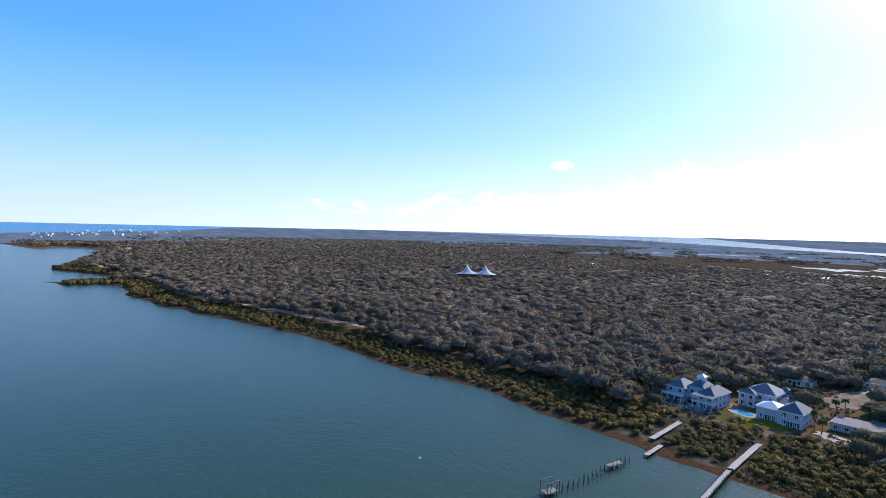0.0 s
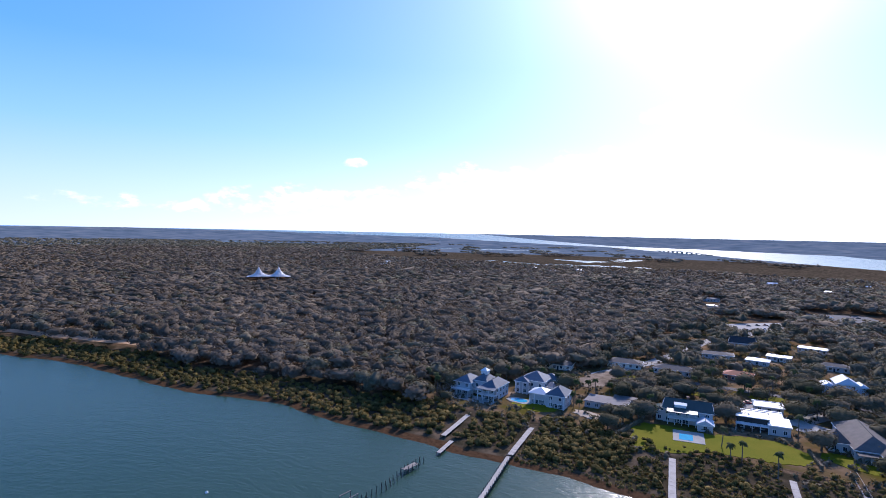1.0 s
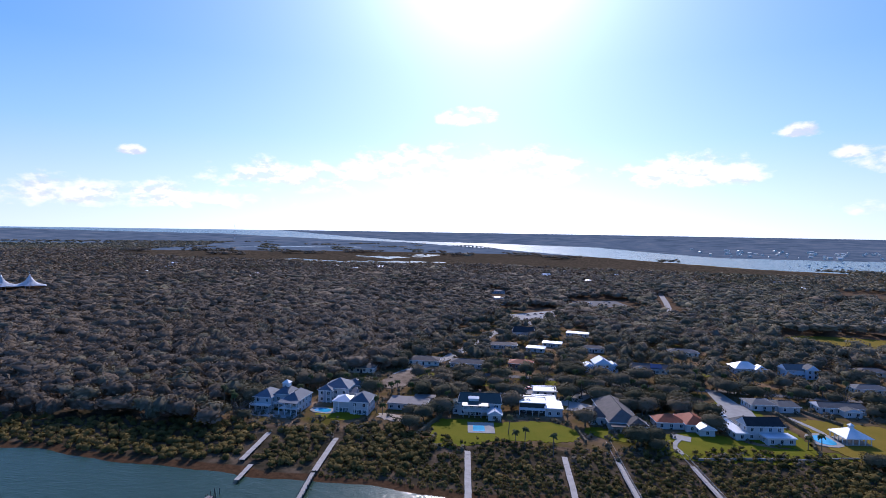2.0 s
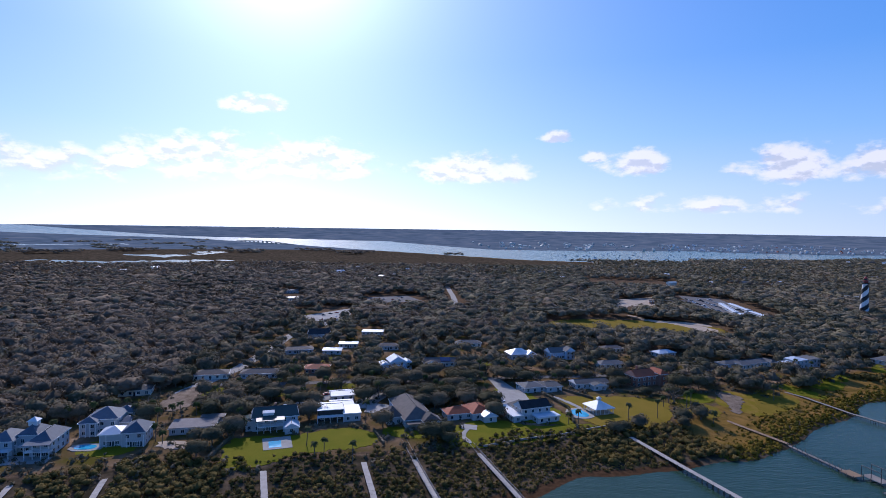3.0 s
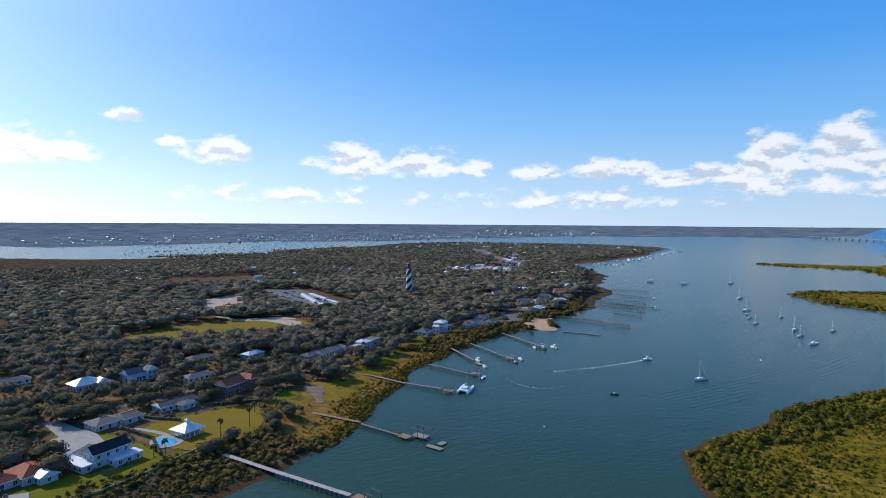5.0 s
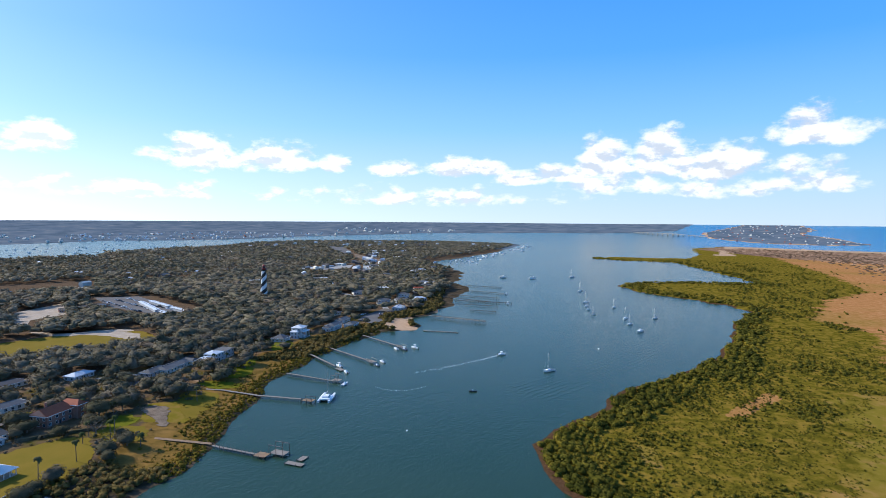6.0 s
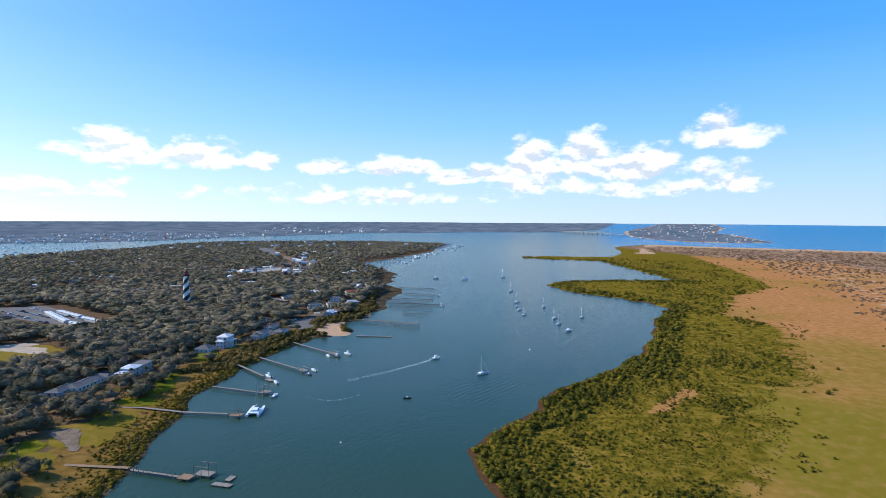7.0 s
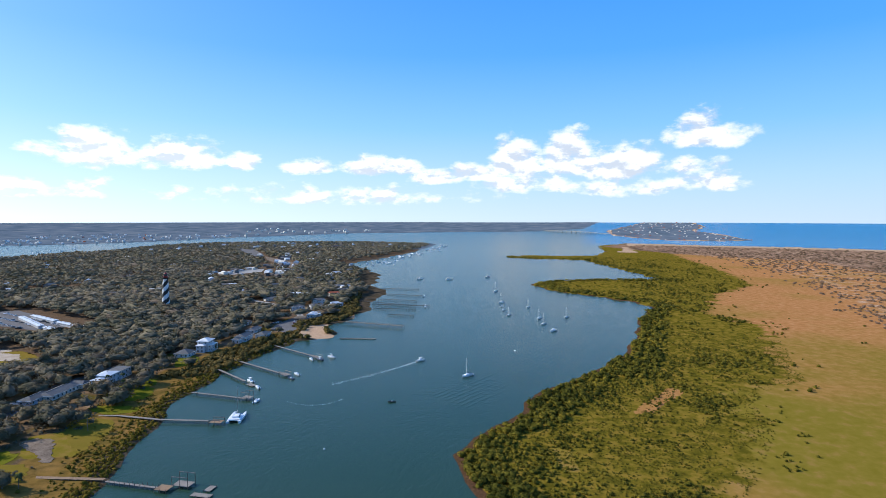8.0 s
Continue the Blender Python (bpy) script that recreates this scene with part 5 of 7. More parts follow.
def dock(pts, width, z, label, wood=None, spacing=3.0, rail=False, posts_up=0.0, deck=True, name="dock"):
    """A timber walkway on piles along a bent line."""
    wood = wood or (WOOD_PALE if pts[0][0] < 120 else WOOD)
    root = thing(name, pts[0][0], pts[0][1], 0, 0, label, "dock", "docks along the shore")
    o = Vector((pts[0][0], pts[0][1], 0))
    g = random.Random(int(pts[0][0] * 7 + pts[0][1]))
    for (ax, ay), (bx, by) in zip(pts, pts[1:]):
        a, b = Vector((ax, ay, 0)) - o, Vector((bx, by, 0)) - o
        DOCK_LINES.append((ax, ay, bx, by))
        run = (b - a).length
        turn = math.degrees(math.atan2(b.y - a.y, b.x - a.x))
        m = pose(a.x, a.y, z, 0, 0, turn)
        if deck:
            k = max(1, round(run / 3.0))
            bay = run / k
            first = None
            for i in range(k):
                if first is None:
                    first = part("deck_section", a_box(.02, -width / 2, -.07, bay - .02, width / 2, .03), wood, root)
                    ob = first
                else:
                    ob = new("deck_section", first.data)
                    ob.parent = root
                ob.matrix_basis = m @ pose(i * bay, g.uniform(-.04, .04), g.uniform(-.03, .03))
            for yy in (-width * .38, width * .38):
                ob = part("beam", a_box(0, yy - .06, -.33, run, yy + .06, -.11), PILE, root)
                ob.matrix_basis = m
        n = max(1, int(run / spacing))
        for i in range(n + 1):
            for s in (-1, 1):
                up = posts_up * g.uniform(.7, 1.3)
                mid = a + (b - a) * (i / n)
                side = Vector((-(b - a).y, (b - a).x, 0)).normalized() * s * (width / 2 + .02)
                c = mid + side
                pp = part("post", tube(bmesh.new(), (0, 0, -3.2 - z), (g.uniform(-.06, .06), g.uniform(-.06, .06), up), .15, .13, 7), PILE, root)
                pp.matrix_basis = pose(c.x, c.y, z)
        if rail:
            for s in (-1, 1):
                for z0, z1 in ((.95, 1.03), (.5, .58)):
                    ob = part("rail", a_box(0, s * width / 2 - .05, z0, run, s * width / 2 + .05, z1), wood, root)
                    ob.matrix_basis = m
    return root


def platform(x, y, turn, w, d, z, label, lift_frame=0.0, roofed=False, wood=None):
    root = thing("dock_platform", x, y, 0, turn, label, "dock", "docks along the shore")
    part("deck", a_box(-w / 2, -d / 2, z - .16, w / 2, d / 2, z), wood or WOOD, root)
    for ix in range(max(2, int(w / 3) + 1)):
        for iy in (-1, 1):
            k = max(2, int(w / 3) + 1)
            cx = -w / 2 + .1 + (w - .2) * ix / (k - 1)
            part("post", tube(bmesh.new(), (cx, iy * (d / 2 + .1), -3.2), (cx, iy * (d / 2 + .1), z + .5 + lift_frame), .15, .13, 7), PILE, root)
    if lift_frame:
        for iy in (-1, 1):
            part("beam", a_box(-w / 2, iy * (d / 2 + .1) - .1, z + lift_frame + .35, w / 2, iy * (d / 2 + .1) + .1, z + lift_frame + .65), WOOD, root)
    if roofed:
        part("roof", gable_or_hip(bmesh.new(), -w / 2, -d / 2, w / 2, d / 2, z + 3.0, 1.4, 1.0), R_METAL, root)
    return root


def hull(bm, length, beam, free, n=9, draft=0.3, stern=0.75):
    """A boat's hull, bow along +x, with a deck."""
    rows = []
    for i in range(n):
        s = i / (n - 1)
        x = -length / 2 + length * s
        w = beam / 2 * (stern + (1 - stern) * min(1, s * 2.5)) * math.sqrt(max(0.0, 1 - max(0, (s - .45) / .55) ** 2.2))
        w = max(w, .03)
        sh = free * (1 + .35 * s * s)
        rows.append([bm.verts.new((x, 0, -draft)), bm.verts.new((x, w * .72, -draft * .4)), bm.verts.new((x, w, sh)), bm.verts.new((x, 0, sh + .05)),
                     bm.verts.new((x, -w, sh)), bm.verts.new((x, -w * .72, -draft * .4))])
    for a, b in zip(rows, rows[1:]):
        for i in range(6):
            bm.faces.new((a[i], b[i], b[(i + 1) % 6], a[(i + 1) % 6]))
    bm.faces.new(rows[0])
    bm.faces.new(rows[-1][::-1])
    bmesh.ops.recalc_face_normals(bm, faces=bm.faces)
    return bm


def cabin(bm, x0, x1, w, z0, z1, rake=.35):
    v = [bm.verts.new(c) for c in ((x0, -w, z0), (x1, -w * .8, z0), (x1, w * .8, z0), (x0, w, z0),
                                   (x0 + rake * .5, -w * .85, z1), (x1 - rake, -w * .66, z1), (x1 - rake, w * .66, z1), (x0 + rake * .5, w * .85, z1))]
    for f in ((4, 5, 6, 7), (0, 1, 5, 4), (1, 2, 6, 5), (2, 3, 7, 6), (3, 0, 4, 7), (3, 2, 1, 0)):
        bm.faces.new([v[i] for i in f])
    return bm


def sailboat(x, y, turn, length, label, colour=None, mast=True):
    root = thing("sailboat", x, y, 0, turn, label, "sailboat", "boats at their moorings")
    part("hull", hull(bmesh.new(), length, length * .31, length * .105), colour or GEL, root)
    part("cabin", cabin(bmesh.new(), -length * .12, length * .24, length * .095, length * .11, length * .17), GEL, root)
    part("cockpit", a_box(-length * .42, -length * .08, length * .11, -length * .16, length * .08, length * .135), NAVY, root)
    if mast:
        part("mast", tube(bmesh.new(), (length * .1, 0, length * .1), (length * .1, 0, length * 1.3), .16, .11, 6), WHITE, root)
        part("boom", tube(bmesh.new(), (length * .1, 0, length * .24), (-length * .34, 0, length * .25), .13, .11, 6), NAVY, root, "furled sail under a dark cover")
        bm = bmesh.new()
        for p in ((length * .49, 0, length * .15), (-length * .49, 0, length * .12), (length * .08, length * .14, length * .12), (length * .08, -length * .14, length * .12)):
            tube(bm, p, (length * .1, 0, length * 1.28), .02, .02, 3)
        part("rigging", bm, ALU, root)
    return root


def motorboat(x, y, turn, length, label, colour=None, tower=True, z=0.0):
    root = thing("motorboat", x, y, z, turn, label, "motorboat", "motorboats")
    part("hull", hull(bmesh.new(), length, length * .33, length * .12, stern=.92), colour or GEL, root)
    part("console", cabin(bmesh.new(), -length * .12, length * .12, length * .08, length * .13, length * .27), GEL, root)
    if tower:
        bm = bmesh.new()
        for sx in (-.13, .1):
            for sy in (-.09, .09):
                tube(bm, (length * sx, length * sy, length * .12), (length * sx, length * sy, length * .36), .03, .03, 5)
        part("tower", bm, ALU, root)
        part("canopy", a_box(-length * .17, -length * .11, length * .36, length * .14, length * .11, length * .372), WHITE, root)
    part("outboard", a_box(-length * .55, -.25, -.1, -length * .49, .25, length * .2), BLACKP, root)
    return root


def catamaran(x, y, turn, length):
    root = thing("catamaran", x, y, 0, turn, "large white sailing catamaran berthed at a timber dock", "catamaran")
    for s in (-1, 1):
        h = part("hull", hull(bmesh.new(), length, length * .115, length * .085), GEL, root)
        h.matrix_basis = pose(0, s * length * .2, 0)
    part("bridge_deck", a_box(-length * .4, -length * .2, length * .07, length * .12, length * .2, length * .115), GEL, root)
    part("saloon", cabin(bmesh.new(), -length * .26, length * .08, length * .13, length * .115, length * .175), GEL, root)
    part("window_band", a_box(-length * .2, -length * .124, length * .132, length * .01, length * .124, length * .155), GLASS, root)
    part("trampoline", a_box(length * .125, -length * .14, length * .085, length * .36, length * .14, length * .09), NAVY, root)
    part("mast", tube(bmesh.new(), (length * .1, 0, length * .2), (length * .1, 0, length * 1.15), .12, .08, 6), ALU, root)
    part("boom", tube(bmesh.new(), (length * .1, 0, length * .27), (-length * .33, 0, length * .28), .17, .14, 6), WHITE, root)
    return root


def car(x, y, turn, paint, label, size=1.0):
    root = thing("car", x, y, gz(x, y) + .06, turn, label, "car", "parked cars")
    root.matrix_basis = root.matrix_basis @ Matrix.Scale(size, 4)
    bm = bmesh.new()
    box(bm, -2.25, -.88, .3, 2.25, .88, .85)
    bmesh.ops.bevel(bm, geom=bm.edges[:], offset=.12, segments=1, affect="EDGES")
    part("body", bm, paint, root)
    part("cabin", cabin(bmesh.new(), -1.5, 1.0, .8, .8, 1.45, .7), GLASS, root)
    part("roof", a_box(-1.1, -.62, 1.452, .35, .62, 1.5), paint, root)
    for wx in (-1.4, 1.4):
        for wy in (-.85, .85):
            part("wheel", tube(bmesh.new(), (wx, wy - .12, .32), (wx, wy + .12, .32), .32, .32, 10), RUBBER, root)
    return root


def pool(x, y, turn, outline, z, label, deck_outline=None, square=False):
    root = thing("pool", x, y, z, turn, label, "swimming pool")

    def soft(pts, times):
        pts = [Vector(p) for p in pts]
        for _ in range(times):
            pts = [q for a, b in zip(pts, pts[1:] + pts[:1]) for q in (a * .75 + b * .25, a * .25 + b * .75)]
        return pts

    for name, pts, top, m, k in (("deck", deck_outline, .10, CONCRETE, 1), ("basin", outline, .16, POOL, 2)):
        bm = bmesh.new()
        ring = soft(pts, 0 if square else k)
        up = [bm.verts.new((p.x, p.y, top)) for p in ring]
        dn = [bm.verts.new((p.x, p.y, -.8)) for p in ring]
        bm.faces.new(up)
        for i in range(len(ring)):
            j = (i + 1) % len(ring)
            bm.faces.new((up[i], dn[i], dn[j], up[j]))
        bmesh.ops.triangulate(bm, faces=[f for f in bm.faces if len(f.verts) > 4])
        bmesh.ops.recalc_face_normals(bm, faces=bm.faces)
        part(name, bm, m, root)
    return root


# ---- lighthouse and tents ----
def lighthouse(x, y, height):
    root = thing("lighthouse", x, y, gz(x, y), 0, "tall lighthouse with black and white spiral bands and red lantern", "lighthouse")
    n, rows = 48, 60
    z0, z1, r0, r1 = 0.0, height * .84, 5.0, 3.0
    for colour, name, lab in ((WHITE, "white_spiral", "white spiral band"), (BLACKP, "black_spiral", "black spiral band")):
        bm, grid = bmesh.new(), {}
        for i in range(rows):
            for j in range(n):
                turn_at = (3.6 * i / rows - 2.0 * j / n) % 1.0
                if (turn_at < .5) != (colour is WHITE):
                    continue
                vs = []
                for a, b in ((i, j), (i, j + 1), (i + 1, j + 1), (i + 1, j)):
                    key = (a, b % n)
                    if key not in grid:
                        s = a / rows
                        r = r0 + (r1 - r0) * s
                        t = 2 * math.pi * b / n
                        grid[key] = bm.verts.new((r * math.cos(t), r * math.sin(t), z0 + (z1 - z0) * s))
                    vs.append(grid[key])
                bm.faces.new(vs)
        part(name, bm, colour, root, lab)
    part("plinth", lathe(bmesh.new(), ((6.2, -1), (6.2, 1.5), (5.4, 2.4), (5.1, 2.5)), 8), WHITE, root)
    part("gallery", lathe(bmesh.new(), ((3.0, z1 - 1.2), (4.3, z1), (4.3, z1 + .35), (2.6, z1 + .36))), BLACKP, root)
    bm = bmesh.new()
    for i in range(24):
        a = 2 * math.pi * i / 24
        tube(bm, (4.15 * math.cos(a), 4.15 * math.sin(a), z1 + .3), (4.15 * math.cos(a), 4.15 * math.sin(a), z1 + 1.5), .04, .04, 4)
    part("railing", lathe(bm, ((4.2, z1 + 1.45), (4.2, z1 + 1.55), (4.1, z1 + 1.56)), 24), BLACKP, root)
    part("watch_room", lathe(bmesh.new(), ((2.4, z1 + .36), (2.4, z1 + 2.6), (2.9, z1 + 2.7), (2.9, z1 + 2.9), (1.9, z1 + 2.95))), REDP, root)
    part("lantern", lathe(bmesh.new(), ((1.7, z1 + 2.9), (1.7, z1 + 5.0)), 12), GLASS, root)
    part("cupola", lathe(bmesh.new(), ((2.2, z1 + 5.0), (2.1, z1 + 5.2), (1.2, z1 + 6.5), (.35, z1 + 7.1), (.35, z1 + 7.5), (.05, z1 + 8.0)), 16), REDP, root, "red domed lantern roof")
    return root


def peaked_tent(x, y, turn):
    """The twin-masted canopy over the open-air theatre."""
    root = thing("theatre_canopy", x, y, gz(x, y), turn, "white twin-peaked tensile canopy above the woods", "canopy")
    nx, ny, L2, W2 = 48, 24, 32.0, 15.0
    peaks = ((-14.5, 0.0), (14.5, 0.0))
    bm, grid = bmesh.new(), []
    for i in range(nx + 1):
        row = []
        for j in range(ny + 1):
            u, v = i / nx * 2 - 1, j / ny * 2 - 1
            scal = 1 - .16 * (math.cos(3.14159 * u * 2.0) * .5 + .5) * abs(v) ** 3
            px, py = u * L2, v * W2 * scal
            h = 8.5 + max(14.5 * math.exp(-math.hypot(px - a, py - b) / 5.0) for a, b in peaks) - 1.5 * max(abs(u), abs(v)) ** 3
            row.append(bm.verts.new((px, py, h)))
        grid.append(row)
    for i in range(nx):
        for j in range(ny):
            bm.faces.new((grid[i][j], grid[i + 1][j], grid[i + 1][j + 1], grid[i][j + 1]))
    bmesh.ops.solidify(bm, geom=bm.faces[:], thickness=.15)
    for f in bm.faces:
        f.smooth = True
    part("canvas", bm, CANVAS, root)
    for a, b in peaks:
        part("mast", tube(bmesh.new(), (a, b, 0), (a, b, 25.2), .35, .2, 8), ALU, root)
    for u in (-1, -.33, .33, 1):
        for v in (-1, 1):
            part("side_mast", tube(bmesh.new(), (u * L2 * .96, v * W2 * .9, 0), (u * L2 * .96, v * W2 * .9, 8.2), .2, .15, 6), ALU, root)
    return root

# ---- docks ----
dock([(-137, 216), (-129, 181)], 2.2, 1.6, "weathered grey timber walkway through the mangroves")
dock([(-124, 180), (-121, 167)], 1.8, .9, "collapsed end of a timber walkway, boards sagging", spacing=4)
dock([(-122, 158), (-121, 148), (-118, 133), (-117.5, 116)], 1.8, 1.0, "row of old bare dock piles with no deck", deck=False, posts_up=.9, spacing=2.2)
platform(-121, 150, 90, 7, 2.2, 1.3, "remaining decked bay of an old dock")
platform(-118, 117, 90, 5, 3.0, 1.0, "low boat platform at the old piles", lift_frame=2.6)
dock([(-107, 221), (-98, 181)], 2.2, 1.6, "weathered grey timber walkway through the mangroves")
dock([(-98, 180), (-90, 151), (-84, 128)], 1.7, 1.3, "narrow timber dock on tall dark piles", posts_up=.8, spacing=2.2)
dock([(-56, 246), (-40, 181), (-36, 164)], 2.4, 1.6, "long pale timber dock from a lawn to the water", spacing=2.6)
dock([(-13, 236), (-6, 196), (-3, 176)], 2.2, 1.6, "pale timber walkway over the marsh edge")
dock([(6, 244), (13, 207), (19, 178)], 2.0, 1.6, "narrow pale timber walkway with rails", rail=True)
dock([(35, 240), (45, 194), (50, 170)], 2.0, 1.5, "pale timber walkway over the marsh edge", rail=True)
dock([(110, 245), (118, 212), (128, 174)], 2.4, 1.8, "long straight timber dock on dark piles", posts_up=.2, spacing=2.6)
platform(129, 170, 100, 5, 5, 1.8, "dock head with a boat lift frame", wood=WOOD_BROWN)
platform(132, 165, 100, 5, 4, 1.0, "timber boat lift with tall piles", lift_frame=3.0)
dock([(72, 185), (84, 168)], 1.2, .8, "row of old bare dock piles with no deck", deck=False, posts_up=.7, spacing=2.0)
dock([(166, 278), (180, 236)], 2.2, 1.2, "brown timber walkway over the marsh", wood=WOOD_BROWN)
dock([(179, 234), (183, 208)], 1.6, 1.1, "narrow dock with paired dark piles", posts_up=1.2, spacing=2.6)
platform(184, 205, 100, 6, 5, 1.2, "square dock head of brown boards", wood=WOOD_BROWN)
platform(190, 200, 100, 8, 5, 1.2, "timber boat lift with tall piles", lift_frame=3.4)
platform(186, 186, 100, 9, 3, .5, "floating dock section, grey boards")
platform(192, 187, 10, 5, 3, .5, "floating dock section, grey boards")
dock([(232, 322), (240, 302), (244, 275), (253, 247)], 1.9, 1.5, "long timber dock with many dark piles", spacing=2.4)
platform(254, 242, 105, 7, 5, 1.5, "dock head of brown boards beside the catamaran", lift_frame=1.0, wood=WOOD_BROWN)
dock([(290, 297), (293, 255)], 1.8, 1.5, "straight timber dock on dark piles", posts_up=.5, spacing=2.6)
platform(296, 256, 95, 6, 5, 1.5, "timber boat lift with tall piles", lift_frame=3.0)
dock([(352, 348), (324, 282)], 1.8, 1.5, "timber dock from a sandy garden", spacing=2.6)
platform(321, 274, 70, 8, 4, .6, "floating dock section, grey boards")
dock([(375, 350), (351, 273)], 1.8, 1.5, "timber dock from the marsh edge", spacing=2.6)
platform(350, 267, 70, 8, 5, 1.4, "dock head with piled boat gear", lift_frame=1.2)
dock([(427, 341), (405, 280)], 1.8, 1.4, "timber dock on dark piles", spacing=2.8)
platform(404, 275, 70, 9, 5, 1.3, "dock head with piled boat gear", lift_frame=1.0)
dock([(548, 335), (550, 264)], 3.4, 2.4, "broad public fishing pier on heavy piles", wood=WOOD, spacing=3.2, posts_up=1.1, rail=True)
dock([(478, 299), (489, 265)], 2.0, .6, "low floating dock beside the ramp", spacing=6)
for ax, ay, bx, by in ((700, 405, 690, 312), (781, 401, 783, 345), (615, 316, 620, 284), (679, 372, 697, 296), (725, 405, 733, 330), (650, 355, 662, 300), (840, 440, 852, 380)):
    dock([(ax, ay), (bx, by)], 1.6, 1.6, "small timber dock on dark piles", wood=PILE, spacing=4, posts_up=.9)

# ---- garden ground ----
sheet("lawn", [(92, 305), (121, 306), (155, 299), (140, 262), (112, 248), (98, 258), (90, 288)], 2.32, DRYLAWN, "wide dry olive-gold lawn", "lawn", soft=1)
sheet("lawn", [(57, 322), (58, 268), (84, 259), (91, 264), (80, 309), (72, 322)], 2.36, LAWN, "mown green lawn round the white house", "lawn", soft=1)
sheet("lawn", [(20, 247), (30, 263), (47, 269), (58, 266), (70, 258), (96, 263), (101, 254), (80, 245), (52, 239), (34, 233)], 2.28, LAWN, "mown green lawn running along the shore houses", "lawn", soft=1)
sheet("lawn", [(-72, 248), (-58, 252), (-45, 250), (-24, 262), (-4, 254), (-8, 236), (-33, 234), (-52, 219), (-66, 216)], 2.30, LAWN, "mown green lawn running down to the marsh", "lawn", soft=1)
sheet("lawn", [(-126, 250), (-108, 248), (-104, 236), (-118, 230), (-130, 236)], 2.30, LAWN, "small green lawn beside the pool", "lawn", soft=1)
sheet("lawn", [(365, 384), (362, 356), (335, 352), (332, 360)], 2.30, LAWN, "bright green lawn beside the white house", "lawn", soft=1)
sheet("lawn", [(-5, 262), (22, 262), (20, 246), (-2, 248)], 2.26, LAWN, "green lawn behind the grey house", "lawn", soft=1)
sheet("lawn", [(262, 350), (292, 352), (285, 320), (258, 316)], 2.30, LAWN, "green garden lawn", "lawn", soft=1)
for cx, cy, s in [(-62, 318, 9), (-30, 330, 8), (-10, 345, 9), (18, 350, 8), (-45, 395, 7), (-18, 420, 9), (-8, 445, 8), (48, 352, 9), (145, 352, 9), (172, 300, 9), (-100, 318, 10), (68, 385, 9)]:
    sheet("lawn", [(cx - s, cy - s), (cx + s, cy - s * .8), (cx + s * 1.1, cy + s), (cx - s * .7, cy + s * .9)], 2.27, LAWN, "small green garden lawn", "lawn", soft=1)
sheet("field", [(160, 566), (150, 515), (190, 500), (262, 465), (305, 450), (326, 543), (229, 574)], 2.34, DRYLAWN, "dry open field ringed by trees", "field", soft=1)
sheet("parking_lot", [(418, 785), (458, 750), (422, 596), (384, 586), (386, 690)], 2.36, ASPHALT, "grey parking lot among trees", "parking lot")
sheet("sand_road", [(250, 592), (289, 540), (295, 480), (318, 520), (280, 566)], 2.40, SANDM, "pale sandy track", "track", soft=1)
sheet("parking_lot", [(-92, 588), (-48, 640), (-44, 590), (-64, 525), (-82, 534)], 2.36, CONCRETE, "pale paved parking lot with cars", "parking lot")
lane("road", [(-76, 545), (-88, 470), (-93, 417), (-100, 370), (-116, 318), (-112, 290)], 8, .16, CONCRETE, "pale worn neighbourhood street")
lane("road", [(86, 890), (82, 760), (74, 620)], 7, .16, CONCRETE, "straight pale road between woods")
sheet("parking_lot", [(40, 700), (-30, 690), (-35, 740), (20, 760)], 2.34, ASPHALT, "asphalt yard with parked cars among trees", "parking lot")
sheet("driveway", [(58, 316), (76, 322), (76, 296), (60, 288)], 2.42, CONCRETE, "pale paved drive beside the white house", "driveway")
sheet("driveway", [(60, 345), (67, 343), (73, 318), (62, 316)], 2.40, CONCRETE, "pale paved drive beside the white house", "driveway")
sheet("driveway", [(-52, 300), (-30, 322), (-22, 316), (-40, 296), (-42, 282), (-50, 282)], 2.40, CONCRETE, "curved pale driveway", "driveway", soft=1)
sheet("driveway", [(-24, 290), (-2, 330), (6, 326), (-12, 288)], 2.40, CONCRETE, "pale driveway between houses", "driveway")
sheet("boat_ramp", [(482, 386), (513, 398), (563, 408), (558, 372), (503, 364), (472, 357)], 2.36, ASPHALT, "grey boat ramp and parking", "parking lot")
lane("street", [(-100, 334), (-20, 338), (60, 344), (150, 350), (200, 352), (265, 392), (330, 402)], 6, .14, ASPHALT, "narrow asphalt street under the trees")

sheet("sandy_yard", [(188, 310), (195, 312), (201, 304), (196, 292), (190, 287), (185, 277), (180, 277), (187, 297)], 2.33, YARD, "bare trampled earth on a building plot", "yard", soft=2)
sheet("lawn", [(158, 303), (176, 285), (174, 276), (160, 265), (152, 285)], 2.24, DRYLAWN, "dry olive lawn beside a boardwalk", "lawn", soft=1)
sheet("lawn", [(242, 335), (259, 307), (251, 299), (236, 311)], 2.30, LAWN, "green garden lawn above the marsh bank", "lawn", soft=1)
sheet("lawn", [(289, 360), (305, 348), (295, 333), (276, 337)], 2.30, LAWN, "green garden lawn above the marsh bank", "lawn", soft=1)
sheet("field", [(221, 321), (237, 304), (226, 287), (206, 279), (193, 272), (204, 294)], 2.26, DRYLAWN, "dry golden grass above the marsh bank", "field", soft=2)
lane("road", [(196, 395), (211, 391), (223, 386), (229, 380), (236, 366)], 5, .16, CONCRETE, "pale sandy lane between gardens")
lane("road", [(649, 556), (642, 543), (631, 514), (621, 487), (600, 440), (560, 404)], 7, .16, CONCRETE, "pale street down to the boat ramp")
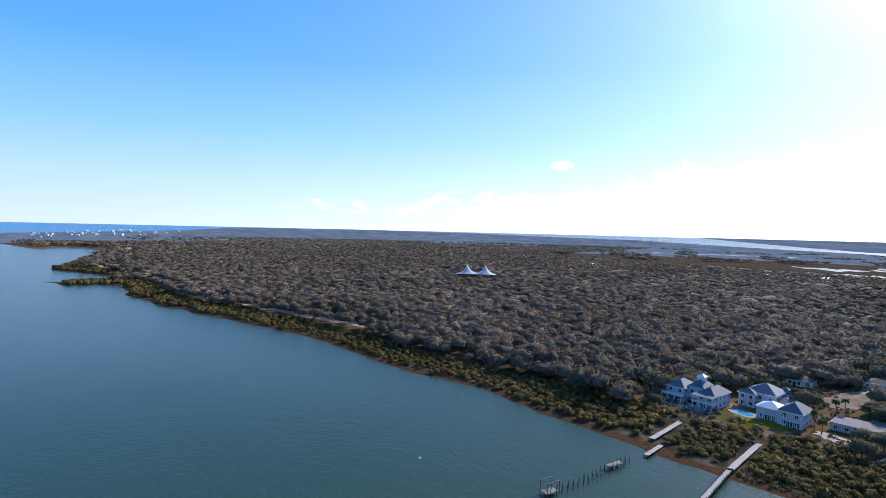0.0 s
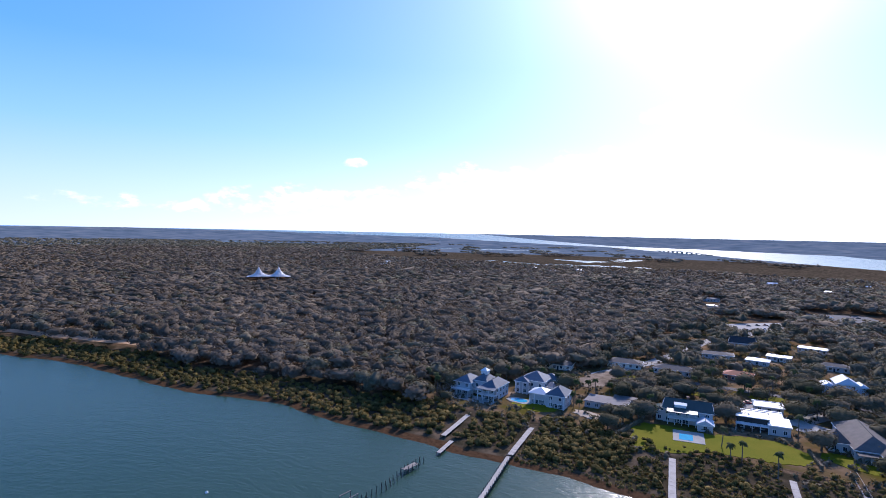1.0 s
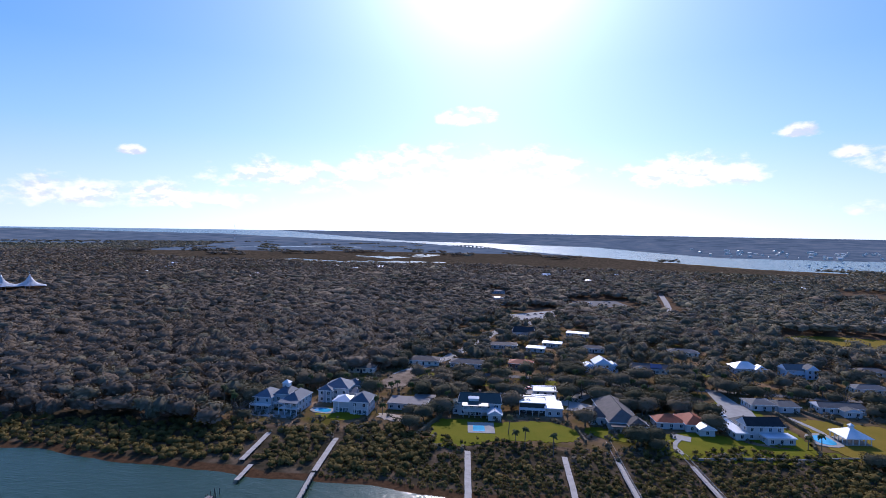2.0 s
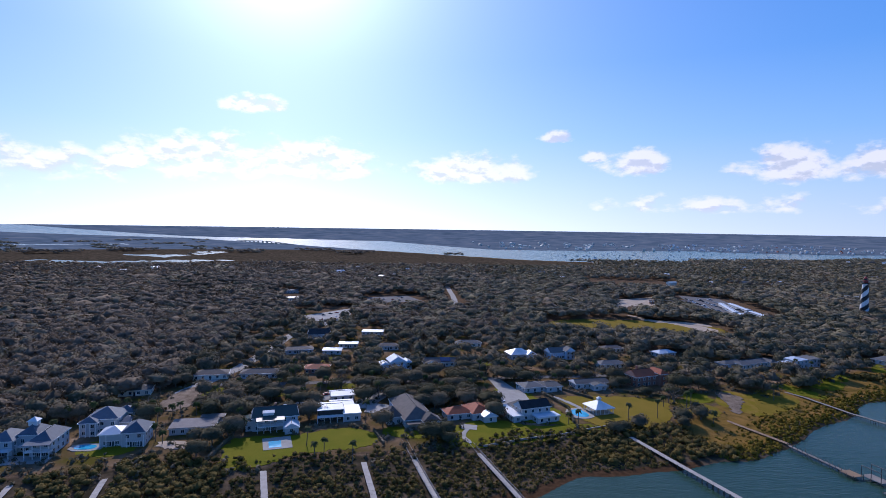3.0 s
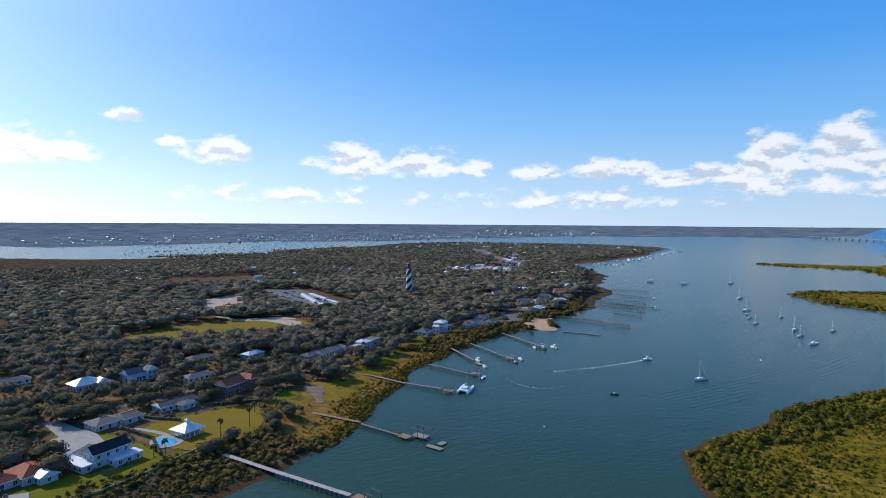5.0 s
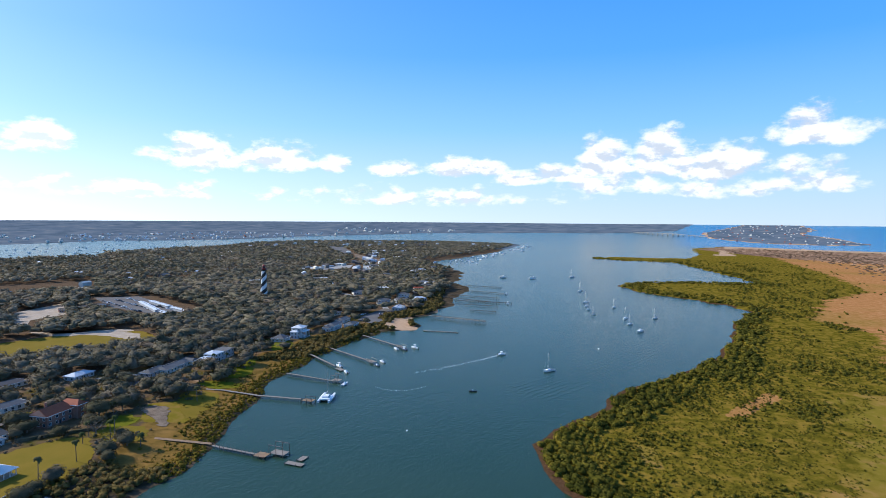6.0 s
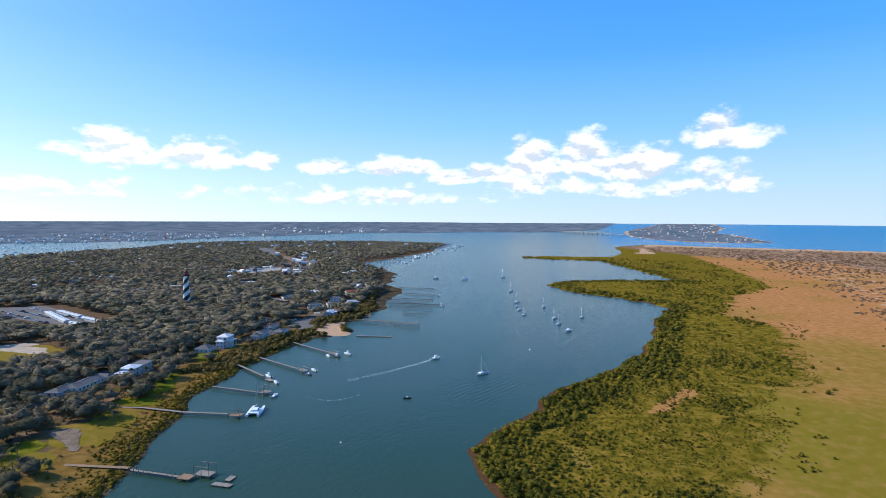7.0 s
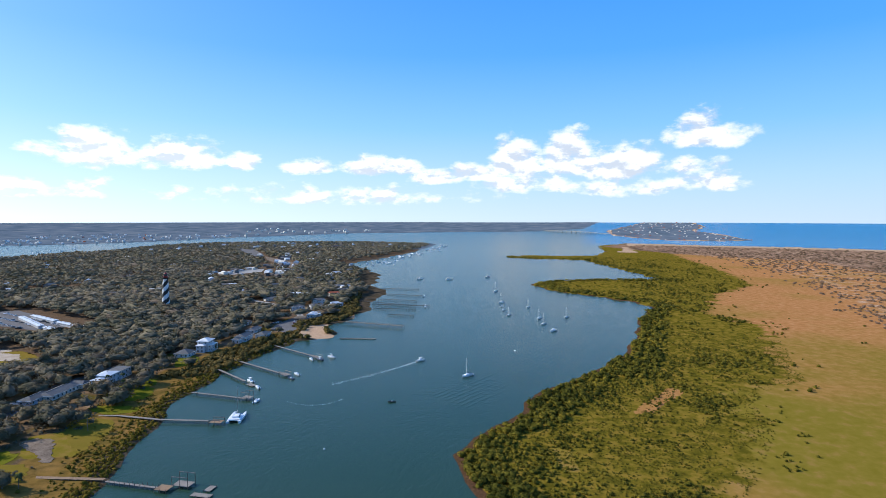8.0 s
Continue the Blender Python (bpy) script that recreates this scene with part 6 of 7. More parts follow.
sheet("parking_lot", [(962, 895), (1055, 858), (989, 812), (909, 826)], 2.36, CONCRETE, "pale paved lot among trees", "parking lot")
sheet("sandy_lot", [(1399, 1136), (1335, 1043), (1210, 874), (1101, 820), (1198, 936), (1285, 1037)], 2.36, YARD, "long brown strip of bare ground and road", "lot")
sheet("sandy_lot", [(1720, 1533), (1664, 1389), (1399, 1136), (1382, 1165)], 2.36, ASPHALT, "long strip of road and shops", "lot")
sheet("parking_lot", [(304, 735), (375, 768), (331, 678), (292, 670), (269, 629), (280, 690)], 2.36, SANDM, "sandy lot beside the brick building", "parking lot")
sheet("sand_road", [(258, 600), (266, 552), (296, 546), (316, 524), (321, 540), (300, 558), (272, 566), (266, 600)], 2.42, SANDM, "pale sandy track", "track", soft=1)

# ---- houses ----
h = house(-148, 240, 5, "large white and pale blue house with slate hip roofs", [
    (-12, -6, -3, 6, 2, 3.0, 1.0, "y", "sew"), (4, -8, 12, 7, 2, 3.2, 1.0, "y", "sew"), (-3, -2, 4, 8, 2.3, 3.0, 1.0, "y", "sn"), (-16, -3, -12, 5, 1, 1.4, 1.0, "y", "s")],
    WHITE, R_SLATE)
balcony(h, -12.6, -9.5, -2.6, -6.06, 3.0)
balcony(h, 3.4, -11, 12.6, -8.06, 3.0, R_SLATE)
balcony(h, -2.4, -5, 3.2, -2.06, 3.0)
for gx, gy in ((-7.5, -6), (8, -8), (0.4, -2)):
    glass_doors(h, gx, gy - .02, 0, 0)
part("terrace", a_box(-17, -15, -.8, 13, -6.2, .1), CONCRETE, h, "pale paved waterside terrace")
part("cupola", gable_or_hip(a_box(-1.1, 1.8, 9.4, 2.1, 5.0, 11.2), -1.1, 1.8, 2.1, 5.0, 11.3, 1.5, 1.0, .4), WHITE, h)
h = house(-129, 263, 6, "white two-storey house with blue slate hip roof and tall columns", [
    (-6, -6, 7, 7, 2.2, 3.8, 1.0, "x", "sew"), (-7.5, -9, -.5, -6, 2, 2.6, 1.0, "y", "sew"), (2, 4, 11, 10, 2, 2.6, 1.0, "y", "se"), (7, -4, 12, 4, 1.4, 1.8, 1.0, "x", "se")], WHITE, R_SLATE)
for cx in (-7.2, -4.9, -3.1, -.8):
    part("column", lathe(bmesh.new(), ((.26, -.4), (.26, .2), (.18, .3), (.16, 5.5), (.24, 5.7), (.24, 5.95)), 10, cx, -9.5), WHITE, h)
glass_doors(h, 3.6, -6.02, 0, 0, 4)
h = house(-112, 247, 8, "white two-storey pool house with blue slate hip roof", [
    (-1, -6, 8, 6, 2, 3.4, 1.0, "y", "sew"), (-10, -4, -1, 5, 1.7, 2.2, 1.0, "y", "sw", R_METAL)], WHITE, R_SLATE)
for cx in (-9.6, -7.3, -1.4, 1.2, 7.6):
    part("column", lathe(bmesh.new(), ((.24, -.4), (.24, .2), (.16, .3), (.15, 4.4), (.22, 4.6), (.22, 4.95)), 10, cx, -6.6 if cx > -1 else -4.6), WHITE, h)
glass_doors(h, 4.6, -6.02, 0, 0, 4)
glass_doors(h, -5.4, -4.02, 0, 0, 4)
house(-90, 261, 8, "low house with flat pale roof beside sandy yard", [(-9, -6, 10, 6, 1, 0, 0, "x", "sew", R_PALE), (2, 6, 12, 11, 1, 0, 0, "x", "ne", R_PALE)], GREYWALL, R_PALE)
h = house(-54, 264, 12, "white two-storey house with long dark green roof", [
    (-10, -5, 10, 6, 2, 3.4, .15, "x", "sew"), (4, -12, 10, -5, 1, 1.8, .1, "y", "sew", R_METAL), (-13, -4, -10, 4, 1.5, 1.2, 1.0, "y", "sw"), (0, 6, 9, 14, 1.4, 2.6, 1.0, "y", "ne", R_METAL)],
    WHITE, R_TEAL, chimney=(0, 1.5, 10.4))
balcony(h, -8, -8.5, 3.6, -5.06, 3.0, R_TEAL)
glass_doors(h, -2.5, -5.02, 0, 0, 5)
part("dormer", gable_or_hip(a_box(-5.4, -4.4, 6.2, -.6, -1, 8.0), -5.4, -4.4, -.6, -1, 8.05, .7, .1, .3), WHITE, h, "white roof terrace dormer")
h = house(-27, 276, 10, "white-roofed house with two-level dark screened porch", [
    (-9, -5, 3, 6, 1.8, 1.2, .1, "x", "sew", R_WHITE, SCREEN), (3, -8, 11, 4, 1.3, 0, 0, "x", "se", R_WHITE), (-2, 6, 9, 15, 1.2, 1.0, .1, "x", "sn", R_WHITE)], WHITE, R_WHITE)
balcony(h, -9.5, -8.5, 3, -5.06, 2.9)
house(-27, 306, 12, "garage with low white gable roof", [(-6, -5, 6, 5, 1, 1.2, .1, "x", "sw", R_WHITE)], WHITE, R_WHITE, category="garage")
house(9, 275, 13, "large single-storey house with broad brown hip roof", [
    (-6, -15, 8, 19, 1.2, 4.4, .9, "y", "ew"), (-13, -9, -6, 3, 1.2, 3.6, .7, "x", "sw"), (2, -19, 10, -12, 1.2, 3.0, .5, "y", "sew")], WHITE, R_BROWN,
    porch=(-5.5, -19, 2, -15.5, 2.9, R_BROWN))
house(38.5, 274, 14, "low white house with red tile hip roof", [
    (-12, -3, 1, 6, 1, 2.4, 1.0, "x", "sw"), (0, -6, 10, 8, 1.1, 2.8, 1.0, "y", "sen"), (4, -11, 10.5, -5, 1, 1.6, .2, "y", "sew", R_METAL)], WHITE, R_RED)
house(71, 271, 17, "white two-storey house with dark roof and sunroom", [
    (-8, -2.5, 8, 5.5, 2, 2.8, .1, "x", "sew"), (-2.5, -8.5, 9.5, -2.5, 1, 0, 0, "x", "sew", R_METAL), (-13, -3, -8, 15, 1, 0, 0, "y", "sw", R_WHITE), (-7, 5.5, 3, 14, 1.2, 2.4, .5, "y", "nw", R_GREY)],
    WHITE, R_DARK)
house(87, 319, 14, "low white house with pale grey roofs", [
    (-12, -4, 1, 7, 1, 1.8, .9, "x", "sw"), (1, -6, 11, 5, 1, 1.6, .3, "x", "sen")], WHITE, R_GREY)
house(119, 325, 10, "low white house with grey gable roof", [(-11, -4, 11, 5, 1, 1.8, .2, "x", "sew"), (-2, -9, 6, -4, 1, 1.2, .1, "y", "se")], WHITE, R_GREY)
house(155, 330, 18, "red-brown two-storey house with steep tiled roof", [
    (-10, -5, 6, 6, 2, 3.2, .2, "x", "sew"), (6, -8, 12, 4, 2.4, 2.4, .8, "y", "sen")], BRICK, R_RED, chimney=(-4, 2, 11))
house(2.5, 369, 14, "white and pale blue house with metal gable roofs", [
    (-5, -6, 5, 5, 2, 3.4, .1, "y", "sew", R_METAL), (-11, -4, -5, 4, 1.3, 1.6, .2, "y", "sw", R_METAL), (5, -4, 10, 4, 1.5, 1.8, .2, "y", "se", R_METAL)], BLUEWALL, R_METAL)
sol = house(35, 378, 4, "long low house with brown roof and solar panels", [(-14, -4, 14, 5, 1, 2.4, .3, "x", "sew"), (-13, -8, -5, -4, 1, 1.8, .2, "y", "s")], CREAM, R_BROWN)
panel = part("solar_panel", a_box(-3.5, -2.2, 0, 3.5, 2.2, .12), SOLAR, sol, "dark blue solar panels")
panel.matrix_basis = pose(1, -1.9, 4.55, 26)
house(92, 400, 12, "house with bright white metal hip roof", [(-8, -6, 8, 6, 1.2, 3.4, 1.0, "x", "sew"), (4, -8, 11, -1, 1.2, 2.4, .4, "y", "se")], WHITE, R_WHITE)
house(122, 400, 14, "two-storey blue house with grey gable roof", [(-9, -5, 7, 5, 1.6, 3.0, .1, "x", "sew"), (2, -8, 9, -2, 2, 2.8, .1, "y", "sew")], BLUEWALL, R_GREY)
ranch(-80, 352, 4, "long low white house with brown roof", 24, 10, R_BROWN)
ranch(-110, 350, 10, "low house with brown hip roof", 20, 11, R_BROWN, CREAM)
ranch(-48, 363, 0, "low brick house with red-brown roof", 15, 11, R_RED, BRICK)
ranch(-70, 418, 12, "low grey house with flat brown roof", 22, 11, R_BROWN, GREYWALL, rise=1.4)
house(-61, 472, 8, "dark-roofed house with white gable end", [(-9, -6, 9, 6, 1.3, 4.0, .2, "x", "sew"), (9, -4, 16, 4, 1, 1.4, .2, "x", "se", R_WHITE)], WHITE, R_DARK)
ranch(-17, 488, -5, "house with pale flat roof", 18, 10, R_WHITE, rise=0)
ranch(-34, 438, 0, "small house with white roof", 14, 9, R_WHITE, rise=.8)
ranch(-44, 415, 0, "small house with pale metal roof", 13, 9, R_METAL, rise=1.4)
ranch(-140, 318, 12, "low house with grey roof among oaks", 16, 10, R_GREY, CREAM)
house(255, 372, 20, "long low house with grey roof among trees", [(-16, -4, 10, 6, 1, 1.8, .4, "x", "sew"), (10, -6, 18, 4, 1, 1.4, .4, "y", "se")], CREAM, R_GREY)
house(290, 371, 20, "white two-storey house with flat grey roofs", [
    (-12, -5, 0, 5, 2, 1.2, 1.0, "x", "sew", R_METAL), (0, -6, 13, 4, 2, 0, 0, "x", "sen", R_GREY), (-18, -4, -12, 4, 1.4, 1.4, 1.0, "x", "sw", R_METAL)], WHITE, R_GREY)
ranch(362, 378, 20, "low pavilion house with pale hip roof", 13, 12, R_GREY, rise=3.0, sides="swe")
house(384, 377, 20, "tall white three-storey house on posts with balconies", [
    (-6, -5, 6, 5, 3, 2.2, 1.0, "x", "sew"), (-10, -3, -6, 4, 2, 1.4, 1.0, "y", "sw")], WHITE, R_WHITE, porch=(-6, -8, 6, -5, 5.6, WHITE))
house(430, 375, 15, "white house with grey roof half hidden by trees", [(-9, -5, 9, 5, 1.5, 2.4, .5, "x", "sew"), (-16, -3, -9, 4, 1.2, 1.6, .5, "x", "sw")], WHITE, R_GREY)
house(465, 392, 15, "white house with pale roof", [(-9, -4, 9, 5, 1, 2.0, .5, "x", "sew")], WHITE, R_GREY)
house(568, 390, 20, "shop with pale roof near the boat ramp", [(-12, -5, 12, 6, 1, 1.6, .5, "x", "sew"), (-4, -8, 6, -5, 1, 1.0, .5, "y", "s")], WHITE, R_METAL)
house(679, 491, -40, "ochre three-storey building with white balconies", [(-12, -6, 12, 6, 3, 0, 0, "x", "sew"), (-4, -9, 4, -6, 3, 0, 0, "x", "s")], YELLOW, R_WHITE)
house(718, 458, -40, "pale house with red roof", [(-8, -5, 8, 5, 2, 2.2, .5, "x", "sew")], CREAM, R_RED)
house(615, 418, -40, "white house with grey hip roof", [(-9, -5, 9, 5, 1.5, 2.4, 1, "x", "sew")], WHITE, R_GREY)
for hx, hy in ((760, 470), (800, 500), (650, 440), (590, 430), (840, 540), (900, 580), (940, 610)):
    ranch(hx, hy, -40, "pale shore house with grey roof", 16, 11, R_GREY, storeys=2, sides="s")
for hx, hy, w, d, rm in ((-153, 786, 44, 16, R_GREY), (-125, 704, 34, 12, R_WHITE), (-118, 668, 26, 10, R_WHITE), (-310, 790, 16, 12, R_WHITE), (-700, 600, 30, 10, R_GREY)):
    ranch(hx, hy, 10, "long low building with flat pale roof", w, d, rm, storeys=1.3, rise=0, sides="s", category="building")
for i in range(3):
    ranch(345 + i * 17, 697 + i * 3, -20, "low brown brick building beside the parking lot", 24, 9, R_BROWN, BRICK, rise=1.2, hip=.1, sides="s", category="building")
for hx, hy, turn, w, d, st, rise, rm, wm, words in (
        (868, 625, -40, 18, 10, 2, 2.4, R_GREY, WHITE, "white two-storey house with grey roof"), (989, 624, -40, 20, 10, 2, 2.0, R_METAL, WHITE, "white shore house with pale metal roof"),
        (1055, 632, -40, 16, 9, 2, 2.4, R_GREY, WHITE, "white shore house with grey roof"), (694, 606, -30, 17, 10, 1.5, 2.2, R_METAL, WHITE, "white house with pale metal roof among trees"),
        (682, 543, -35, 14, 10, 2.2, 2.6, R_GREY, WHITE, "tall white house with steep grey roof"), (655, 515, -35, 30, 12, 1, 2.4, R_GREY, CREAM, "long hall with grey roof beside the street"),
        (796, 484, -40, 18, 10, 2, 2.2, R_METAL, CREAM, "cream shore house with pale metal roof"), (647, 411, -40, 18, 10, 1, 2.2, R_METAL, BLUEWALL, "low blue-grey house near the shore"),
        (488, 427, 10, 22, 9, 1, 1.8, R_GREY, CREAM, "long low house with grey roof among trees"), (447, 366, 15, 16, 9, 1.4, 2.0, R_GREY, WHITE, "white house with grey roof above the lawn"),
        (928, 897, -20, 30, 12, 1, 0, R_WHITE, WHITE, "low white shop with flat roof"), (925, 853, -20, 26, 12, 1, 0, R_WHITE, WHITE, "low white shop with flat roof"),
        (977, 868, -20, 24, 12, 1, 0, R_METAL, WHITE, "low white shop with flat pale roof"), (1035, 880, -20, 26, 12, 1, 0, R_WHITE, WHITE, "low white shop with flat roof"),
        (238, 372, 20, 20, 8, 1, 1.6, R_GREY, GREYWALL, "long low house with grey roof among trees"), (150, 372, 8, 18, 9, 1, 1.8, R_GREY, CREAM, "low house with grey roof among oaks"),
        (60, 440, 6, 20, 9, 1, 1.8, R_GREY, CREAM, "low house with grey roof among oaks"), (-3, 430, 0, 16, 9, 1, 1.6, R_BROWN, WHITE, "low white house with brown roof"),
        (170, 420, 12, 18, 9, 1, 1.8, R_BROWN, CREAM, "low house with brown roof among oaks"), (205, 405, 18, 16, 9, 1, 1.8, R_METAL, WHITE, "low white house with metal roof")):
    ranch(hx, hy, turn, words, w, d, rm, wm, storeys=st, rise=rise, sides="sew" if hy < 440 and hx < 480 else "s")
for (ax, ay), (bx, by) in (((422, 686), (393, 606)), ((433, 682), (419, 622)), ((416, 614), (406, 558)), ((392, 598), (385, 572))):
    ranch((ax + bx) / 2, (ay + by) / 2, math.degrees(math.atan2(ay - by, ax - bx)), "long low storage shed with white metal roof", math.dist((ax, ay), (bx, by)) - 1, 5.5, R_METAL, GREYWALL, rise=.7, hip=.1, sides="s", category="shed")
for i in range(34):
    row, k = i % 3, i // 3
    cx, cy = 436 - row * 15 - k * 2.2, 735 - k * 11.5 + row * 4
    car(cx, cy, 110 + (i % 2) * 180, CARWHITE if i * 7 % 5 < 3 else CARDARK, "parked van in the far lot" if i % 4 == 0 else "parked car in the far lot", 1.5 if i % 4 == 0 else 1.0)
for i in range(7):
    car(494 + i * 4, 404 - i * .4, 95, CARWHITE if i % 3 else CARDARK, "parked car beside the boat ramp")
gaz = thing("gazebo", 107.5, 279.5, 2.3, 16, "white open pavilion with pyramid roof and cupola", "pavilion")
part("roof", gable_or_hip(bmesh.new(), -5.4, -5.4, 5.4, 5.4, 3.1, 3.2, 1.0, .7), R_WHITE, gaz)
part("cupola", gable_or_hip(a_box(-.8, -.8, 5.6, .8, .8, 6.9), -.8, -.8, .8, .8, 7.1, .9, 1.0, .3), WHITE, gaz)
part("floor", a_box(-5.6, -5.6, -.5, 5.6, 5.6, .2), CONCRETE, gaz)
for i in range(5):
    for px, py in ((-5.2 + 2.6 * i, -5.2), (-5.2 + 2.6 * i, 5.2), (-5.2, -5.2 + 2.6 * i), (5.2, -5.2 + 2.6 * i)):
        if (abs(px) > 5 and abs(py) > 5 and i not in (0,)) and px != py:
            continue
        part("post", a_box(px - .14, py - .14, .2, px + .14, py + .14, 3.1), WHITE, gaz)

pool(96, 276.5, 0, [(-3.8, 3.6), (0, 6.4), (3.0, 5.4), (5.2, -3), (1.6, -6.4), (-3.4, -4)], 2.40, "curved bright blue swimming pool with pale deck", [(-6.4, 5), (0, 9), (5.6, 8), (8, -4), (2, -9), (-6, -6)])
pool(-49.5, 241.5, 14, [(-2.6, -3.6), (2.6, -3.6), (2.6, 3.6), (-2.6, 3.6)], 2.36, "small blue swimming pool on a white terrace", [(-5, -5.5), (7, -5.5), (7, 8), (-5, 8)], square=True)
pool(-127, 241.5, 0, [(-4, -2.4), (3, -2.8), (5, 0), (3, 2.8), (-4, 2.4)], 2.36, "round-ended blue swimming pool beside the house", [(-6, -4), (7, -4.4), (8, 4), (-6, 4)])
sheet("path", [(92, 306), (100, 290), (101, 282), (99, 282), (97, 290), (90, 305)], 2.44, CONCRETE, "pale curved garden path", "path", soft=2)
for i, (cx, cy) in enumerate(((58.7, 306), (59, 301.5), (59.6, 297))):
    car(cx, cy, 8, CARWHITE if i != 1 else CARWHITE, "white car parked on the drive")

CARRED = mat("car_paint_red", (0.35, 0.03, 0.03), 0.25)
for i, (cx, cy, ct) in enumerate(((-60, 545, 20), (-57, 549, 20), (-66, 556, 20), (-70, 563, 100), (-62, 572, 100), (-58, 580, 100), (-72, 590, 20), (-66, 600, 20), (-60, 606, 20), (-55, 560, 20), (-88, 560, 70), (-80, 520, 70),
                                  (8, 712, 10), (0, 716, 10), (-12, 720, 10), (-20, 715, 10), (12, 735, 10),
                                  (515, 380, 40), (520, 384, 40), (526, 388, 40), (534, 386, 40), (-44, 306, 60), (-8, 318, 60), (-36, 312, 30))):
    car(cx, cy, ct, (CARWHITE, CARDARK, CARDARK, CARRED, CARWHITE)[i % 5], ("white", "dark", "dark", "red", "white")[i % 5] + " car parked on pale paving")

# ---- landmarks and boats ----
lighthouse(533, 587, 48.0)
peaked_tent(-713, 530, 53)
catamaran(265, 237, 26, 16)
for i, (bx, by, ln) in enumerate(((401, 140, 10), (630, 128, 9), (664, 140, 11), (685, 111, 9), (743, 171, 10), (672, 179, 8), (707, 195, 9), (768, 215, 12), (885, 257, 13), (1093, 334, 13), (735, 205, 9))):
    sailboat(bx, by, 150 + (i * 37) % 25, ln * 1.05, "white sailboat moored with sails furled")
motorboat(596, 111, 160, 11, "long white motor yacht at its mooring", tower=False)
motorboat(429, 191, -36, 8, "white speedboat under way")
motorboat(326, 166, 120, 5, "small dark open boat", BLACKP, tower=False)
motorboat(1006, 445, 140, 13, "white motor yacht far up the channel")
motorboat(1019, 393, -60, 7, "small boat with a plume of spray", tower=False)
motorboat(328, 281, 70, 8, "white sport fishing boat on a lift")
motorboat(294, 247, 10, 7, "white skiff beside the dock", tower=False)
motorboat(400, 270, 70, 8, "dark boat at the dock head", NAVY)
for bx, by in ((247, 165), (494, 127), (-160, 96)):
    b = thing("mooring_buoy", bx, by, 0, 0, "small pale mooring buoy", "buoy")
    part("float", lathe(bmesh.new(), ((.1, -.4), (.5, -.2), (.55, .15), (.3, .45), (.05, .6)), 10), WHITE, b)

motorboat(356, 261, 70, 7, "white skiff beside the dock", tower=False)
motorboat(411, 266, 80, 8, "white fishing boat beside the dock")
motorboat(398, 277, 60, 7, "white skiff beside the dock", tower=False)
motorboat(345, 258, 75, 6, "small dark open boat", NAVY, tower=False)
motorboat(694, 300, 20, 9, "white fishing boat beside the dock")
motorboat(786, 342, 10, 9, "white motor yacht at the dock", tower=False)
motorboat(318, 266, 60, 7, "white skiff on a floating dock", tower=False)


def marina(places, label):
    """Far berthed boats, too small to tell apart: plain hulls with a cabin each."""
    V, F = [], []
    for x, y in places:
        t, ln = RNG.uniform(0, 3.1), RNG.uniform(7, 13)
        c, n, k, z = math.cos(t), math.sin(t), len(V), float(lift(x, y))
        for u, v, q in ((-.5, -.16, 0), (.2, -.16, 0), (.5, 0, 0), (.2, .16, 0), (-.5, .16, 0), (-.5, -.17, .14), (.2, -.17, .15), (.52, 0, .18), (.2, .17, .15), (-.5, .17, .14),
                        (-.25, -.1, .14), (.1, -.1, .14), (.1, .1, .14), (-.25, .1, .14), (-.22, -.09, .3), (.04, -.09, .3), (.04, .09, .3), (-.22, .09, .3)):
            V.append((x + (u * c - v * n) * ln, y + (u * n + v * c) * ln, z + q * ln))
        F += [[k + i for i in f] for f in ((0, 1, 6, 5), (1, 2, 7, 6), (2, 3, 8, 7), (3, 4, 9, 8), (4, 0, 5, 9), (5, 6, 7, 8, 9), (10, 11, 15, 14), (11, 12, 16, 15), (12, 13, 17, 16), (13, 10, 14, 17), (14, 15, 16, 17))]
    me = bpy.data.meshes.new("marina_boats")
    me.from_pydata(V, [], F)
    me.materials.append(GEL)
    tagged(new("marina_boats", me), label, "boats", kind="stuff")


marina(in_shape([(1180, 590), (1400, 690), (1780, 760), (1800, 800), (1480, 765), (1300, 745)], 34) + in_shape([(1900, 760), (2300, 880), (2340, 930), (1900, 830)], 30), "white boats berthed in a far marina")
marina(in_shape([(500, 1800), (1000, 1750), (1500, 2050), (1300, 2300), (700, 2250)], 60), "white boats moored on the far river")


def hedge(px, py, qx, qy, h, label):
    """A clipped garden hedge of leaf clumps on a solid core."""
    run = math.hypot(qx - px, qy - py)
    root = thing("hedge", px, py, gz(px, py), math.degrees(math.atan2(qy - py, qx - px)), label, "hedge")
    part("core", a_box(0, -.45, -.3, run, .45, h * .85), TREE_FAR, root)
    g = np.random.default_rng(abs(int(px * 13 + py)))
    n = int(run * 9)
    c = np.stack([g.uniform(0, run, n), g.choice([-1, 1], n) * g.uniform(.1, .5, n), g.uniform(.1, h, n)], -1)
    u, w = g.normal(size=(n, 3)) * .22, g.normal(size=(n, 3)) * .22
    v = np.stack([c - u, c + w, c + u, c - w], 1).reshape(-1, 3)
    ob = new("leaves", big_mesh("leaves", v, np.arange(4 * n).reshape(-1, 4), TREE_FAR))
    ob.parent = root


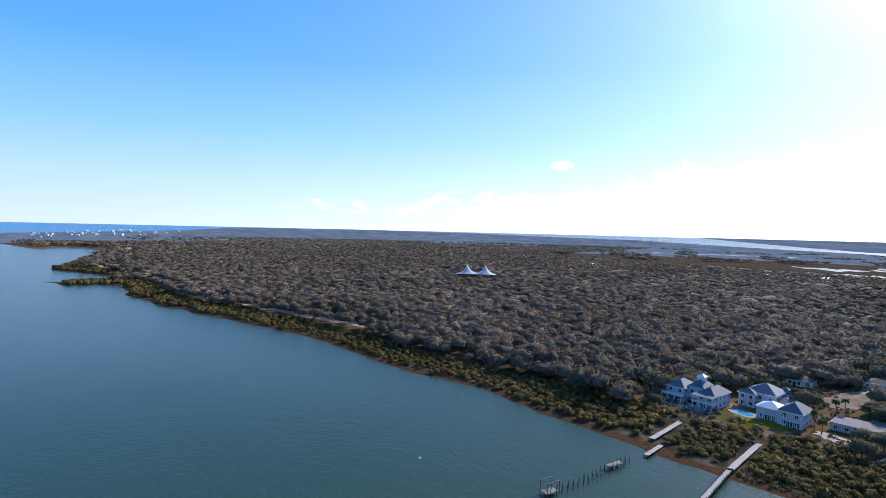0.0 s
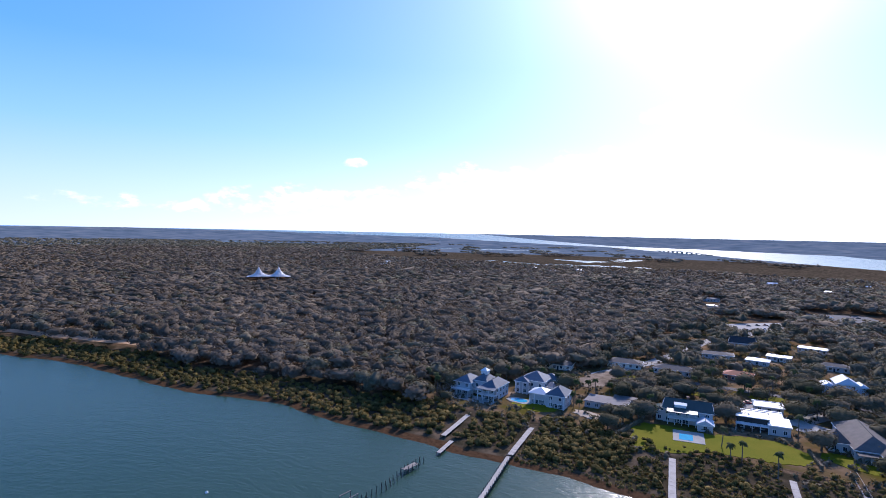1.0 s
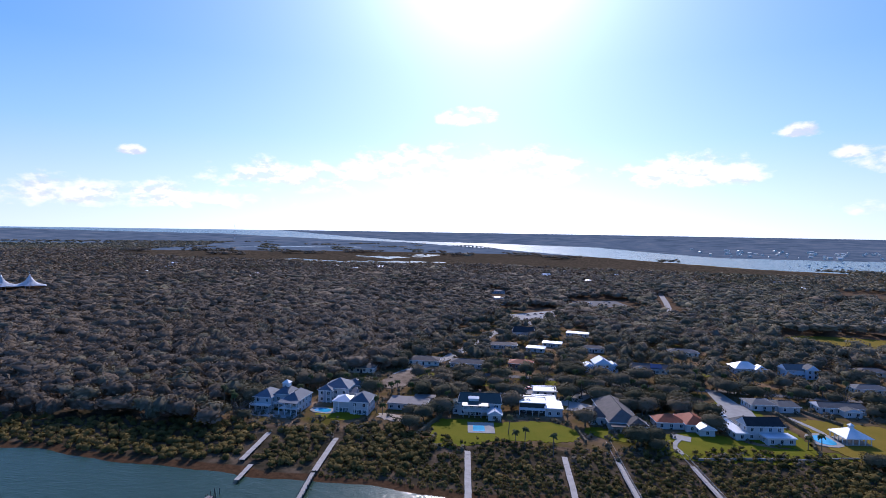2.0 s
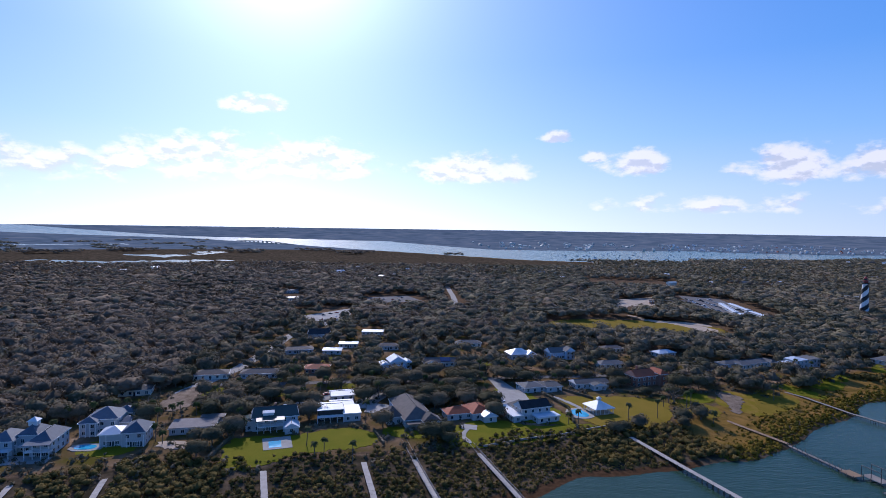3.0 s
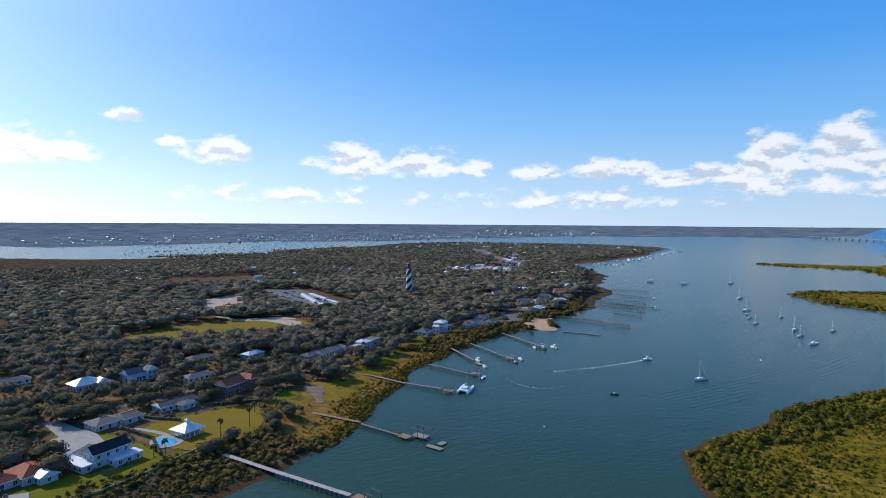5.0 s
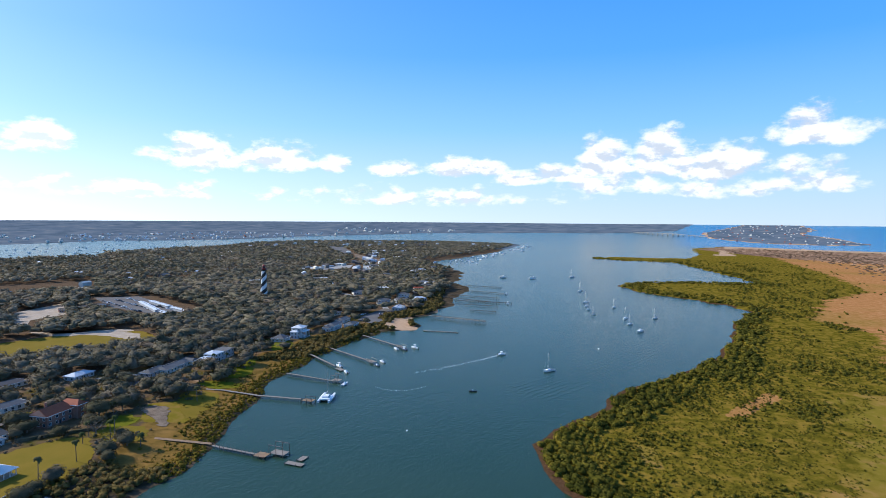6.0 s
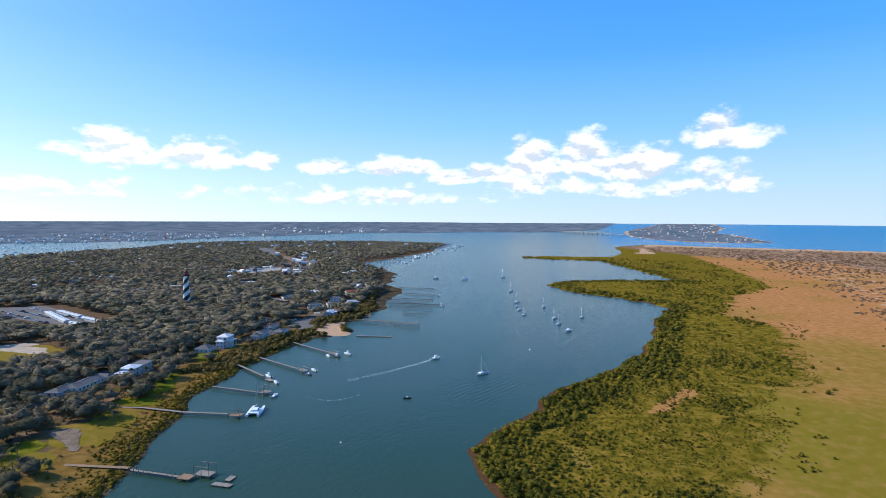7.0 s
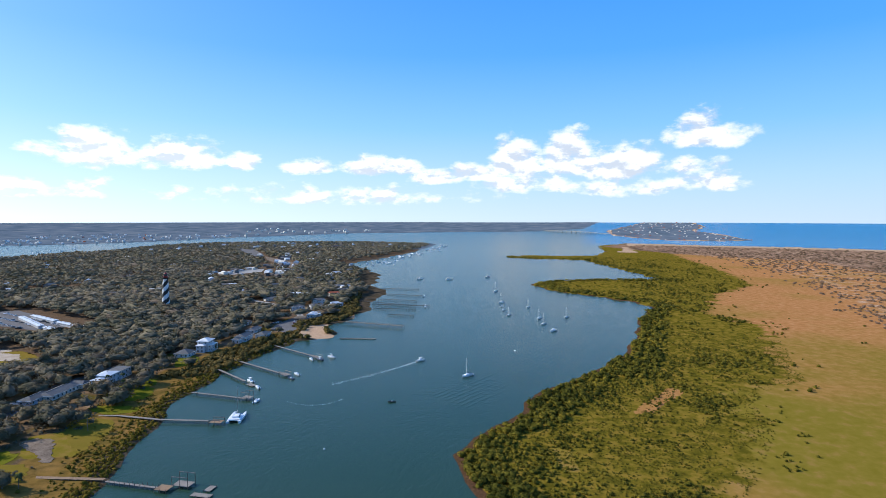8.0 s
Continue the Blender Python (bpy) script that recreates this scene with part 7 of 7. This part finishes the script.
for h in ((86, 312, 93, 284, 1.8), (93, 284, 89, 263, 1.6), (52, 318, 46, 276, 1.8), (100, 318, 112, 300, 1.6), (130, 316, 158, 301, 1.6), (-70, 252, -73, 224, 1.8), (-8, 256, -3, 240, 1.6), (20, 262, 27, 268, 1.8)):
    hedge(*h, "clipped dark green garden hedge")
wall = thing("sea_wall", 40, 236, 2.0, 0, "low grey garden wall above the marsh", "wall")
for (ax, ay), (bx, by) in (((40, 236), (58, 243)), ((58, 243), (80, 249)), ((80, 249), (97, 256)), ((97, 256), (103, 258))):
    w = part("wall_section", a_box(0, -.2, -1.2, math.hypot(bx - ax, by - ay), .2, .7), CONCRETE, wall)
    w.matrix_basis = pose(ax - 40, ay - 236, 0, 0, 0, math.degrees(math.atan2(by - ay, bx - ax)))
sheet("patio", [(-14, 282), (-4, 279), (-1, 293), (-11, 297)], 2.44, CONCRETE, "pale paved yard beside the brown-roofed house", "patio")
sheet("patio", [(33, 264), (41, 261), (40, 255), (33, 257)], 2.44, CONCRETE, "pale garden terrace", "patio")
sheet("path", [(35, 258), (37, 257), (33, 248), (36, 240), (34, 239), (31, 248)], 2.46, CONCRETE, "pale curved path to the dock", "path", soft=2)
sheet("sandy_yard", [(-121, 292), (-108, 284), (-102, 300), (-107, 330), (-118, 326)], 2.42, YARD, "pale sandy yard and drive", "yard", soft=1)
sheet("sandy_yard", [(-100, 248), (-84, 246), (-82, 238), (-98, 239)], 2.40, SANDM, "pale sandy garden patch", "yard", soft=1)

# ---- garden trees ----
oaks = [tree_mesh(s) for s in range(5)]
bare = [tree_mesh(20 + s, False) for s in range(2)]
palms = [palm_mesh(s, h) for s, h in ((1, 6.5), (2, 9.0), (3, 11.0))]
OPEN = [[(90, 308), (155, 300), (140, 260), (112, 246), (92, 262)], [(57, 322), (57, 266), (91, 262), (80, 309)], [(29, 254), (48, 268), (80, 258), (60, 248), (36, 238)],
        [(-70, 250), (-45, 250), (-24, 262), (-4, 254), (-8, 236), (-62, 217)], [(-130, 250), (-108, 248), (-104, 236), (-130, 234)], [(365, 384), (362, 356), (335, 352)],
        [(-82, 536), (-74, 534), (-84, 469), (-88, 417), (-95, 370), (-112, 318), (-120, 320), (-105, 372), (-98, 417)], [(-92, 588), (-48, 640), (-44, 590), (-64, 525)], [(475, 360), (506, 400), (562, 404), (535, 346), (478, 306)],
        [(165, 295), (180, 270), (215, 300), (200, 315)], [(-118, 296), (-108, 290), (-104, 300), (-108, 326), (-116, 324)], [(-14, 282), (-4, 279), (-1, 293), (-11, 297)], [(60, 288), (78, 292), (78, 322), (58, 345)]]
FOOT = [(o.location.x, o.location.y) for o in scene.objects if o.parent is None and o.name.startswith(("house", "gazebo", "pool"))]


def garden_places(r0, r1, gap0, gap1, share, az0=-60, az1=40):
    p = ring_places(r0, r1, gap0, gap1, az0, az1)
    x, y = p[:, 0], p[:, 1]
    a, b, c = land_parts(x, y)
    ok = (a > np.where(x < 120, 45, 34)) & (signed(VILLAGE, x, y) > -4)
    for d0 in DOCK_LINES:
        ok &= signed([(d0[0] - 1, d0[1]), (d0[0] + 1, d0[1]), (d0[2] + 1, d0[3]), (d0[2] - 1, d0[3])], x, y) < -4.5
    for k, q in enumerate(OPEN):
        ok &= signed(q, x, y) < (1.5 if k == 6 else -3.0)
    for hx, hy in FOOT:
        k = math.hypot(hx, hy)
        along, across = ((x - hx) * hx + (y - hy) * hy) / k, ((x - hx) * hy - (y - hy) * hx) / k
        ok &= (np.abs(across) > 11.5) | (along > 12.5) | (along < -26)
    front = np.where((y < 292 + 0.25 * np.maximum(x, 0)) & (x > -70) & (x < 130), 0.7, 1.0)
    return p[ok & (RNG.uniform(0, 1, len(x)) < share * front)]


def plant_gardens():
    g = np.random.default_rng(3)
    near = garden_places(205, 372, 7.6, 9.0, 0.95)
    for px, py in near[:420, :2]:
        k = g.uniform()
        pz = gz(px, py)
        if k < 0.58:
            s = g.uniform(3.4, 7.4)
            o = copy_thing(oaks[g.integers(5)], pose(px, py, pz, 0, 0, g.uniform(0, 360)) @ Matrix.Scale(s, 4))
            tagged(o, "spreading evergreen oak in a garden", "tree", "garden trees")
        elif k < 0.76:
            s = g.uniform(5, 7)
            o = copy_thing(bare[g.integers(2)], pose(px, py, pz, 0, 0, g.uniform(0, 360)) @ Matrix.Scale(s, 4))
            tagged(o, "thin half-bare winter tree", "tree", "garden trees")
        else:
            o = copy_thing(palms[g.integers(3)], pose(px, py, pz, 0, 0, g.uniform(0, 360)))
            tagged(o, "cabbage palm with a round head", "palm", "garden trees")
    for o in oaks + bare + palms:
        for c in list(o.children):
            bpy.data.objects.remove(c)
        bpy.data.objects.remove(o)
    far = np.concatenate([near[420:], garden_places(372, 760, 9.0, 11.0, 0.8)])
    scatter("garden_canopy", far, ground_height(far[:, 0], far[:, 1]) + RNG.uniform(3.0, 5.5, len(far)), RNG.uniform(3.8, 7.0, len(far)), NEAR, TREE_FAR,
            "evergreen garden trees between far houses", "trees")


def plant_shrubs():
    """Low shrubs and hedges' remains between the houses."""
    p = ring_places(205, 470, 4.2, 5.5, -58, 40)
    x, y = p[:, 0], p[:, 1]
    a, b, c = land_parts(x, y)
    ok = (a > 36) & (signed(VILLAGE, x, y) > -4) & (RNG.uniform(0, 1, len(x)) < np.clip((drift(x, y, 24, 11) - 0.33) * 3, 0.05, 0.8))
    for q in OPEN:
        ok &= signed(q, x, y) < 0.5
    for hx, hy in FOOT:
        ok &= np.hypot(x - hx, y - hy) > 10
    p = p[ok]
    low = [crown(15, 5, 2, 0.30, squash=0.8, seed=70 + k) for k in range(4)]
    scatter("garden_shrubs", p, ground_height(p[:, 0], p[:, 1]) + 0.4, RNG.uniform(0.8, 2.3, len(p)), low, TREE_FAR, "dark evergreen shrubs between the gardens", "shrubs")


def plant(kind, x, y, size, turn, label, category):
    o = copy_thing(kind, pose(x, y, gz(x, y), 0, 0, turn) @ Matrix.Scale(size, 4))
    tagged(o, label, category, "garden trees")


for i, (tx, ty) in enumerate(((-31, 229), (-27, 227), (-15, 221), (86, 262), (90, 259), (116, 262), (121, 258), (-36, 240), (134, 268), (146, 286), (152, 292), (160, 284), (-97, 244), (-101, 247), (272, 352), (279, 346), (283, 352))):
    plant(palms[i % 3], tx, ty, 0.9, i * 47, "cabbage palm with a round head beside a lawn", "palm")
for i, (tx, ty, ts) in enumerate(((-4, 261, 6.2), (104, 250, 4.6), (110, 252, 4.2), (119, 256, 4.6), (24, 288, 6.6), (30, 300, 7.0), (20, 302, 6.2), (-72, 252, 5.4), (-76, 243, 5.2), (-84, 246, 4.6), (41, 297, 6.8))):
    plant(oaks[i % 5], tx, ty, ts, i * 71, "spreading evergreen oak beside a lawn", "tree")
plant_gardens()
plant_shrubs()
SUBURB_ROOFS = list(SUBURB_SPOTS)
SUBURB_SPOTS += [p for p in FOOT if math.hypot(*p) > 520]
build_woods()


# ---- wakes, distance ----
def ribbon(name, pts, w0, w1, z, material, label, category):
    bm, last = bmesh.new(), None
    n = len(pts)
    for i, (px, py) in enumerate(pts):
        qx, qy = pts[min(i + 1, n - 1)][0] - pts[max(i - 1, 0)][0], pts[min(i + 1, n - 1)][1] - pts[max(i - 1, 0)][1]
        k = math.hypot(qx, qy)
        w = w0 + (w1 - w0) * i / (n - 1)
        nx, ny = -qy / k * w, qx / k * w
        row = [bm.verts.new((px - nx, py - ny, -.02)), bm.verts.new((px, py, z)), bm.verts.new((px + nx, py + ny, -.02))]
        if last:
            bm.faces.new((last[0], last[1], row[1], row[0]))
            bm.faces.new((last[1], last[2], row[2], row[1]))
        last = row
    ob = part(name, bm, material, None)
    for f in ob.data.polygons:
        f.use_smooth = True
    return tagged(ob, label, category, kind="structure")


def arc(p, q, bow, n=30, shake=0.0):
    g = random.Random(int(p[0]))
    px, py, qx, qy = *p, *q
    return [(px + (qx - px) * s - (qy - py) * bow * 4 * s * (1 - s) + g.uniform(-shake, shake), py + (qy - py) * s + (qx - px) * bow * 4 * s * (1 - s) + g.uniform(-shake, shake))
            for s in (i / (n - 1) for i in range(n))]


def foam(places, sizes, heights, label):
    """Loose flecks of foam on the water, each a small low mound."""
    V, F = [], []
    for (x, y), w, h in zip(places, sizes, heights):
        k, t = len(V), RNG.uniform(0, 6.28)
        V += [(x + w * math.cos(t + i * 1.2566) * RNG.uniform(.6, 1.3), y + w * math.sin(t + i * 1.2566) * RNG.uniform(.6, 1.3), -.03) for i in range(5)] + [(x, y, h)]
        F += [(k + i, k + (i + 1) % 5, k + 5) for i in range(5)]
    me = bpy.data.meshes.new("wake_foam")
    me.from_pydata(V, [], F)
    me.materials.append(FOAM)
    tagged(new("wake_foam", me), label, "wake", kind="stuff")


def along(line, count, spread0, spread1, thin=1.0):
    """Places scattered about a line, wider towards its end and fewer."""
    out = []
    for u in RNG.uniform(0, 1, count) ** thin:
        k = u * (len(line) - 1)
        i = min(int(k), len(line) - 2)
        (ax, ay), (bx, by) = line[i], line[i + 1]
        w = spread0 + (spread1 - spread0) * u
        out.append((ax + (bx - ax) * (k - i) + RNG.normal(0, w), ay + (by - ay) * (k - i) + RNG.normal(0, w)))
    return out


trail = along(arc((425, 193), (345, 223), .03, 34), 760, .45, 1.5, 1.5)
foam(trail, RNG.uniform(.12, .42, 760), RNG.uniform(.03, .10, 760), "white foam trail behind a speedboat")
curl = along(arc((302, 229), (320, 198), -.28, 40), 110, .3, .3)
foam(curl, RNG.uniform(.12, .35, 110), np.full(110, .05), "faint curved line of foam")
spray = along([(1017, 393), (1030, 389)], 90, .6, 3.0)
foam(spray, RNG.uniform(.5, 1.3, 90), RNG.uniform(.3, 5.5, 90), "plume of spray behind a small boat")
for i in range(8):
    d = i * 4.2
    ribbon("wake_wave", arc((335 + d * .4, 118 + d * 1.0), (640 + d, 60 + d * .9), -.03, 30, .3), 1.1, 1.3, .13, WATER, "low smooth boat wave", "wave")
for i in range(3):
    ribbon("wake_wave", arc((430, 205 + i * 6), (560, 235 + i * 9), .02, 20, .3), .9, 1.0, .10, WATER, "low smooth boat wave", "wave")


def roofs(name, places, size, tall, material, label):
    """Far small buildings with pitched roofs, too small to tell apart."""
    V, F = [], []
    for x, y in places:
        s, t, h = size * RNG.uniform(.6, 1.4), RNG.uniform(0, 3.14), tall * RNG.uniform(.7, 1.3)
        w, d = s, s * RNG.uniform(.45, .8)
        c, n = math.cos(t), math.sin(t)
        z = gz(x, y)
        k = len(V)
        for u, v, q in ((-w, -d, -1), (w, -d, -1), (w, d, -1), (-w, d, -1), (-w, -d, h), (w, -d, h), (w, d, h), (-w, d, h), (-w, 0, h + d * .45), (w, 0, h + d * .45)):
            V.append((x + u * c - v * n, y + u * n + v * c, z + q))
        F += [[k + i for i in f] for f in ((0, 1, 5, 4), (2, 3, 7, 6), (4, 5, 9, 8), (6, 7, 8, 9), (1, 2, 6, 5), (3, 0, 4, 7), (5, 6, 9, 9), (7, 4, 8, 8))]
    me = bpy.data.meshes.new(name)
    me.from_pydata(V, [], [list(dict.fromkeys(f)) for f in F])
    me.materials.append(material)
    return tagged(new(name, me), label, "buildings", kind="stuff")


for i, (material, label) in enumerate(((R_WHITE, "white"), (R_METAL, "pale metal"), (R_BROWN, "brown"), (CREAM, "cream"), (R_GREY, "grey"))):
    roofs("far_roofs", SUBURB_ROOFS[i::5], 7.0, 5.0, material, label + " roofs of houses scattered through far woods")
town = [(1250, 2480), (1568, 2310), (1876, 2180), (2239, 2115), (2500, 2200), (2000, 2700), (1400, 2900)]
roofs("far_town", in_shape(town, 120), 4, 4.5, R_WHITE, "white and cream buildings of a far waterfront town")
roofs("far_town", in_shape(town, 70), 4, 4.5, CREAM, "white and cream buildings of a far waterfront town")
roofs("far_town", in_shape(town, 16), 3.6, 4, R_RED, "red roofs of a far waterfront town")
roofs("far_town", in_shape([(456, 2430), (1000, 2435), (1335, 2460), (1200, 3000), (400, 3000)], 60) + in_shape([(2239, 2120), (2870, 1760), (3200, 1500), (2900, 2400)], 40), 7, 6, CREAM, "pale buildings along the far shore")
roofs("beach_town", in_shape(BEACH_SPIT, 110), 3.6, 2.4, CREAM, "pale beach houses on a far sand spit")
roofs("beach_town", in_shape(BEACH_SPIT, 50), 3.6, 2.4, R_RED, "pale beach houses on a far sand spit")
roofs("beach_town", in_shape([(-2900, -240), (-2600, -200), (-3000, 300), (-3500, 500), (-3600, 150)], 50), 6, 5, R_WHITE, "white beachfront buildings by the ocean")


def far_bridge(p, q, z, spans, label):
    root = thing("bridge", p[0], p[1], float(lift(p[0], p[1])), math.degrees(math.atan2(q[1] - p[1], q[0] - p[0])), label, "bridge")
    run = math.hypot(q[0] - p[0], q[1] - p[1])
    dz = float(lift(q[0], q[1]) - lift(p[0], p[1]))
    bm = bmesh.new()
    n, last = 24, None
    for i in range(n + 1):
        s = i / n
        zz = 3 + z * math.sin(math.pi * s) + dz * s
        row = [bm.verts.new((run * s, yy, zz + k)) for yy, k in ((-5, 0), (5, 0), (5, 2.2), (-5, 2.2))]
        if last:
            for k in range(4):
                bm.faces.new((last[k], last[(k + 1) % 4], row[(k + 1) % 4], row[k]))
        last = row
    part("deck", bm, CONCRETE, root)
    for i in range(1, spans):
        s = i / spans
        part("pier", a_box(run * s - 1.6, -4, -3 + dz * s, run * s + 1.6, 4, 3 + z * math.sin(math.pi * s) + dz * s), CONCRETE, root)


far_bridge((-760, 2800), (-470, 2590), 6, 12, "pale concrete road bridge over the far river")
far_bridge((3500, 690), (3330, 280), 4, 14, "pale concrete road bridge at the inlet")
mast = thing("radio_mast", -1900, 2580, gz(-1900, 2580), 0, "thin red and white lattice radio mast", "radio mast")
for i in range(6):
    part("mast_section", tube(bmesh.new(), (0, 0, i * 13 - (1 if i == 0 else 0)), (0, 0, i * 13 + 13), 1.5 - i * .15, 1.35 - i * .15, 4), REDP if i % 2 else WHITE, mast)
